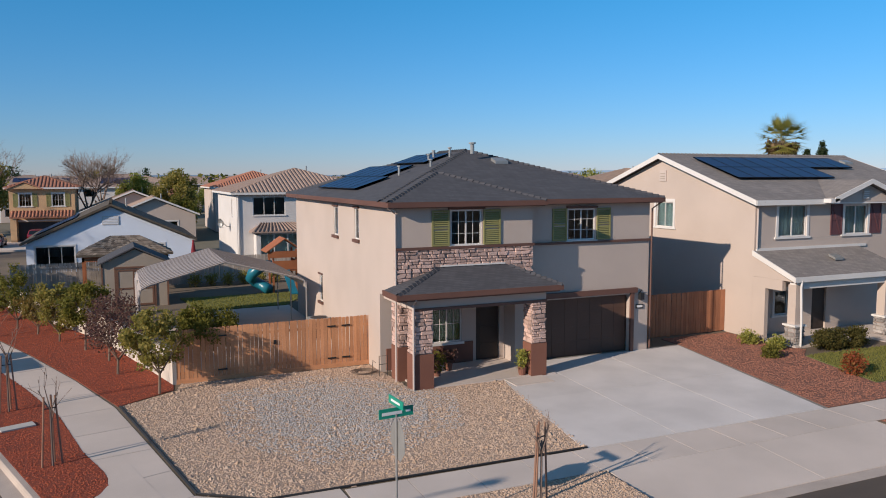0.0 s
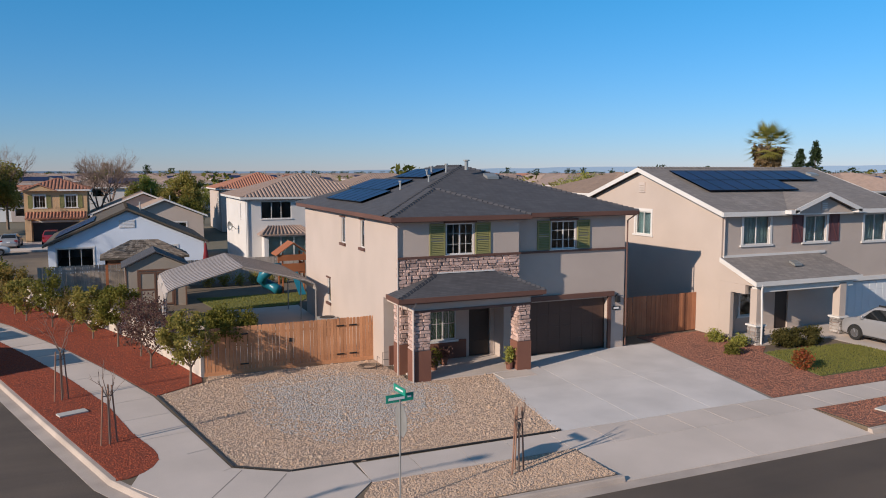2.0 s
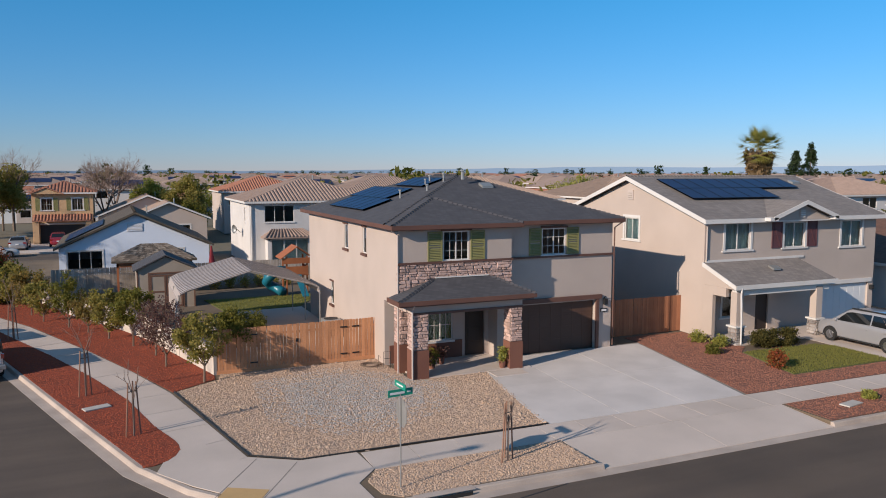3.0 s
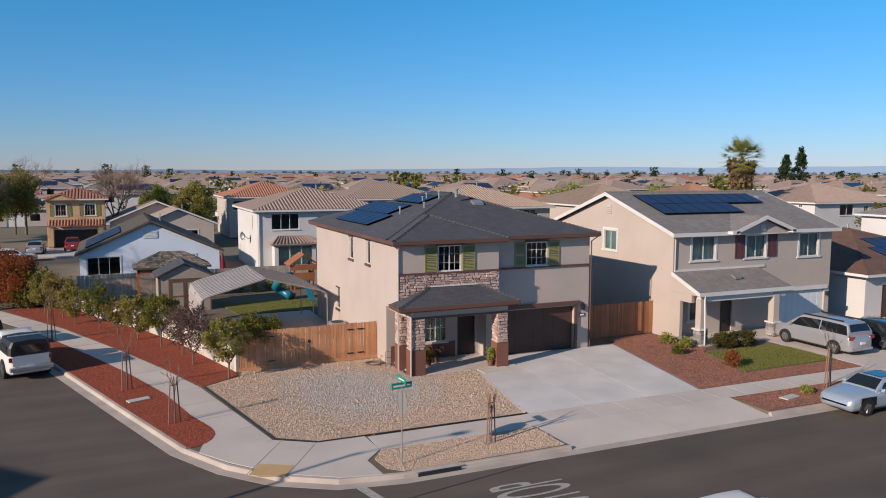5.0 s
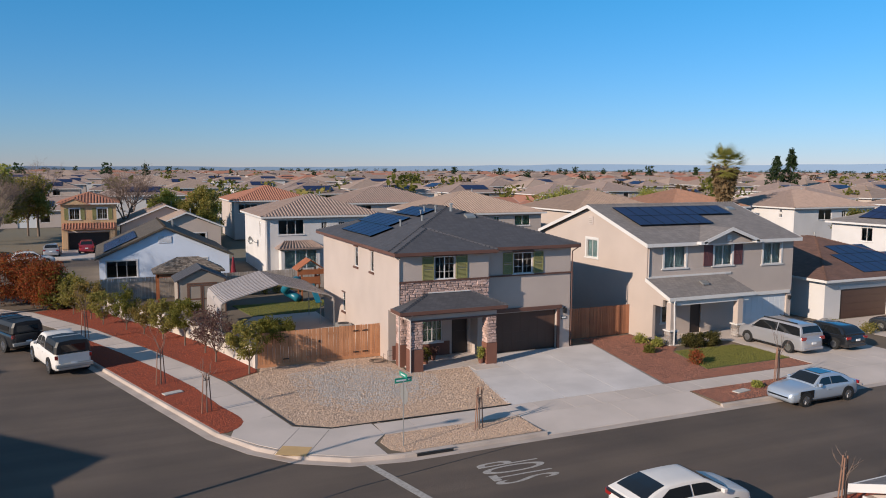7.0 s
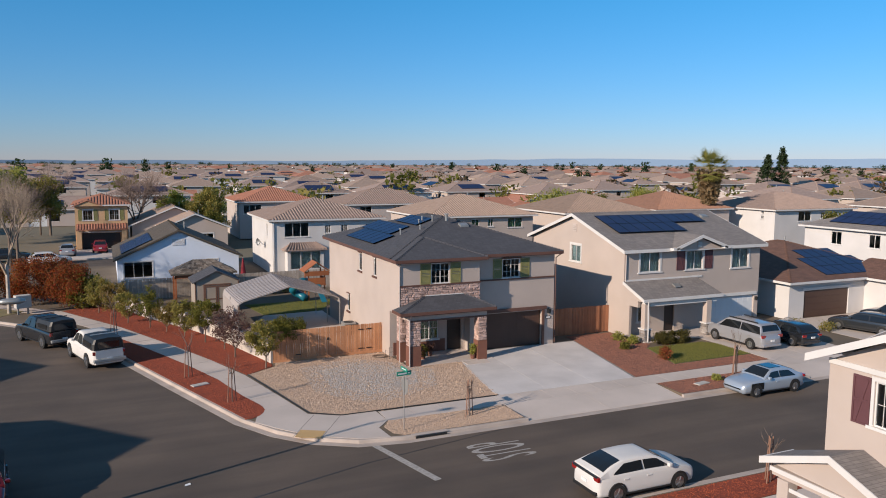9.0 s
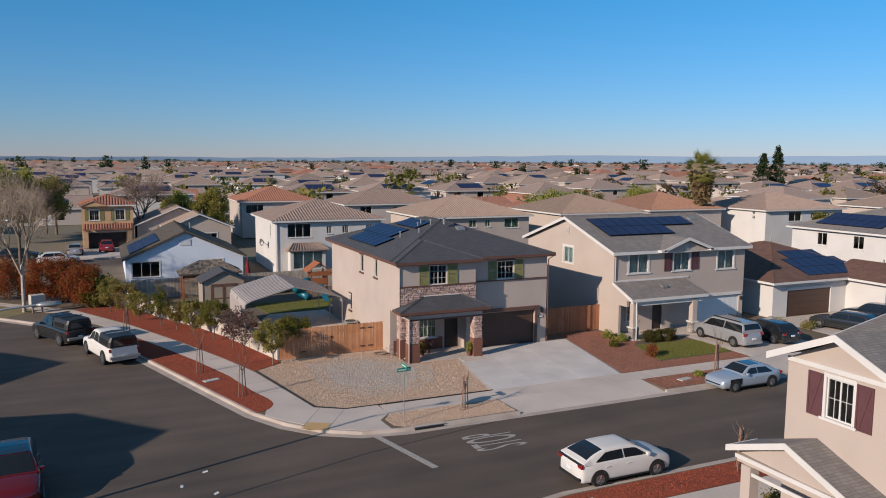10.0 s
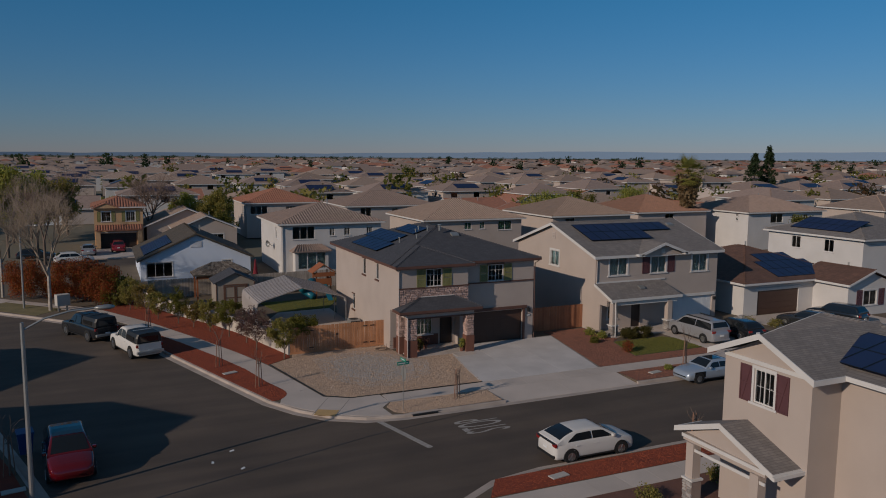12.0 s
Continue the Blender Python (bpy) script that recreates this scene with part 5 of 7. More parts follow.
# white two-storey house behind the yard
wh, _, _ = plain_house((0.2, 38.8, 0), 0, 12.1, 12, 5.75, 0.31, "hip", STUCCO_WHITE, TILE_TAUPE, "white two-storey stucco house with taupe tile roof",
                       [("front", 1.3, 3.9, 4.0, 5.5), ("front", 5.7, 6.3, 4.3, 5.2), ("front", 7.5, 8.2, 4.3, 5.2), ("front", 10.3, 11.0, 4.3, 5.2), ("left", 2.5, 3.2, 3.9, 5.3), ("front", 7.6, 9.2, 0.3, 2.3)], ribs=0.33, glass_bars=(3, 1))
by = part("bay_window", Geo().box(1.3, 5.2, -1.2, -0.003, 0, 0.7).box(1.3, 1.6, -1.2, -0.003, 0.7, 2.7).box(4.9, 5.2, -1.2, -0.003, 0.7, 2.7).box(1.3, 5.2, -1.2, -0.003, 2.5, 2.75), STUCCO_WHITE, wh)
part("pane", Geo().box(1.6, 2.7, -1.15, -1.12, 0.7, 2.5).box(2.75, 3.8, -1.15, -1.12, 0.7, 2.5).box(3.85, 4.9, -1.15, -1.12, 0.7, 2.5), GLASS, by)
part("curtain", Geo().box(1.6, 4.9, -0.6, -0.55, 0.7, 2.5), CURTAIN_TEAL, by)
for x in (1.6, 2.7, 3.8, 4.86):
    part("frame_bar", Geo().box(x - 0.02, x + 0.06, -1.2, -1.155, 0.7, 2.5), WHITE, by)
br_ = part("bay_roof", Geo().solid([(0.9, -1.6, 2.75), (5.6, -1.6, 2.75), (4.6, -0.003, 3.35), (1.9, -0.003, 3.35)], (0, 0, -0.1)).solid([(0.9, -0.003, 2.75), (0.9, -1.6, 2.75), (1.9, -0.003, 3.35)], (0, 0, -0.1)).solid([(5.6, -1.6, 2.75), (5.6, -0.003, 2.75), (4.6, -0.003, 3.35)], (0, 0, -0.1)), TILE_TAUPE, wh)
gt = Geo()
for i in range(14):
    gt.tube((1.05 + i * 0.34, -1.6, 2.79), (1.9 + 2.7 * i / 13, -0.02, 3.38), 0.07, n=6)
part("tile_ribs", gt, TILE_TAUPE, br_)
part("pipe", Geo().path([(0.1, -0.45, 5.8), (0.1, -0.08, 5.5), (0.1, -0.08, 0.1)], 0.05), WHITE, wh)
# pale blue gabled house
bw, bwr, _ = plain_house((-14.95, 39.4, 0), 0, 11.7, 13, 2.15, 0.46, "gable_y", STUCCO_BLUE, ROOF_WEATHERED, "pale blue single-storey house with weathered gable roof", [("front", 0.6, 3.25, 0.4, 1.95), ("front", 8.6, 9.6, 1.1, 1.9)], glass_bars=(3, 1), fascia=ROOF_WEATHERED, over=0.35, trim=0.1)
part("gable_vent", Geo().box(5.2, 6.4, -0.04, -0.003, 3.5, 4.15), STUCCO_WHITE, bw)
for k in range(5):
    part("vent_slat", Geo().box(5.26, 6.34, -0.06, -0.042, 3.56 + k * 0.115, 3.6 + k * 0.115), STUCCO_BLUE, bw)
ps = Vector((5.85, 0, 2.69)).normalized()
solar("", (-14.5, 40.6, 2.62), (0, 1, 0), ps, 8, 2, size=(1.0, 1.6))
# ochre house with red tiles
# its garage stands open: a dark door sheet paints the shade inside
orh, _, _ = plain_house((-19.6, 72.5, 0), 0, 6.6, 9.5, 5.9, 0.34, "hip", STUCCO_ORANGE, TILE_RED, "ochre two-storey stucco house with red tile roof", [("front", 1.0, 2.2, 3.9, 5.3), ("front", 4.3, 5.5, 3.9, 5.3)], ribs=0.36, garage=(0.8, 5.6), garage_mat=DOOR_AND_INSIDE_DARK, glass_bars=(2, 2), trim=0.12)
orp = part("porch_roof", Geo().solid([(0.1, -1.4, 2.75), (6.5, -1.4, 2.75), (6.5, -0.003, 3.4), (0.1, -0.003, 3.4)], (0, 0, -0.12)), TILE_RED, orh)
g = Geo()
for i in range(18):
    g.tube((0.3 + i * 0.35, -1.4, 2.77), (0.3 + i * 0.35, -0.02, 3.42), 0.08, n=6)
tagged(part("tile_rib", g, TILE_RED, orp), kind="stuff")
for x in (0.15, 5.75):
    part("pier", Geo().box(x, x + 0.6, -1.25, -0.003, 0, 2.6), STUCCO_ORANGE, orh)
for u in (0.4, 2.3, 3.7, 5.6):
    shutter(orh, "front", 0, u, u + 0.5, 3.85, 5.35, SHUTTER_GREEN)
part("roof", Geo().solid([(-0.3, -0.7, 5.9), (1.6, -0.7, 6.7), (1.6, 2.2, 6.7), (-0.3, 0.5, 5.9)], (0, 0, -0.12)).solid([(1.6, -0.7, 6.7), (3.5, -0.7, 5.9), (3.5, 0.5, 5.9), (1.6, 2.2, 6.7)], (0, 0, -0.12)), TILE_RED, orh)
part("gable", Geo().solid([(0.0, -0.6, 5.87), (3.2, -0.6, 5.87), (1.6, -0.6, 6.5)], (0, 0.1, 0)), STUCCO_ORANGE, orh)
block("driveway_far", [(-21.5, 61.0), (-13.5, 61.0), (-13.5, 72.4), (-21.5, 72.4)], CONCRETE, "grey concrete driveway", -0.3, 0.01, "driveway")
plain_house((-12.5, 73, 0), 0, 11.5, 12, 2.9, 0.42, "gable_y", STUCCO_TAN, TILE_SAND, "tan single-storey house with brown gable roof", [("front", 7.0, 9.0, 0.8, 2.3)], trim=0.12)
plain_house((-9, 66, 0), 0, 8.5, 7, 2.9, 0.42, "gable_y", STUCCO_TAN, TILE_SAND, "tan single-storey wing with red shutters", [("front", 4.9, 6.6, 0.8, 2.2)], trim=0.12)
plain_house((3.2, 79, 0), 0, 12, 13, 5.7, 0.33, "hip", STUCCO_LIGHT, TILE_RED, "cream two-storey house with red tile roof", [("front", 0.6, 3.4, 3.9, 5.3), ("front", 6.5, 8.2, 3.9, 5.2), ("left", 3, 4, 3.9, 5.2)], ribs=0.36, glass_bars=(3, 1))
plain_house((18.5, 39.5, 0), 0, 13.8, 13, 5.6, 0.33, "hip", STUCCO_TAN, TILE_SAND, "two-storey tan house with sand tile roof", [("front", 10.3, 12.3, 4.2, 5.4), ("front", 7.6, 8.3, 4.4, 5.3), ("front", 5.4, 6.4, 4.4, 5.3)], ribs=0.33, curtain=CURTAIN_GREEN)
plain_house((17, 68, 0), 0, 15, 12, 5.6, 0.33, "hip", STUCCO_LIGHT, TILE_TAUPE, "cream two-storey house with taupe roof", [("front", 2.2, 4.0, 4.0, 5.4), ("front", 7.6, 8.6, 4.0, 5.3), ("front", 10.2, 11.2, 4.0, 5.3), ("front", 13.0, 14.0, 4.0, 5.3)], ribs=0.36)
plain_house((37.5, 40, 0), 0, 13, 13, 5.6, 0.33, "hip", STUCCO_TAN, TILE_SAND, "two-storey house with brown tile roof", [("front", 2, 3.6, 4.2, 5.4)], ribs=0.36)
plain_house((53.5, 42, 0), 0, 13, 13, 5.6, 0.33, "hip", STUCCO_LIGHT, mat("tile_rust", (0.33, 0.175, 0.115), (0.24, 0.13, 0.09), 8.0, 0.88, 0.3, 12), "two-storey house with rust tile roof", [("front", 5, 6.6, 4.2, 5.4)], ribs=0.36)
plain_house((69.5, 36.5, 0), 0, 15.5, 13, 5.6, 0.31, "hip", STUCCO_WHITE, TILE_TAUPE, "white two-storey house with taupe tile roof", [("front", 4.5, 7.0, 4.0, 5.4), ("front", 9.0, 9.8, 4.3, 5.2), ("front", 11.5, 12.3, 4.3, 5.2), ("left", 2.0, 2.5, 4.3, 4.8), ("left", 2.0, 2.5, 5.0, 5.4)], ribs=0.36)
# brown-roofed single-storey neighbour with a wing
h3, h3r, _ = plain_house((32.2, 0.6, 0), 0, 13, 14, 2.85, 0.33, "hip", STUCCO_WHITE, ROOF_BROWN, "single-storey white stucco house with brown shingle roof", [], garage=(1.6, 6.6), garage_mat=GARAGE_BROWN, over=0.5)
h3w, _, _ = plain_house((40.6, -3.0, 0), 0, 5.6, 5.0, 2.8, 0.36, "gable_y", STUCCO_WHITE, ROOF_BROWN, "white stucco front wing with maroon shutters", [("front", 2.0, 3.7, 0.9, 2.2)], trim=0.14)
shutter(h3w, "front", 0, 1.1, 1.8, 0.8, 2.3, SHUTTER_MAROON)
shutter(h3w, "front", 0, 3.95, 4.65, 0.8, 2.3, SHUTTER_MAROON)
solar("", (36.5, 0.9, 3.15), (1, 0, 0), (0, 1, 0.33), 6, 3, skip=((0, 2), (5, 2)), size=(1.05, 1.55))
h4, _, _ = plain_house((51.5, 4.0, 0), 0, 13, 12.0, 5.6, 0.33, "hip", STUCCO_WHITE, ROOF_GREY, "two-storey pale house with grey roof", [("left", 3.4, 4.6, 4.0, 5.3), ("left", 7.6, 8.8, 4.0, 5.3)])
solar("", (52.2, 6.2, 6.1), (0, 1, 0), (1, 0, 0.33), 7, 2, size=(1.05, 1.6))
# houses across the street that throw the long shadows
plain_house((-47.8, -16.7, 0), -12, 13, 12, 5.6, 0.36, "gable_x", STUCCO_TAN, ROOF_GREY, "two-storey tan house across the street", [("right", 3, 4.5, 4, 5.3)])
plain_house((-52.4, -1.2, 0), -12, 13, 11.5, 5.6, 0.36, "gable_x", STUCCO_LIGHT, ROOF_GREY, "two-storey cream house across the street", [("right", 3, 4.5, 4, 5.3)])


# ---- the town beyond ----
PALETTE = [(STUCCO_TAN, TILE_SAND), (STUCCO_LIGHT, TILE_TAUPE), (STUCCO_WHITE, TILE_TAUPE), (STUCCO_LIGHT, TILE_RED), (STUCCO_TAN, TILE_TAUPE), (STUCCO_WHITE, TILE_SAND)]
protos = []
rng = np.random.default_rng(5)
for i, (wa, ro) in enumerate(PALETTE):
    two = i % 2 == 0
    ev = 5.5 if two else 3.0
    zz = 4.0 if two else 0.9
    t, rf_, _ = plain_house((0, 0, 0), 0, 13 + i % 3, 12, ev, 0.34, ("hip", "gable_x", "hip", "gable_y", "hip", "hip")[i], wa, ro, "%s house among the rooftops of the town" % ("two-storey" if two else "single-storey"), [("front", 2, 3.8, zz, zz + 1.3), ("front", 8, 9.6, zz, zz + 1.3), ("left", 4, 5.4, zz, zz + 1.2)], glass_bars=(1, 1), garage=(4.4, 7.4), distant=True)
    if i in (1, 2, 4):
        w_ = 13 + i % 3
        q_ = part("solar_panel", Geo().solid([(w_ * 0.3, 1.2, ev + 0.72), (w_ * 0.72, 1.2, ev + 0.72), (w_ * 0.72, 3.8, ev + 1.62), (w_ * 0.3, 3.8, ev + 1.62)], (0, -0.02, 0.06)), SOLAR, t)
    protos.append(t)
taken = [(-35, 28, -40, 62), (28, 92, -40, 58), (-30, 34, 60, 96)]
spots = []
for k, y in enumerate(np.arange(62, 470, 27.0)):
    off = rng.uniform(0, 10)
    for x in np.arange(-70 + off, 330, 17.5):
        a = math.atan2(x + 17, y + 45)
        if a < -0.2 or a > 1.02 or any(q[0] - 8 < x < q[1] and q[2] - 6 < y < q[3] for q in taken):
            continue
        spots.append((x + rng.uniform(-1, 1), y + (8 if k % 2 else 0) + rng.uniform(-1, 1)))
for x in np.arange(96, 260, 17.5):
    for y in (2, 34):
        if math.atan2(x + 17, y + 45) < 1.02:
            spots.append((x, y))
spots.sort(key=lambda s: s[1] + s[0])
for i, (x, y) in enumerate(spots[:150]):
    p = protos[int(rng.integers(0, 6))] if i >= 6 else protos[i]
    m = pose(x, y, -0.1, 0, 0, (0, 0, 90, 0, -90)[int(rng.integers(0, 5))])
    if i < 6:
        p.matrix_basis = m
    else:
        copy_thing(p, m)


def far_town(name, pts, seed, wall, roofing, label):
    """Distant houses, too small to tell apart singly."""
    r = np.random.default_rng(seed)
    gw, gr_, gs = Geo(), Geo(), Geo()
    for x, y in pts:
        w, d = r.uniform(11, 16), r.uniform(10, 14)
        e = 5.4 if r.random() < 0.5 else 2.9
        gw.at = gr_.at = gs.at = pose(x, y, -0.2, 0, 0, float(r.choice([0, 90, 0, 180])))
        gw.box(-w / 2, w / 2, -d / 2, d / 2, 0, e)
        for s in roof_solid(-w / 2 - 0.5, w / 2 + 0.5, -d / 2 - 0.5, d / 2 + 0.5, e, 0.34, str(r.choice(["hip", "hip", "gable_x"])))[0]:
            gr_.poly(s)
        for u in (-w * 0.3, w * 0.2):
            gs.box(u, u + 1.6, -d / 2 - 0.06, -d / 2 + 0.1, e - 1.7, e - 0.4)
        if r.random() < 0.4:
            gs.solid([(-w * 0.25, -d * 0.45, e + 0.22), (w * 0.2, -d * 0.45, e + 0.22), (w * 0.2, -d * 0.2, e + 1.25), (-w * 0.25, -d * 0.2, e + 1.25)], (0, 0, 0.1))
    t = thing(name, (0, 0, 0), 0, label, "houses", kind="stuff")
    part("walls", gw, wall, t)
    part("roofs", gr_, roofing, t)
    part("windows", gs, SOLAR_FRAME, t)


far_pts = [list(s) for s in spots[150:]]
for y in np.arange(470, 1500, 34.0):
    for x in np.arange(-220, 1500, 22.0):
        a = math.atan2(x + 17, y + 45)
        if -0.22 < a < 1.05 and rng.random() < 0.82:
            far_pts.append([x + rng.uniform(-5, 5), y + rng.uniform(-8, 8)])
for x in np.arange(260, 1300, 24.0):
    for y in np.arange(40, 470, 30.0):
        if 0.3 < math.atan2(x + 17, y + 45) < 1.05 and x > 330 and rng.random() < 0.8:
            far_pts.append([x + rng.uniform(-5, 5), y + rng.uniform(-6, 6)])
for i in range(4):
    far_town("distant_houses", far_pts[i::4], 40 + i, *[(STUCCO_LIGHT, TILE_SAND), (STUCCO_WHITE, TILE_TAUPE), (STUCCO_TAN, TILE_SAND), (STUCCO_LIGHT, TILE_RED)][i], "distant houses of the town")


def far_trees(name, n, ymin, ymax, hmin, hmax, seed, material, label, tall=1.0):
    r = np.random.default_rng(seed)
    cs = []
    for _ in range(n):
        a, d = r.uniform(-0.2, 1.04), math.exp(r.uniform(math.log(ymin), math.log(ymax)))
        x, y = -17 + math.sin(a) * d, -45 + math.cos(a) * d
        if any(q[0] - 3 < x < q[1] + 3 and q[2] - 3 < y < q[3] + 3 for q in taken):
            continue
        h = r.uniform(hmin, hmax)
        k = 170
        p = np.clip(r.normal(0, 1, (k, 3)), -1.6, 1.6) * np.array([h * 0.2 / tall, h * 0.2 / tall, h * 0.22]) + np.array([x, y, h * 0.55])
        s = h * 0.036
        for c in p:
            u, v = r.normal(0, s, 3), r.normal(0, s, 3)
            cs.append((c - u, c + v, c + u, c - v))
    g = Geo()
    for q in cs:
        g.poly(q)
    return single(name, g, material, label, "trees", "stuff")


far_trees("far_trees", 120, 170, 1600, 5, 10, 61, LEAF_GREEN, "green trees among distant houses")
far_trees("far_trees", 130, 110, 1500, 4, 8, 62, LEAF_OLIVE, "olive trees among distant houses")
far_trees("far_trees", 70, 160, 1500, 5, 9, 63, LEAF_RUST, "rust-coloured bare trees among distant houses")
far_trees("far_conifers", 40, 450, 1500, 9, 15, 64, LEAF_DARK, "dark conifers among distant houses", 1.8)
far_trees("far_tree_belt", 300, 1400, 1800, 6, 13, 65, LEAF_DARK, "dark belt of trees before the horizon", 0.9)
# no air haze is modelled; its blue is painted into the hills' colour
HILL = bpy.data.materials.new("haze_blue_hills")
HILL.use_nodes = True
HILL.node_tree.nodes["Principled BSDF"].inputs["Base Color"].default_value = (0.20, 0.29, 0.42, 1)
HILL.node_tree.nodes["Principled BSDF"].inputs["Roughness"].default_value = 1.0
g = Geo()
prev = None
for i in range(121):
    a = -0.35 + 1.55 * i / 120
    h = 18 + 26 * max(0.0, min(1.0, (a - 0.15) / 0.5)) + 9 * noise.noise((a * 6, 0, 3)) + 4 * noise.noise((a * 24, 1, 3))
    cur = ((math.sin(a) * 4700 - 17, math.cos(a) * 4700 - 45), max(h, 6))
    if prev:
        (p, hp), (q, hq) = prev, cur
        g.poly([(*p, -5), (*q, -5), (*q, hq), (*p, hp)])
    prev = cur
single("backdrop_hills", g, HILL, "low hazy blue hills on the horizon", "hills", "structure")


# ---- fences and yard ----
def board_mesh(name, w, h, th, material, ear=True):
    g = Geo()
    e = 0.025 if ear else 0.0
    g.solid([(0, 0, 0), (w, 0, 0), (w, 0, h - e), (w - e, 0, h), (e, 0, h), (0, 0, h - e)], (0, th, 0))
    return g.mesh(name, material)


def fence(a, b, h, material, label, w=0.14, gates=(), kind_name="fence", posts=True):
    """Upright boards on rails between posts."""
    a, b = Vector((*a, 0)), Vector((*b, 0))
    d = b - a
    yaw = math.degrees(math.atan2(d.y, d.x))
    t = thing(kind_name, a, yaw, label, "fence")
    L = d.length
    me = board_mesh("board", w - 0.012, h, 0.02, material)
    n = int(L / w)
    r = np.random.default_rng(int(L * 100))
    for i in range(n):
        piece("board", me, t, pose(i * L / n, r.uniform(-0.004, 0.004), 0.04 + r.uniform(-0.012, 0.012), 0, r.uniform(-0.4, 0.4), 0))
    for z in (0.3, h - 0.35):
        part("rail", Geo().box(0, L, 0.025, 0.07, z, z + 0.09), material, t)
    if posts:
        for i in range(int(L / 2.4) + 1):
            x = min(i * 2.4, L - 0.1)
            part("post", Geo().box(x, x + 0.09, 0.03, 0.12, 0, h + 0.02), material, t)
    return t


f = fence((-7.05, 3.05), (0.0, 3.2), 1.85, WOOD_FENCE, "tall new cedar board fence with gate beside the house")
part("kick_board", Geo().box(0, 7.0, -0.02, -0.003, 0.0, 0.16), WOOD_FENCE, f)
for x in (1.55, 5.5, 6.05):
    for z in (0.35, 1.55):
        part("hinge", Geo().box(x - 0.16, x + 0.16, -0.035, -0.008, z, z + 0.05), BLACK, f)
part("latch", Geo().box(3.35, 3.45, -0.04, -0.008, 1.1, 1.25), BLACK, f)
fence((11.15, 2.5), (16.75, 2.5), 1.9, WOOD_RED, "dark redwood board fence between the houses")
fence((-14.8, 28.4), (0.5, 29.0), 1.75, WOOD_GREY, "weathered grey board fence along the back yard")
fence((0.5, 29.0), (12.0, 29.3), 1.75, WOOD_GREY, "weathered grey board fence behind the house")
sw = thing("garden_wall", (0, 0, 0), 0, "low pale masonry garden wall beside the mulch", "wall")
WL = [(-7.1, 3.0), (-9.2, 10.9), (-10.6, 14.6), (-13.2, 20.1), (-15.9, 27.6)]
for (x0, y0), (x1, y1) in zip(WL, WL[1:]):
    d = Vector((x1 - x0, y1 - y0, 0))
    for i in range(max(1, int(d.length / 1.9))):
        n = max(1, int(d.length / 1.9))
        p = part("panel", Geo().box(0.02, d.length / n - 0.02, -0.07, 0.07, -0.05, 1.15), WALL_BLOCK, sw)
        p.matrix_basis = pose(x0 + d.x * i / n, y0 + d.y * i / n, 0, 0, 0, math.degrees(math.atan2(d.y, d.x)))
shed = thing("garden_shed", (-9.6, 20.6, 0), 0, "taupe garden shed with brown trimmed double doors", "shed")
part("wall", Geo().box(0, 3.4, 0, 3.0, 0, 2.4).solid([(0, 0, 2.4), (3.4, 0, 2.4), (1.7, 0, 3.2)], (0, 3.0, 0)), SHED_WALL, shed)
part("roof", Geo().solid([(-0.2, -0.2, 2.35), (1.7, -0.2, 3.27), (1.7, 3.2, 3.27), (-0.2, 3.2, 2.35)], (0, 0, 0.08)).solid([(1.7, -0.2, 3.27), (3.6, -0.2, 2.35), (3.6, 3.2, 2.35), (1.7, 3.2, 3.27)], (0, 0, 0.08)), ROOF_DARK, shed)
for x in (0.75, 1.72):
    dr = part("door", Geo().box(x, x + 0.93, -0.04, -0.003, 0.1, 2.1), SHED_WALL, shed)
    part("door_trim", Geo().box(x, x + 0.1, -0.06, -0.042, 0.1, 2.1).box(x + 0.83, x + 0.93, -0.06, -0.042, 0.1, 2.1).box(x + 0.1, x + 0.83, -0.06, -0.042, 2.0, 2.1).box(x + 0.1, x + 0.83, -0.06, -0.042, 1.0, 1.1).box(x + 0.1, x + 0.83, -0.06, -0.042, 0.1, 0.2), SHED_TRIM, dr)
for x in (0.0, 3.32):
    part("corner_board", Geo().box(x, x + 0.08, -0.03, -0.003, 0, 2.4), SHED_TRIM, shed)
part("door_frame", Geo().box(0.65, 0.745, -0.05, -0.003, 0.0, 2.15), SHED_TRIM, shed)
part("door_frame", Geo().box(2.66, 2.755, -0.05, -0.003, 0.0, 2.15), SHED_TRIM, shed)
part("door_frame", Geo().box(0.65, 2.755, -0.05, -0.003, 2.15, 2.25), SHED_TRIM, shed)
gz = thing("gazebo", (-11.0, 25.2, 0), 0, "small shelter with weathered shingle roof", "shelter")
part("roof", Geo().solid([(0, 0, 2.5), (5.4, 0, 2.5), (3.6, 1.4, 3.5), (1.8, 1.4, 3.5)], (0, 0, -0.1)).solid([(0, 2.8, 2.5), (0, 0, 2.5), (1.8, 1.4, 3.5)], (0, 0, -0.1)).solid([(5.4, 0, 2.5), (5.4, 2.8, 2.5), (3.6, 1.4, 3.5)], (0, 0, -0.1)).solid([(5.4, 2.8, 2.5), (0, 2.8, 2.5), (1.8, 1.4, 3.5), (3.6, 1.4, 3.5)], (0, 0, -0.1)), ROOF_WEATHERED, gz)
rg = np.random.default_rng(33)
g = Geo()
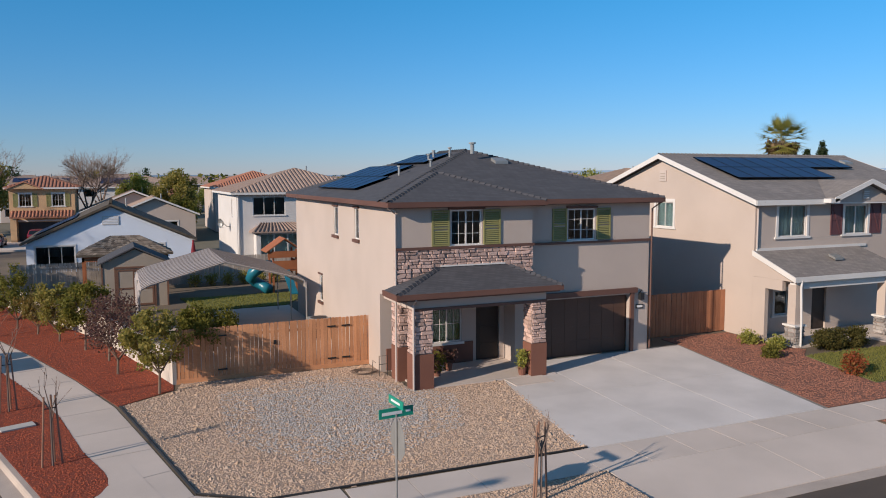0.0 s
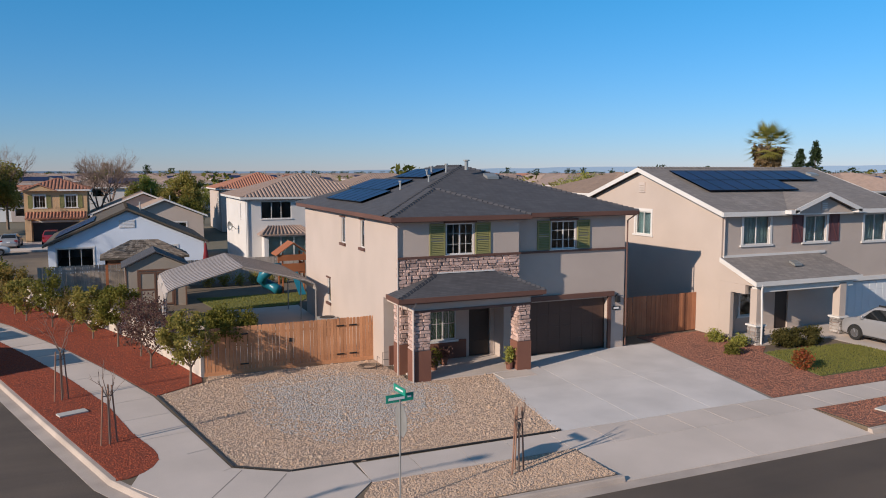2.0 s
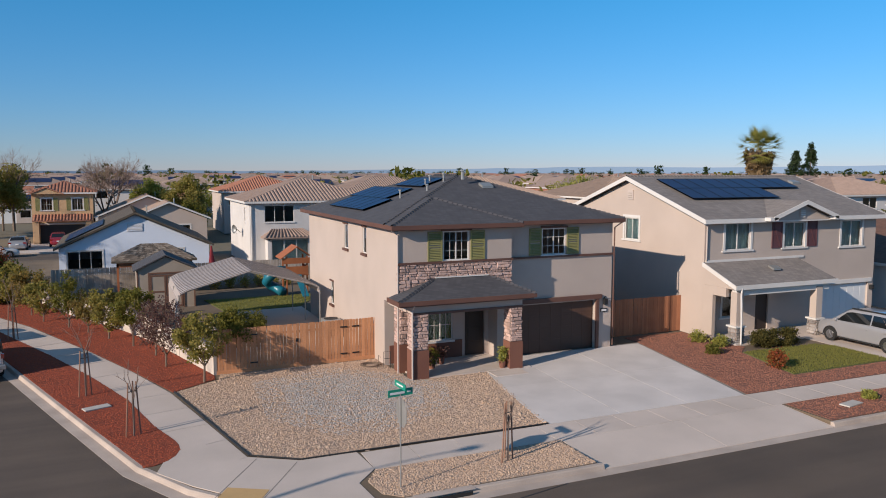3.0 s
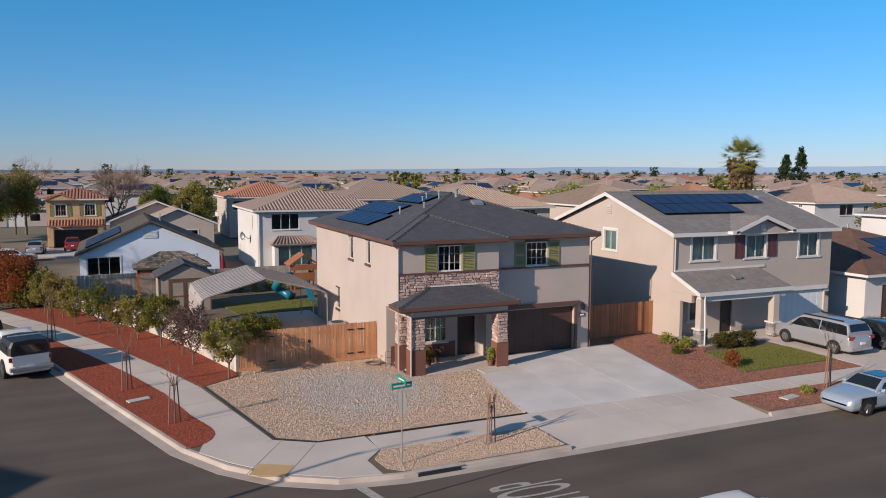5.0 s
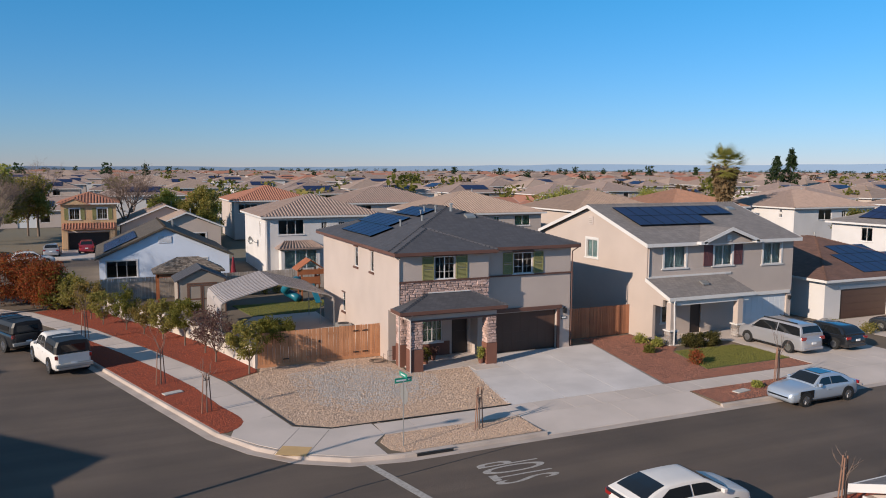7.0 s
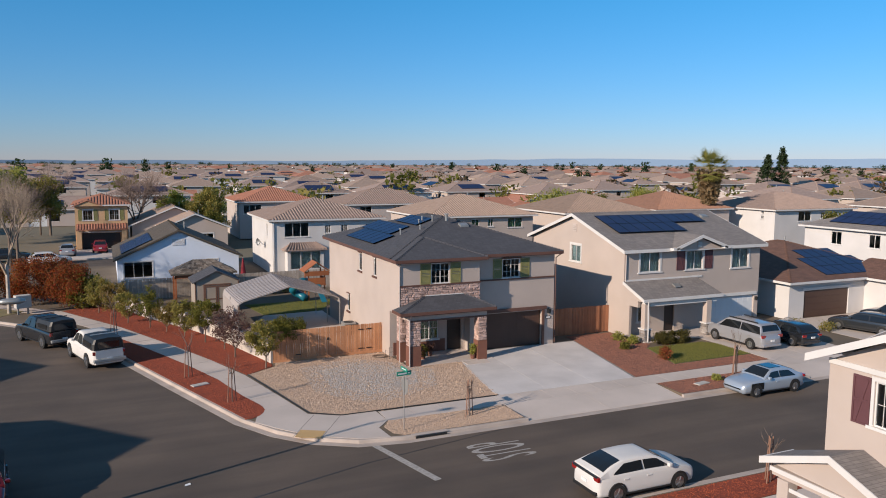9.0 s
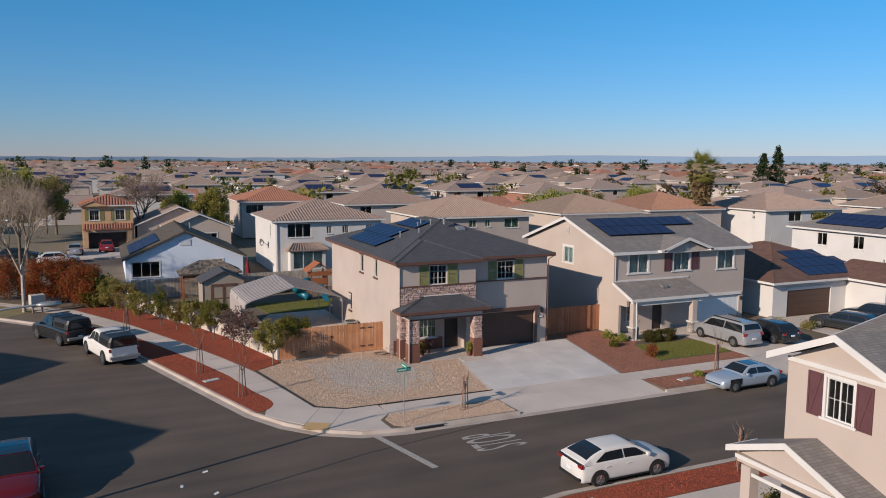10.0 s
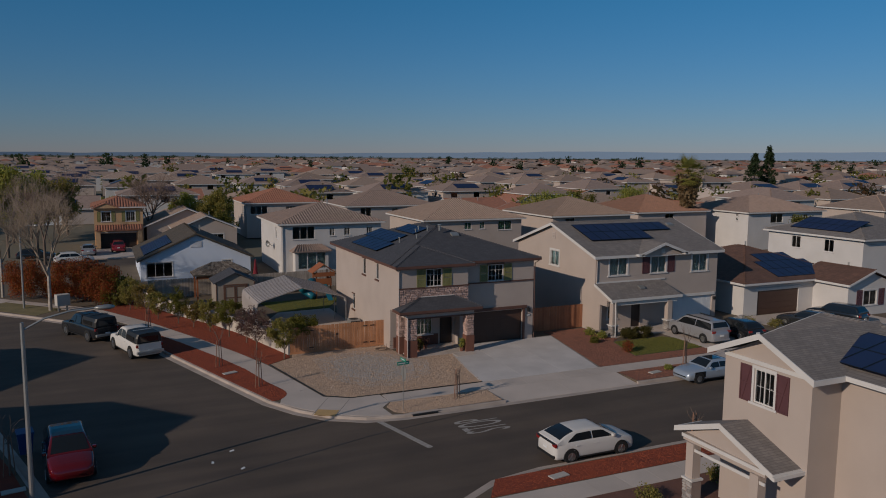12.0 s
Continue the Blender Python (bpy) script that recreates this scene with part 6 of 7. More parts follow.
for sl_ in ([(0, 0, 2.5), (5.4, 0, 2.5), (3.6, 1.4, 3.5), (1.8, 1.4, 3.5)], [(0, 2.8, 2.5), (0, 0, 2.5), (1.8, 1.4, 3.5), (1.8, 1.4, 3.5)], [(5.4, 0, 2.5), (5.4, 2.8, 2.5), (3.6, 1.4, 3.5), (3.6, 1.4, 3.5)]):
    c0, c1, c2, c3 = [Vector(c) for c in sl_]
    for r_ in range(9):
        l0, l1, m0, m1 = c0.lerp(c3, r_ / 9), c1.lerp(c2, r_ / 9), c0.lerp(c3, (r_ + 1.35) / 9), c1.lerp(c2, (r_ + 1.35) / 9)
        n_ = max(2, int((l1 - l0).length / 0.17))
        for k in range(n_):
            u0, u1, hi = k / n_, (k + 0.93) / n_, rg.uniform(0.02, 0.06)
            g.solid([l0.lerp(l1, u0) + Vector((0, 0, hi)), l0.lerp(l1, u1) + Vector((0, 0, hi)), m0.lerp(m1, u1) + Vector((0, 0, 0.005)), m0.lerp(m1, u0) + Vector((0, 0, 0.005))], (0, 0, -0.015))
tagged(part("shake_covering", g, SHAKES, gz), kind="stuff")
part("beam", Geo().box(0.3, 5.1, 0.2, 0.35, 2.1, 2.38), WOOD_PLAY, gz)
for x, y in ((0.3, 0.2), (4.95, 0.2), (0.3, 2.45), (4.95, 2.45)):
    part("post", Geo().box(x, x + 0.14, y, y + 0.14, 0, 2.38), WOOD_PLAY, gz)
cp = thing("carport", (0, 0, 0), 0, "beige sheet-metal carport on slim posts", "carport")
X0, X1, Y0, Y1 = -8.0, -0.9, 9.8, 16.6
prof = [(X0, 2.1), (X0 + 0.1, 2.45), (X0 + 0.45, 2.62), ((X0 + X1) / 2, 3.45), (X1 - 0.45, 2.62), (X1 - 0.1, 2.45), (X1, 2.1)]
g = Geo().loft([[(x, y, z) for x, z in prof] + [(x, y, z - 0.03) for x, z in reversed(prof)] for y in (Y0, Y1)])
cpr = part("roof_sheet", g, CARPORT, cp)
g = Geo()
for i in range(15):
    y = Y0 + 0.1 + i * (Y1 - Y0 - 0.2) / 14
    for (xa, za), (xb, zb) in zip(prof[1:-1], prof[2:-1]):
        g.tube((xa, y, za + 0.012), (xb, y, zb + 0.012), 0.022, n=4)
tagged(part("seams", g, CARPORT_RIB, cpr), kind="stuff")
part("side_sheet", Geo().box(X0 - 0.02, X0, Y0, Y1, 0.9, 2.1), CARPORT, cp)
for y in (Y0 + 0.05, (Y0 + Y1) / 2, Y1 - 0.05):
    for x in (X0 + 0.03, X1 - 0.03):
        part("post", Geo().tube((x, y, 0), (x, y, 2.4), 0.03), METAL, cp)
    gb = Geo()
    for (xa, za), (xb, zb) in zip(prof, prof[1:]):
        gb.tube((xa, y, za - 0.06), (xb, y, zb - 0.06), 0.025, n=6)
    part("bow", gb, METAL, cp)
ps_ = thing("play_set", (-0.6, 22.3, 0), 0, "cedar climbing frame with teal slide", "play set")
for x in (0.5, 1.9):
    for y in (0, 1.3):
        part("post", Geo().box(x, x + 0.1, y, y + 0.1, 0, 2.7), WOOD_PLAY, ps_)
part("deck", Geo().box(0.45, 2.05, -0.05, 1.45, 1.35, 1.42), WOOD_PLAY, ps_)
part("roof", Geo().solid([(0.1, -0.2, 2.6), (1.25, -0.2, 3.4), (1.25, 1.6, 3.4), (0.1, 1.6, 2.6)], (0, 0, -0.06)).solid([(1.25, -0.2, 3.4), (2.4, -0.2, 2.6), (2.4, 1.6, 2.6), (1.25, 1.6, 3.4)], (0, 0, -0.06)).box(0.2, 2.3, -0.12, -0.08, 2.2, 2.6), WOOD_PLAY, ps_)
part("railing", Geo().box(0.5, 2.0, -0.03, -0.004, 1.45, 2.0).box(2.0, 2.04, 0, 1.4, 1.45, 2.0), WOOD_PLAY, ps_)
part("slide", Geo().path([(0.45, 0.3, 1.7), (0.1, 0.2, 1.75), (-0.35, 0.0, 1.6), (-0.7, 0.1, 1.3), (-0.75, 0.5, 1.0), (-0.45, 0.7, 0.7), (0.0, 0.4, 0.45), (0.2, -0.1, 0.3)], 0.33, 12), PLASTIC_TEAL, ps_, "teal tube slide", smooth=True)
part("straight_slide", Geo().solid([(1.05, -0.1, 1.4), (1.5, -0.1, 1.4), (1.6, -2.0, 0.2), (1.15, -2.0, 0.2)], (0, 0, 0.05)), PLASTIC_TEAL, ps_)
part("swing_beam", Geo().tube((2.0, 0.6, 2.3), (4.6, 0.6, 2.3), 0.06).tube((4.6, 0.6, 2.3), (4.8, -0.3, 0), 0.05).tube((4.6, 0.6, 2.3), (4.8, 1.5, 0), 0.05), WOOD_PLAY, ps_)
ac = thing("air_conditioner", (-1.15, 8.0, 0), 0, "grey air-conditioning unit on the patio", "air conditioner")
part("casing", Geo().box(0, 0.85, 0, 0.85, 0.05, 0.95), METAL, ac, bevel=0.03)
part("louvres", Geo().box(0.05, 0.8, -0.012, -0.002, 0.12, 0.85), BLACK, ac)
part("fan_guard", Geo().tube((0.42, 0.42, 0.951), (0.42, 0.42, 0.97), 0.36, n=16), BLACK, ac)
um = thing("parasol", (-3.6, 34.5, 0), 0, "closed red parasol on its pole", "parasol")
part("pole", Geo().tube((0, 0, 0), (0, 0, 2.6), 0.03), METAL, um)
part("canopy", Geo().tube((0, 0, 0.9), (0, 0, 2.5), 0.28, 0.06, 10), RED_CLOTH, um)
hose = thing("garden_hose", (-0.7, 1.9, 0.03), 0, "coiled garden hose on the gravel", "hose")
g = Geo()
for k in range(4):
    rr = 0.28 + 0.07 * k
    g.path([(math.cos(a) * rr, math.sin(a) * rr * 0.8, 0.02 + 0.012 * k) for a in np.linspace(0, 6.28, 17)], 0.015, 5)
part("coil", g, BARK, hose)
pf = thing("garden_trellis", (-0.35, 1.2, 0), 0, "small black metal plant stand", "plant stand")
part("frame", Geo().path([(0, 0, 0), (0, 0, 0.75), (0.3, 0, 0.75), (0.3, 0, 0)], 0.015, 5).path([(0, 0, 0.45), (0.3, 0, 0.45)], 0.012, 5).path([(-0.25, 0.1, 0), (-0.2, 0.1, 0.6), (-0.1, 0.1, 0.5)], 0.012, 5), BLACK, pf)


# ---- cars ----
def car(loc, yaw, L, W, H, color, label, hood=0.78, belt=0.9, ws=(0.70, 0.55), rear=(0.03, 0.16), tail=0.86, wheel=0.33, axles=(0.19, 0.81), black_cap=None, category="car", two_door=False, hatch=False, patched=False, rails=False):
    """x forward, the rear bumper at 0; ws: foot and top of the windscreen, rear: foot and top of the rear window, as shares of the length."""
    t = thing("car", loc, yaw, label, category)
    lift = wheel - 0.14

    def eased(xs_, ys_, width):
        """A smooth run through the given heights along the length."""
        grid = np.linspace(-0.2, 1.2, 281)
        kern = np.exp(-0.5 * (np.arange(-30, 31) * 0.005 / width) ** 2)
        run = np.convolve(np.pad(np.interp(grid, xs_, ys_), 30, mode="edge"), kern / kern.sum(), mode="valid")
        return lambda q: float(np.interp(q, grid, run))

    deck = eased([0.0, 0.03, 0.06, rear[1], ws[1], ws[0], 0.86, 0.95, 1.0], [tail * 0.9, tail * 0.97, tail, belt, belt, belt - 0.02, hood, hood * 0.88, hood * 0.74], 0.018)
    rings = []
    for s in np.concatenate([np.linspace(0, 0.06, 6), np.linspace(0.09, 0.91, 24), np.linspace(0.94, 1, 6)]):
        zt = deck(s) + lift * 0.3
        e = abs(2 * s - 1)
        hw = W / 2 * (1 - 0.12 * e ** 6 - 0.03 * e ** 2) * (1 - 0.22 * max(0.0, (e - 0.93) / 0.07) ** 2)
        tuck = max(0.0, (e - 0.92) / 0.08) ** 2
        zb = lift + 0.02 + 0.12 * tuck
        zt -= 0.10 * tuck
        half = [(0, zb), (hw * 0.86, zb), (hw * 0.96, zb + 0.05), (hw * 0.995, zb + 0.16), (hw, zb + 0.45 * (zt - zb)), (hw * 0.985, zb + 0.68 * (zt - zb)), (hw * 0.965, zt - 0.08), (hw * 0.93, zt - 0.025), (hw * 0.84, zt + 0.005), (hw * 0.45, zt + 0.025), (0, zt + 0.032)]
        rings.append([((s - 0.5) * L, y, z) for y, z in half] + [((s - 0.5) * L, -y, z) for y, z in half[-2:0:-1]])
    body = part("body", Geo().loft(rings), color, t, smooth=True)
    body.data.set_sharp_from_angle(angle=radians(48))
    zb = belt + lift * 0.3 - 0.04
    st = [rear[0] + 0.01, rear[0] + (rear[1] - rear[0]) * 0.5, rear[1], (rear[1] + ws[1]) / 2, ws[1], (ws[0] + ws[1]) / 2, ws[0]]
    crown = eased([rear[0] - 0.2] + st + [ws[0] + 0.2], [-0.4, 0.0, 0.58, 0.93, 1.0, 0.95, 0.52, 0.0, -0.4], 0.02)
    cab = []
    for s in np.linspace(st[0], st[-1], 26):
        top = max(0.0, crown(s))
        zt = zb + 0.03 + (H - zb - 0.03) * top
        hw, hr = W / 2 * 0.93, W / 2 * (0.93 - 0.21 * top)
        half = [(hw, zb - 0.05), (hr, zt - 0.06 * top), (hr * 0.975, zt - 0.03 * top), (hr * 0.9, zt), (hr * 0.5, zt + 0.014), (0, zt + 0.018)]
        cab.append([((s - 0.5) * L, y, z) for y, z in half] + [((s - 0.5) * L, -y, z) for y, z in half[-2::-1]])
    part("cabin", Geo().loft(cab), color, t, smooth=True).data.set_sharp_from_angle(angle=radians(40))

    def skin(s, v, sd):
        top = max(0.0, crown(s))
        zt = zb + 0.03 + (H - zb - 0.03) * top
        hw, hr = W / 2 * 0.93, W / 2 * (0.93 - 0.21 * top)
        return ((s - 0.5) * L, sd * (hw + (hr - hw) * v + 0.006), zb + (zt - 0.06 * top - zb) * v)

    mid = (rear[1] + ws[1]) / 2 + 0.03
    front_foot, back_foot = ws[1] + (ws[0] - ws[1]) * 0.66, rear[0] + (rear[1] - rear[0]) * 0.55
    for sd in (1, -1):
        for s0, s1, q0, q1 in ((mid + 0.008, front_foot, mid + 0.008, ws[1] + 0.02), (back_foot, mid - 0.008, max(rear[1], back_foot) + 0.01, mid - 0.008)):
            part("side_window", Geo().solid([skin(s0, 0.1, sd), skin(s1, 0.1, sd), skin(s1 + (q1 - s1) * 0.1, 0.3, sd)] + [skin(q1 + (q0 - q1) * k / 5, 0.88, sd) for k in range(6)] + [skin(s0 + (q0 - s0) * 0.1, 0.3, sd)], (0, sd * 0.008, 0)), CAR_GLASS, t)

    def pane_across(name, s0, s1):
        rows_ = []
        for k in range(5):
            s = s0 + (s1 - s0) * k / 4
            top = max(0.0, crown(s))
            zt = zb + 0.03 + (H - zb - 0.03) * top
            hr = W / 2 * (0.93 - 0.21 * top) * 0.86
            rows_.append([((s - 0.5) * L, y, zt + z + 0.02) for y, z in ((hr, 0.0), (hr * 0.5, 0.01), (-hr * 0.5, 0.01), (-hr, 0.0), (-hr, -0.02), (hr, -0.02))])
        part(name, Geo().loft(rows_), CAR_GLASS, t)

    pane_across("windscreen", ws[0] - 0.012, ws[1] + 0.008)
    pane_across("rear_window", rear[0] + (rear[1] - rear[0]) * 0.22, rear[1] - (rear[1] - rear[0]) * 0.06)
    if black_cap:
        pane_across("roof_glass", rear[1] + 0.01, ws[1] - 0.005)
    for ax in axles:
        for sd in (1, -1):
            x = (ax - 0.5) * L
            y = sd * W / 2
            wl_ = part("wheel", Geo().tube((x, y - sd * 0.22, wheel), (x, y + sd * 0.015, wheel), wheel, n=22), RUBBER, t)
            part("rim", Geo().tube((x, y + sd * 0.016, wheel), (x, y + sd * 0.022, wheel), wheel * 0.62, n=18), RIM, wl_)
            g = Geo()
            for k in range(5):
                a = 6.2832 * k / 5
                g.tube((x, y + sd * 0.023, wheel), (x + math.cos(a) * wheel * 0.58, y + sd * 0.023, wheel + math.sin(a) * wheel * 0.58), 0.03, n=4)
            part("spokes", g, RIM, wl_)
            g = Geo().loft([[(x + math.cos(a) * (wheel + q_), y + sd * w_, wheel + math.sin(a) * (wheel + q_)) for q_, w_ in ((0.01, -0.05), (0.01, 0.012), (0.07, 0.008), (0.07, -0.05))] for a in np.linspace(-0.1, 3.24, 14)])
            part("wheel_arch", g, BLACK, wl_)
    for sd in (1, -1):
        zl = hood * 0.60 + lift * 0.3
        part("headlight", Geo().solid([(0.462 * L, sd * W * 0.435, zl), (0.489 * L, sd * W * 0.26, zl - 0.02), (0.484 * L, sd * W * 0.26, zl + 0.06), (0.452 * L, sd * W * 0.435, zl + 0.08)], (0.03, sd * 0.015, 0)), LAMP_CLEAR, t)
        part("tail_light", Geo().box(-0.497 * L, -0.475 * L, sd * W * 0.3, sd * W * 0.455, tail * 0.78 + lift * 0.3, tail * 0.95 + lift * 0.3), LAMP_RED, t)
        part("mirror", Geo().box((ws[0] - 0.5) * L - 0.35, (ws[0] - 0.5) * L - 0.2, sd * W * 0.47, sd * W * 0.56, zb, zb + 0.14), color, t, bevel=0.03)
        for hx in ((mid - 0.5) * L + 0.12, (mid - 0.5) * L - 0.9)[: 1 if two_door else 2]:
            part("door_handle", Geo().box(hx, hx + 0.18, sd * (W / 2 - 0.015), sd * (W / 2 + 0.012), zb - 0.2, zb - 0.165), color, t)
    for sd in (1, -1):
        part("side_moulding", Geo().box(-0.27 * L, 0.27 * L, sd * (W / 2 - 0.02), sd * (W / 2 + 0.012), lift + 0.06, lift + 0.11), BLACK, t)
    part("rear_bumper", Geo().box(-0.503 * L, -0.47 * L, -W * 0.4, W * 0.4, lift + 0.1, lift + 0.24), BLACK if hatch else color, t, bevel=0.02)
    if hatch:
        part("light_band", Geo().box(-0.5 * L, -0.482 * L, -W * 0.42, W * 0.42, tail * 0.9 + lift * 0.3, tail * 0.96 + lift * 0.3), BLACK, t)
    if patched:
        part("front_wing", Geo().box(0.2 * L, 0.39 * L, W * 0.488, W * 0.5 + 0.006, lift + 0.22, hood - 0.06 + lift * 0.3), CAR_GLASS, t, "unpainted black front wing")
        part("sunroof", Geo().box((rear[1] - 0.5) * L + 0.35, (ws[1] - 0.5) * L - 0.1, -W * 0.24, W * 0.24, H + 0.0, H + 0.022), CAR_GLASS, t)
    if rails:
        for sd in (1, -1):
            part("roof_rail", Geo().box((rear[1] - 0.5) * L + 0.3, (ws[1] - 0.5) * L - 0.1, sd * W * 0.33, sd * W * 0.35, H - 0.02, H + 0.05), BLACK, t)
    part("front_grille", Geo().box(0.478 * L, 0.497 * L, -W * 0.28, W * 0.28, lift + 0.12, lift + 0.26), BLACK, t)
    part("licence_plate", Geo().box(-0.508 * L, -0.497 * L, -0.16, 0.16, 0.56 + lift * 0.3, 0.68 + lift * 0.3), SIGN_WHITE, t)
    return t


def pickup(loc, yaw, color, label, cap=True):
    t = car(loc, yaw, 5.6, 1.95, 1.86, color, label, hood=1.02, belt=1.14, ws=(0.70, 0.62), rear=(0.385, 0.40), tail=1.08, wheel=0.42, axles=(0.2, 0.8), category="pickup truck")
    z = 1.2
    rings = []
    for s, k in ((-2.72, 0.9), (-2.6, 1.0), (-0.75, 1.0), (-0.68, 0.97)):
        half = [(0.9 * k, z), (0.86 * k, z + 0.35), (0.74 * k, z + 0.62), (0, z + 0.68)]
        rings.append([(s + (0.12 if k < 0.95 else 0) * 0, y, zz) for y, zz in half] + [(s, -y, zz) for y, zz in half[-2::-1]])
    c = part("canopy", Geo().loft(rings), BLACK, t, "dark canopy over the bed")
    part("canopy_window", Geo().box(-2.3, -1.0, 0.86, 0.892, z + 0.1, z + 0.4), CAR_GLASS, c)
    part("canopy_window", Geo().box(-2.3, -1.0, -0.892, -0.86, z + 0.1, z + 0.4), CAR_GLASS, c)
    part("canopy_rear_window", Geo().box(-2.735, -2.722, -0.6, 0.6, z + 0.08, z + 0.45), CAR_GLASS, c)
    part("tailgate", Geo().box(-2.83, -2.8, -0.75, 0.75, 0.72, 1.18), color, t)
    part("bumper", Geo().box(-2.98, -2.78, -0.9, 0.9, 0.5, 0.68), METAL, t, bevel=0.03)
    part("roof_rack", Geo().box(0.1, 0.14, -0.7, 0.7, 1.9, 1.94).box(-1.7, -1.66, -0.7, 0.7, 1.9, 1.94), WHITE if color.name.endswith("white") else BLACK, t)
    return t


P_WHITE, P_SILVER, P_BLACK, P_RED, P_STEEL, P_DARK = paint("white", (0.72, 0.72, 0.72)), paint("silver", (0.38, 0.38, 0.40), 0.3, 0.4), paint("black", (0.012, 0.013, 0.015)), paint("red", (0.15, 0.005, 0.01), 0.1, 0.25), paint("steel_blue", (0.40, 0.46, 0.54), 0.3, 0.4), paint("dark_grey", (0.03, 0.033, 0.037), 0.25, 0.3)
car((1.95, -19.38, -0.15), 0, 4.47, 1.8, 1.45, P_WHITE, "white hatchback parked at the kerb", hood=0.86, belt=0.98, ws=(0.76, 0.58), rear=(0.02, 0.26), tail=1.0, wheel=0.33, hatch=True)
car((16.2, -12.1, -0.15), 180, 4.4, 1.72, 1.32, P_STEEL, "silver-blue coupe with a dark front wing parked at the kerb", hood=0.76, belt=0.86, ws=(0.68, 0.54), rear=(0.08, 0.26), tail=0.86, wheel=0.32, two_door=True, patched=True)
car((23.0, -3.9, 0.02), 90, 5.0, 1.92, 1.74, P_SILVER, "silver minivan on the driveway", hood=0.98, belt=1.05, ws=(0.80, 0.64), rear=(0.02, 0.07), tail=1.05, wheel=0.34, category="minivan", rails=True)
car((26.2, -4.4, 0.02), 90, 4.7, 1.82, 1.42, P_BLACK, "black sedan on the driveway", wheel=0.33)
car((34.0, -4.6, 0.02), 105, 4.8, 1.84, 1.42, P_DARK, "dark grey sedan parked before a garage")
car((37.8, -4.2, 0.02), 102, 4.7, 1.9, 1.7, P_BLACK, "black crossover parked before a garage", hood=1.0, belt=1.08, ws=(0.72, 0.58), rear=(0.02, 0.1), tail=1.05, wheel=0.36)
car((-20.35, -11.6, -0.15), -84, 4.75, 1.92, 1.62, P_RED, "red crossover with dark roof parked in the shade", hood=0.92, belt=1.02, ws=(0.78, 0.58), rear=(0.02, 0.2), tail=1.02, wheel=0.36, black_cap=P_BLACK)
pickup((-16.75, 8.6, -0.15), 107, P_WHITE, "white pickup truck with dark canopy parked at the kerb")
pickup((-19.8, 14.9, -0.15), 117, P_BLACK, "black pickup truck with canopy parked at the kerb")
car((-16.6, 68.6, 0.02), 90, 4.6, 1.85, 1.6, paint("crimson", (0.25, 0.02, 0.03)), "red and white car in an open garage", rear=(0.02, 0.1))
car((-20.4, 66.0, 0.02), 90, 4.6, 1.85, 1.45, P_SILVER, "silver sedan on a far driveway")
car((-26.5, 62.6, 0.02), 0, 4.6, 1.85, 1.45, P_DARK, "dark sedan parked on the side street")
car((-22.0, 58.5, -0.15), 8, 4.6, 1.85, 1.45, P_WHITE, "white sedan parked on the side street")

# ---- street furniture ----
sp = thing("street_sign", (-3.98, -10.75, 0), 0, "green street-name signs above an octagonal plate on a steel post", "street sign")
part("post", Geo().tube((0, 0, 0), (0, 0, 2.6), 0.022), METAL, sp)
b1 = part("blade", Geo().box(-0.36, 0.36, -0.01, 0.01, 2.53, 2.72), GREEN_SIGN, sp)
b1.matrix_basis = pose(0, 0, 0, 0, 0, 6)
part("name_bar", Geo().box(-0.3, 0.12, -0.016, -0.011, 2.59, 2.65).box(0.2, 0.3, -0.016, -0.011, 2.61, 2.65), SIGN_WHITE, b1)
b2 = part("blade", Geo().box(-0.01, 0.01, -0.32, 0.32, 2.74, 2.9), GREEN_SIGN, sp)
b2.matrix_basis = pose(0, 0, 0, 0, 0, 5)
part("name_bar", Geo().box(-0.016, -0.011, -0.2, 0.2, 2.8, 2.845), SIGN_WHITE, b2)
part("plate", Geo().solid([(0.026, 0.41 * math.cos(radians(22.5 + 45 * k)), 2.08 + 0.41 * math.sin(radians(22.5 + 45 * k))) for k in range(8)], (0.006, 0, 0)), METAL, sp, "bare metal back of an octagonal sign")


def street_lamp(loc, yaw, h, arm):
    t = thing("street_lamp", loc, yaw, "galvanised street lamp with a curved arm", "street lamp")
    part("pole", Geo().tube((0, 0, 0), (0, 0, h), 0.1, 0.07, 10), METAL, t)
    part("arm", Geo().path([(0, 0, h - 0.3), (arm * 0.3, 0, h + 0.1), (arm * 0.65, 0, h + 0.32), (arm, 0, h + 0.38)], 0.04, 8), METAL, t)
    part("lantern", Geo().loft([[(arm + x, math.cos(a) * r, h + 0.38 + math.sin(a) * r * 0.6) for a in np.linspace(0, 6.2832, 10, endpoint=False)] for x, r in ((0, 0.06), (0.15, 0.15), (0.55, 0.17), (0.75, 0.08))]), METAL, t, smooth=True)
    return t


street_lamp((-21.55, -15.0, 0), 2, 7.2, 2.6)
street_lamp((-25.2, 27.8, 0), -60, 7.2, 2.4)
cb = thing("utility_cabinet", (-22.0, 25.3, 0), 20, "beige roadside utility cabinet on legs", "cabinet")
part("casing", Geo().box(-0.55, 0.55, -0.35, 0.35, 0.5, 1.5), PALE_STONE, cb, bevel=0.03)
part("leg", Geo().box(-0.4, -0.3, -0.1, 0.1, 0, 0.5), METAL, cb)
part("leg", Geo().box(0.3, 0.4, -0.1, 0.1, 0, 0.5), METAL, cb)
bb = thing("wheelie_bin", (-22.2, -9.6, 0), 10, "blue wheeled refuse bin at the kerb", "bin")
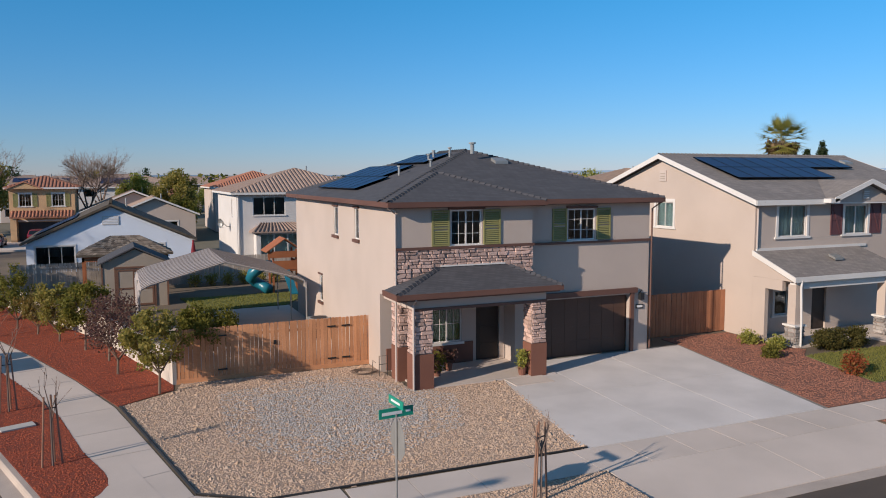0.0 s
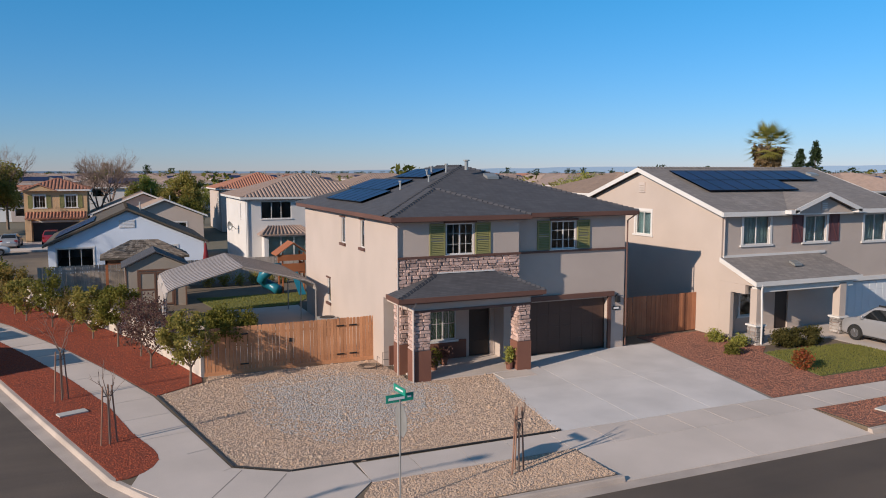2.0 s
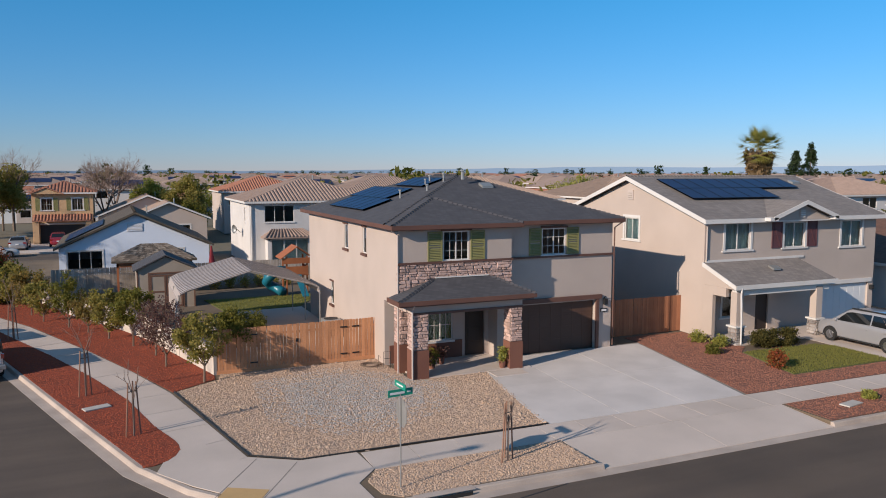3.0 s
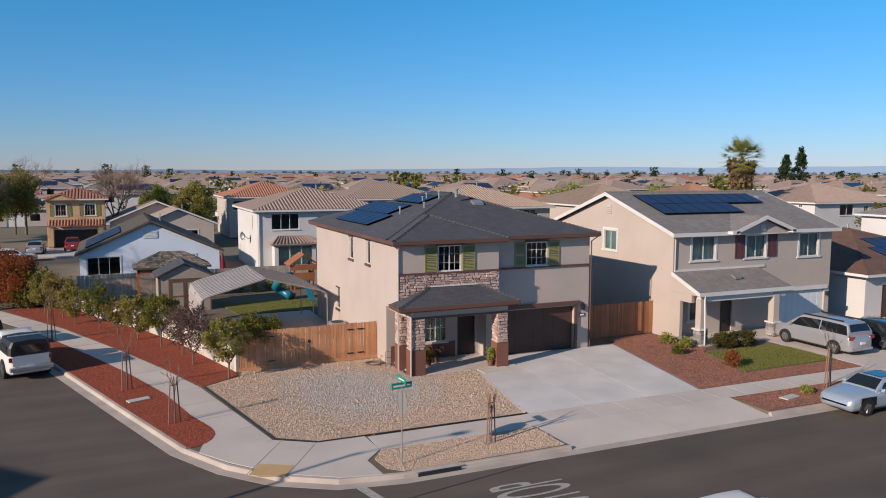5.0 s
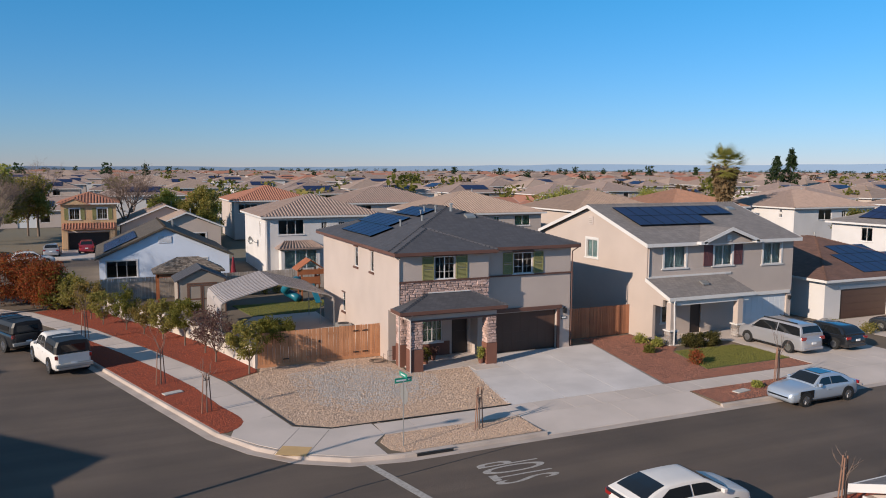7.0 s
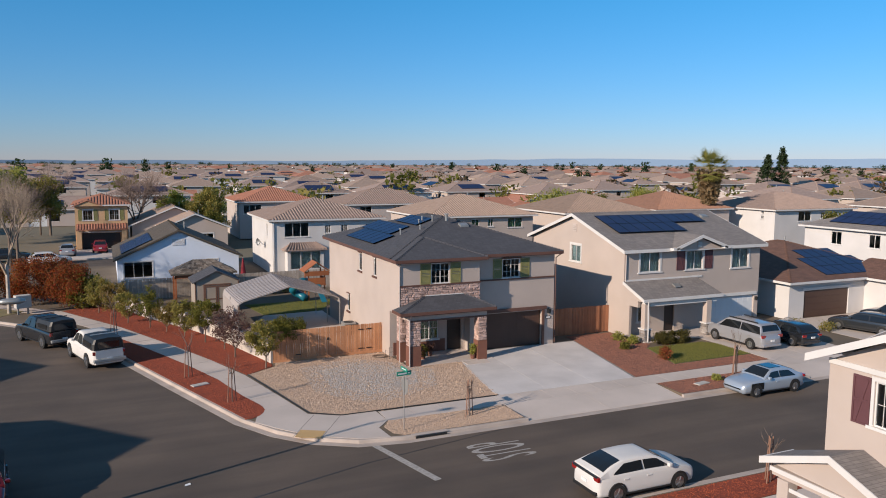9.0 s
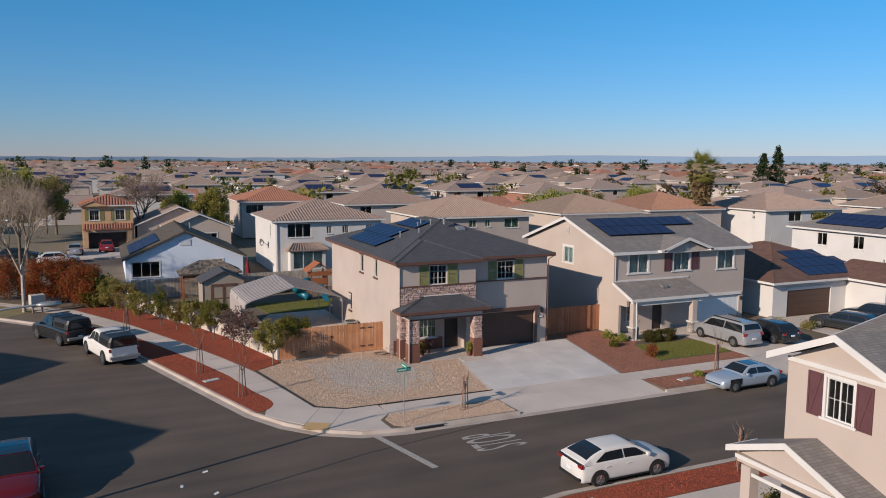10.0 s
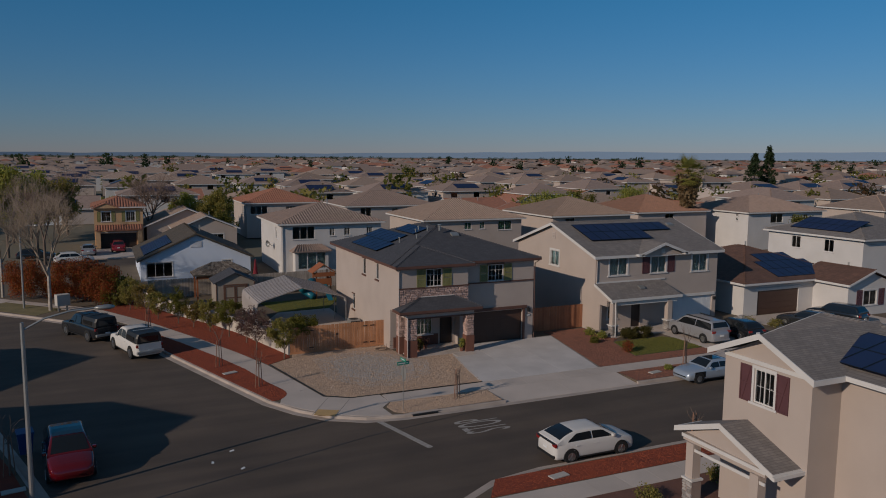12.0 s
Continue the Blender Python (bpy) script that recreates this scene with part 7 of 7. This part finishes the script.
part("body", Geo().loft([[(-0.25, -0.3, 0.05), (0.25, -0.3, 0.05), (0.25, 0.3, 0.05), (-0.25, 0.3, 0.05)], [(-0.33, -0.4, 1.0), (0.33, -0.4, 1.0), (0.33, 0.4, 1.0), (-0.33, 0.4, 1.0)]]), PLASTIC_BLUE, bb)
part("lid", Geo().box(-0.36, 0.36, -0.43, 0.43, 1.0, 1.08), PLASTIC_BLUE, bb)
for x, y, yaw in ((-11.55, 0.0, 20), (13.6, -10.3, 10), (-0.9, -21.5, 8), (-22.3, -14.0, 10)):
    single("meter_lid", Geo().box(-0.45, 0.45, -0.2, 0.2, 0.0, 0.05), PALE_STONE, "pale concrete utility box lid in the mulch", "utility lid", loc=(x, y, 0.02), yaw=yaw, bevel=0.01)

# ---- street trees: young bare trees between stakes ----
def young_tree(loc, h, seed, stakes=True, label="young bare tree tied between wooden stakes"):
    t = bare_tree("young_tree", loc, h, label, seed, TWIG, TWIG, 0.03, 3, 2, 0.35, limb=0.22, start=0.55)
    if stakes:
        for dx, dy in ((-0.18, -0.05), (0.16, 0.08), (0.02, 0.2)):
            part("stake", Geo().tube((dx * 1.3, dy * 1.3, -0.05), (dx * 0.7, dy * 0.7, 1.75), 0.024, n=7), STAKE, t)
        part("tie", Geo().tube((-0.13, -0.04, 1.45), (0.12, 0.06, 1.45), 0.015, n=5), BLACK, t)
    return t


young_tree((-0.45, -10.2, 0.02), 2.5, 71)
young_tree((-10.4, -3.6, 0.02), 2.7, 72)
young_tree((-11.95, 1.8, 0.02), 3.2, 73)
young_tree((-15.6, 13.9, 0.02), 3.4, 74)
young_tree((16.5, -9.8, 0.02), 3.0, 75)
young_tree((6.7, -21.4, 0.02), 2.2, 76)
young_tree((-22.6, -12.2, 0.02), 3.2, 77)
# shrubs and small trees on the mulch by the wall
leafy_tree("street_tree", (-7.65, 2.05, 0.02), 2.9, 1.0, LEAF_OLIVE, "small leafy evergreen tree leaning on stakes", 81, 4600, 0.06, 0.05, 0.26, spread=0.12, clumps=40)
leafy_tree("street_tree", (-6.0, 3.9, 0.0), 2.6, 1.1, LEAF_GREEN, "dark green tree behind the cedar fence", 82, 8000, 0.055, 0.05, 0.35)
leafy_tree("plum_tree", (-8.9, 5.3, 0.02), 2.9, 1.15, LEAF_PLUM, "purple-leaved plum tree thin of leaf", 83, 2300, 0.05, 0.05, 0.2, spread=0.13)
leafy_tree("plum_tree", (-9.2, 7.6, 0.02), 2.8, 1.0, LEAF_PLUM, "purple-brown young tree thin of leaf", 84, 1900, 0.05, 0.05, 0.2, spread=0.13)
leafy_tree("street_tree", (-10.1, 10.0, 0.02), 3.0, 0.95, LEAF_GREEN, "slim green tree beside the wall", 85, 3600, 0.06, 0.05, 0.3, spread=0.12, clumps=34)
for i, (x, y, h, r, m_, l) in enumerate(((-11.2, 12.3, 2.3, 0.95, LEAF_OLIVE, "bushy olive-green tree along the wall"), (-12.2, 14.4, 1.9, 0.8, LEAF_SPARSE, "thin yellow-brown shrub tree along the wall"), (-13.2, 16.2, 2.6, 0.9, LEAF_GREEN, "slender green tree along the wall"), (-14.6, 18.6, 2.2, 0.9, LEAF_OLIVE, "bushy olive-green tree along the wall"), (-15.4, 21.0, 2.7, 1.0, LEAF_SPARSE, "thin yellow-brown shrub tree along the wall"), (-16.6, 23.4, 2.6, 1.0, LEAF_OLIVE, "bushy olive-green tree along the wall"))):
    leafy_tree("street_tree", (x, y, 0.02), h + 0.35, r, m_, l, 90 + i, 3300, 0.062, 0.045, 0.16, spread=0.12, clumps=32)
for i, (x, y, rx) in enumerate(((-18.8, 26.8, 2.2), (-21.6, 29.6, 2.6), (-25.0, 32.6, 2.6), (-19.8, 30.5, 2.3))):
    shrub((x, y, 0), 3.9, rx, LEAF_RED, "tall red-leaved hedge shrub", 100 + i, 13000, 0.065, "hedge", name="hedge_shrub")
shrub((-17.6, 26.2, 0), 2.8, 1.6, LEAF_GREEN, "tall dark green hedge shrub", 106, 2600, 0.12, "hedge", name="hedge_shrub")
for i, (x, y, h, r, m_, l) in enumerate(((15.7, 0.0, 0.55, 0.42, LEAF_YELLOW, "yellow-green grassy clump in faded mulch"), (16.0, -1.2, 0.5, 0.42, LEAF_YELLOW, "yellow-green grassy clump in faded mulch"), (14.6, -2.3, 0.45, 0.4, LEAF_GREEN, "round dark green shrub in faded mulch"), (15.2, -5.4, 0.85, 0.45, LEAF_RED, "small red-leaved shrub beside the lawn"), (14.9, -10.0, 0.25, 0.3, LEAF_YELLOW, "low green clump in the mulch strip"), (30.2, -2.0, 0.7, 0.6, LEAF_OLIVE, "rounded grey-green shrub beside a driveway"), (31.6, -3.4, 0.6, 0.7, LEAF_OLIVE, "rounded grey-green shrub beside a driveway"), (5.2, -24.6, 0.7, 0.6, LEAF_OLIVE, "straggly shrub by the near house"), (1.0, -25.0, 0.6, 0.7, LEAF_OLIVE, "straggly shrub by the near house"))):
    shrub((x, y, 0.02), h, r, m_, l, 120 + i, 900, 0.05)
shrub((18.5, -2.15, 0.02), 0.85, 2.1, LEAF_HEDGE, "clipped dark green hedge before the porch", 140, 9000, 0.045, "hedge", name="hedge", ry=0.55)
for i, x in enumerate(np.arange(-4.2, 1.5, 1.05)):
    shrub((x, 27.3 + 0.2 * (i % 2), 0), 0.9, 0.45, LEAF_OLIVE, "dry tan shrub along the back fence", 150 + i, 500, 0.06)
for i, (x, y, h, m_) in enumerate(((0.95, -0.2, 0.9, LEAF_PLUM), (1.5, 0.3, 0.7, LEAF_GREEN), (4.35, -0.75, 0.75, LEAF_YELLOW), (2.2, 0.9, 0.6, LEAF_PLUM))):
    pt = thing("potted_plant", (x, y, 0.06), 0, "leafy potted plant on the porch", "potted plant")
    part("pot", Geo().tube((0, 0, 0), (0, 0, 0.3), 0.12, 0.17, 12), BASE_BROWN, pt)
    r_ = np.random.default_rng(170 + i)
    part("foliage", leaves(r_, clump_centres(r_, 14, 0.28, 0.28, h * 0.4, 0.3 + h * 0.4), 0.09, 420, 0.05), m_, pt)
# larger trees
bare_tree("birch_tree", (-23.0, 25.9, 0), 11.5, "pale-barked bare street tree", 201, TWIG_PALE, BARK_PALE, 0.16, 6, 4, 0.32, limb=0.26)
bare_tree("birch_tree", (-27.5, 34.5, 0), 11.0, "pale-barked bare street tree", 202, TWIG_PALE, BARK_PALE, 0.14, 6, 4, 0.34, limb=0.26)
bare_tree("bare_tree", (-10.5, 92.0, 0), 12.5, "broad bare tree with rust-brown twigs", 203, TWIG, BARK, 0.2, 6, 3, 0.42, limb=0.27)
bare_tree("bare_tree", (-26.0, 58.0, 0), 11.0, "tall bare tree with tan twigs", 220, TWIG_PALE, BARK, 0.2, 6, 3, 0.4, limb=0.27)
bare_tree("bare_tree", (-30.0, 66.0, 0), 12.0, "tall bare tree with tan twigs", 221, TWIG_PALE, BARK, 0.2, 6, 3, 0.4, limb=0.27)
bare_tree("bare_tree", (-24.0, 96.0, 0), 12.0, "broad bare tree with rust-brown twigs", 204, TWIG, BARK, 0.2, 6, 3, 0.42, limb=0.27)
leafy_tree("broad_tree", (-31.0, 84, 0), 11.5, 4.8, LEAF_YELLOW, "spring-green broad tree thin of leaf", 205, 15000, 0.2, 0.18, 0.3)
leafy_tree("broad_tree", (-29, 90, 0), 10.0, 4.6, LEAF_OLIVE, "olive broad tree thin of leaf", 206, 13000, 0.2, 0.18, 0.3)
leafy_tree("broad_tree", (2.0, 98, 0), 5.5, 3.0, LEAF_YELLOW, "yellow-green tree behind the roofs", 207, 5000, 0.12, 0.16, 0.3)
leafy_tree("broad_tree", (-25.5, 97, 0), 10.0, 4.4, LEAF_OLIVE, "olive broad tree thin of leaf", 230, 11000, 0.18, 0.16, 0.3)
leafy_tree("broad_tree", (-6.2, 82, 0), 7.4, 2.6, LEAF_YELLOW, "spring-green tree between the roofs", 231, 9000, 0.15, 0.14, 0.3)
leafy_tree("broad_tree", (-1.8, 78, 0), 7.8, 2.6, LEAF_OLIVE, "olive-green tree between the roofs", 232, 9000, 0.15, 0.14, 0.3)
bare_tree("bare_tree", (-11.8, 78.0, 0), 10.5, "broad bare tree with rust-brown twigs", 233, TWIG, BARK, 0.22, 6, 4, 0.45, limb=0.28)
bare_tree("bare_tree", (-25.2, 57.5, 0), 10.2, "bare brown tree beside the ochre house", 234, TWIG, BARK, 0.18, 6, 4, 0.4, limb=0.27)
leafy_tree("broad_tree", (-1.5, 71, 0), 4.8, 2.0, LEAF_GREEN, "dark green tree between the houses", 208, 4500, 0.12, 0.14, 0.25)
for i, (x, y, h, r, m_) in enumerate(((50, 62, 8.0, 4.2, LEAF_YELLOW), (56, 66, 7.6, 4.0, LEAF_YELLOW), (70, 26.5, 5.6, 3.0, LEAF_GREEN), (76, 90, 7, 3.5, LEAF_GREEN), (98, 100, 7, 4, LEAF_YELLOW))):
    leafy_tree("broad_tree", (x, y, 0), h, r, m_, "leafy green tree between the rooftops", 210 + i, 6500, 0.13, 0.16, 0.3)


def conifer(loc, h, r, seed):
    t = thing("conifer", loc, 0, "tall dark conifer above the rooftops", "tree")
    rg = np.random.default_rng(seed)
    part("trunk", Geo().tube((0, 0, 0), (0, 0, h * 0.97), 0.3, 0.04, 8), BARK, t)
    cs = []
    for _ in range(150):
        z = rg.uniform(0.12, 1.0)
        rr = r * (1 - z) ** 0.8 * rg.uniform(0.3, 1.1)
        a = rg.uniform(0, 6.28)
        cs.append((math.cos(a) * rr, math.sin(a) * rr, z * h))
    part("crown", leaves(rg, np.array(cs), 0.35, 3600, 0.3), LEAF_DARK, t)


conifer((195.5, 150, 0), 17.8, 4.6, 231)
conifer((189.0, 150, 0), 15.0, 5.4, 232)
pm = thing("palm_tree", (63.5, 43.0, 0), 0, "tall fan palm with a skirt of dead fronds", "palm tree")
part("trunk", Geo().tube((0, 0, 0), (0, 0, 11.2), 0.38, 0.3, 12), BARK, pm)
rg = np.random.default_rng(240)
part("skirt", leaves(rg, np.stack([np.cos(np.linspace(0, 60, 90)) * np.linspace(0.7, 1.5, 90), np.sin(np.linspace(0, 60, 90)) * np.linspace(0.7, 1.5, 90), np.linspace(6.4, 10.9, 90)], 1), 0.22, 1800, 0.3), PALM_DEAD, pm)
for k in range(44):
    a, e = rg.uniform(0, 6.28), rg.uniform(-0.65, 1.35)
    d = Vector((math.cos(a) * math.cos(e), math.sin(a) * math.cos(e), math.sin(e)))
    o = Vector((0, 0, 11.2))
    tip = o + d * 1.95
    g = Geo().tube(o, tip, 0.03, 0.02, 4)
    side = d.cross(Vector((0, 0, 1))).normalized()
    upv = side.cross(d)
    for j in range(13):
        b_ = -1.25 + 2.5 * j / 12
        q = tip + (d * math.cos(b_) + side * math.sin(b_)) * 1.6 - Vector((0, 0, 0.3 * abs(b_)))
        w_ = (side * math.cos(b_) - d * math.sin(b_)) * 0.085
        g.poly([tip - w_, q, tip + w_])
    part("frond", g, PALM_GREEN, pm)

# ---- single stones on posts and walls ----
stone_meshes = []
for i in range(6):
    rg = np.random.default_rng(300 + i)
    j = lambda: rg.uniform(-0.2, 0.2)
    base = [(-0.5 + j(), 0, -0.5 + j()), (0.5 + j(), 0, -0.5 + j()), (0.5 + j(), 0, 0.5 + j()), (-0.5 + j(), 0, 0.5 + j())]
    top = [(x * 0.86, 1, z * 0.8) for x, _, z in base]
    stone_meshes.append(tuple(Geo().loft([base, top]).mesh("stone", m_) for m_ in (STONE, STONE_GREY)))
rg = np.random.default_rng(310)
for owner, side, at, u0, u1, z0, z1 in stone_faces:
    grey = owner.name.startswith("post_base")
    fm = face_of(side, at)
    z = z0
    while z < z1 - 0.03:
        h = min(rg.uniform(0.06, 0.19), z1 - z)
        u = u0
        while u < u1 - 0.02:
            w = min(rg.uniform(0.1, 0.42), u1 - u)
            if u1 - u - w < 0.1:
                w = u1 - u
            me = stone_meshes[int(rg.integers(0, 6))][1 if grey else 0]
            piece("stone", me, owner, fm @ Matrix.LocRotScale(Vector((u + w / 2, -0.004, z + h / 2)), None, Vector((w - 0.016, rg.uniform(0.03, 0.065), h - 0.014))))
            u += w
        z += h

for x, y, yaw in ((-13.4, -12.66, 20), (-14.4, -13.76, 80), (-13.25, -14.92, 40)):
    single("paper_scrap", Geo().solid([(-0.12, -0.05, 0.004), (0.1, -0.06, 0.004), (0.13, 0.05, 0.03), (-0.09, 0.06, 0.012)], (0, 0, 0.006)), SIGN_WHITE, "scrap of white paper lying on asphalt", "litter", loc=(x, y, -0.15), yaw=yaw)

# boulder by the next driveway, satellite dish on the white house, flag by the far door
rg = np.random.default_rng(400)
rock = Geo().loft([[(math.cos(a) * r_ * rg.uniform(0.85, 1.15), math.sin(a) * r_ * 0.7 * rg.uniform(0.85, 1.15), z_) for a in np.linspace(0, 6.2832, 9, endpoint=False)] for r_, z_ in ((0.5, 0.0), (0.55, 0.25), (0.42, 0.5), (0.2, 0.62))])
single("boulder", rock, STONE_GREY, "rough tan boulder beside the driveway", "boulder", loc=(30.4, -1.0, 0.0), smooth=False)
dish = thing("satellite_dish", (-0.35, 42.8, 3.2), 200, "grey satellite dish on a wall bracket", "satellite dish")
part("reflector", Geo().loft([[(0.08 * k * k, math.cos(a) * 0.19 * k, math.sin(a) * 0.21 * k) for a in np.linspace(0, 6.2832, 14, endpoint=False)] for k in (0.05, 0.8, 1.5, 2.0)], caps=False), METAL, dish)
part("arm", Geo().path([(0.0, 0, -0.4), (0.35, 0, -0.3), (0.6, 0, 0.0)], 0.02, 6).path([(0, 0, 0), (-0.3, 0, -0.3), (-0.55, 0, -0.3)], 0.03, 6), METAL, dish)
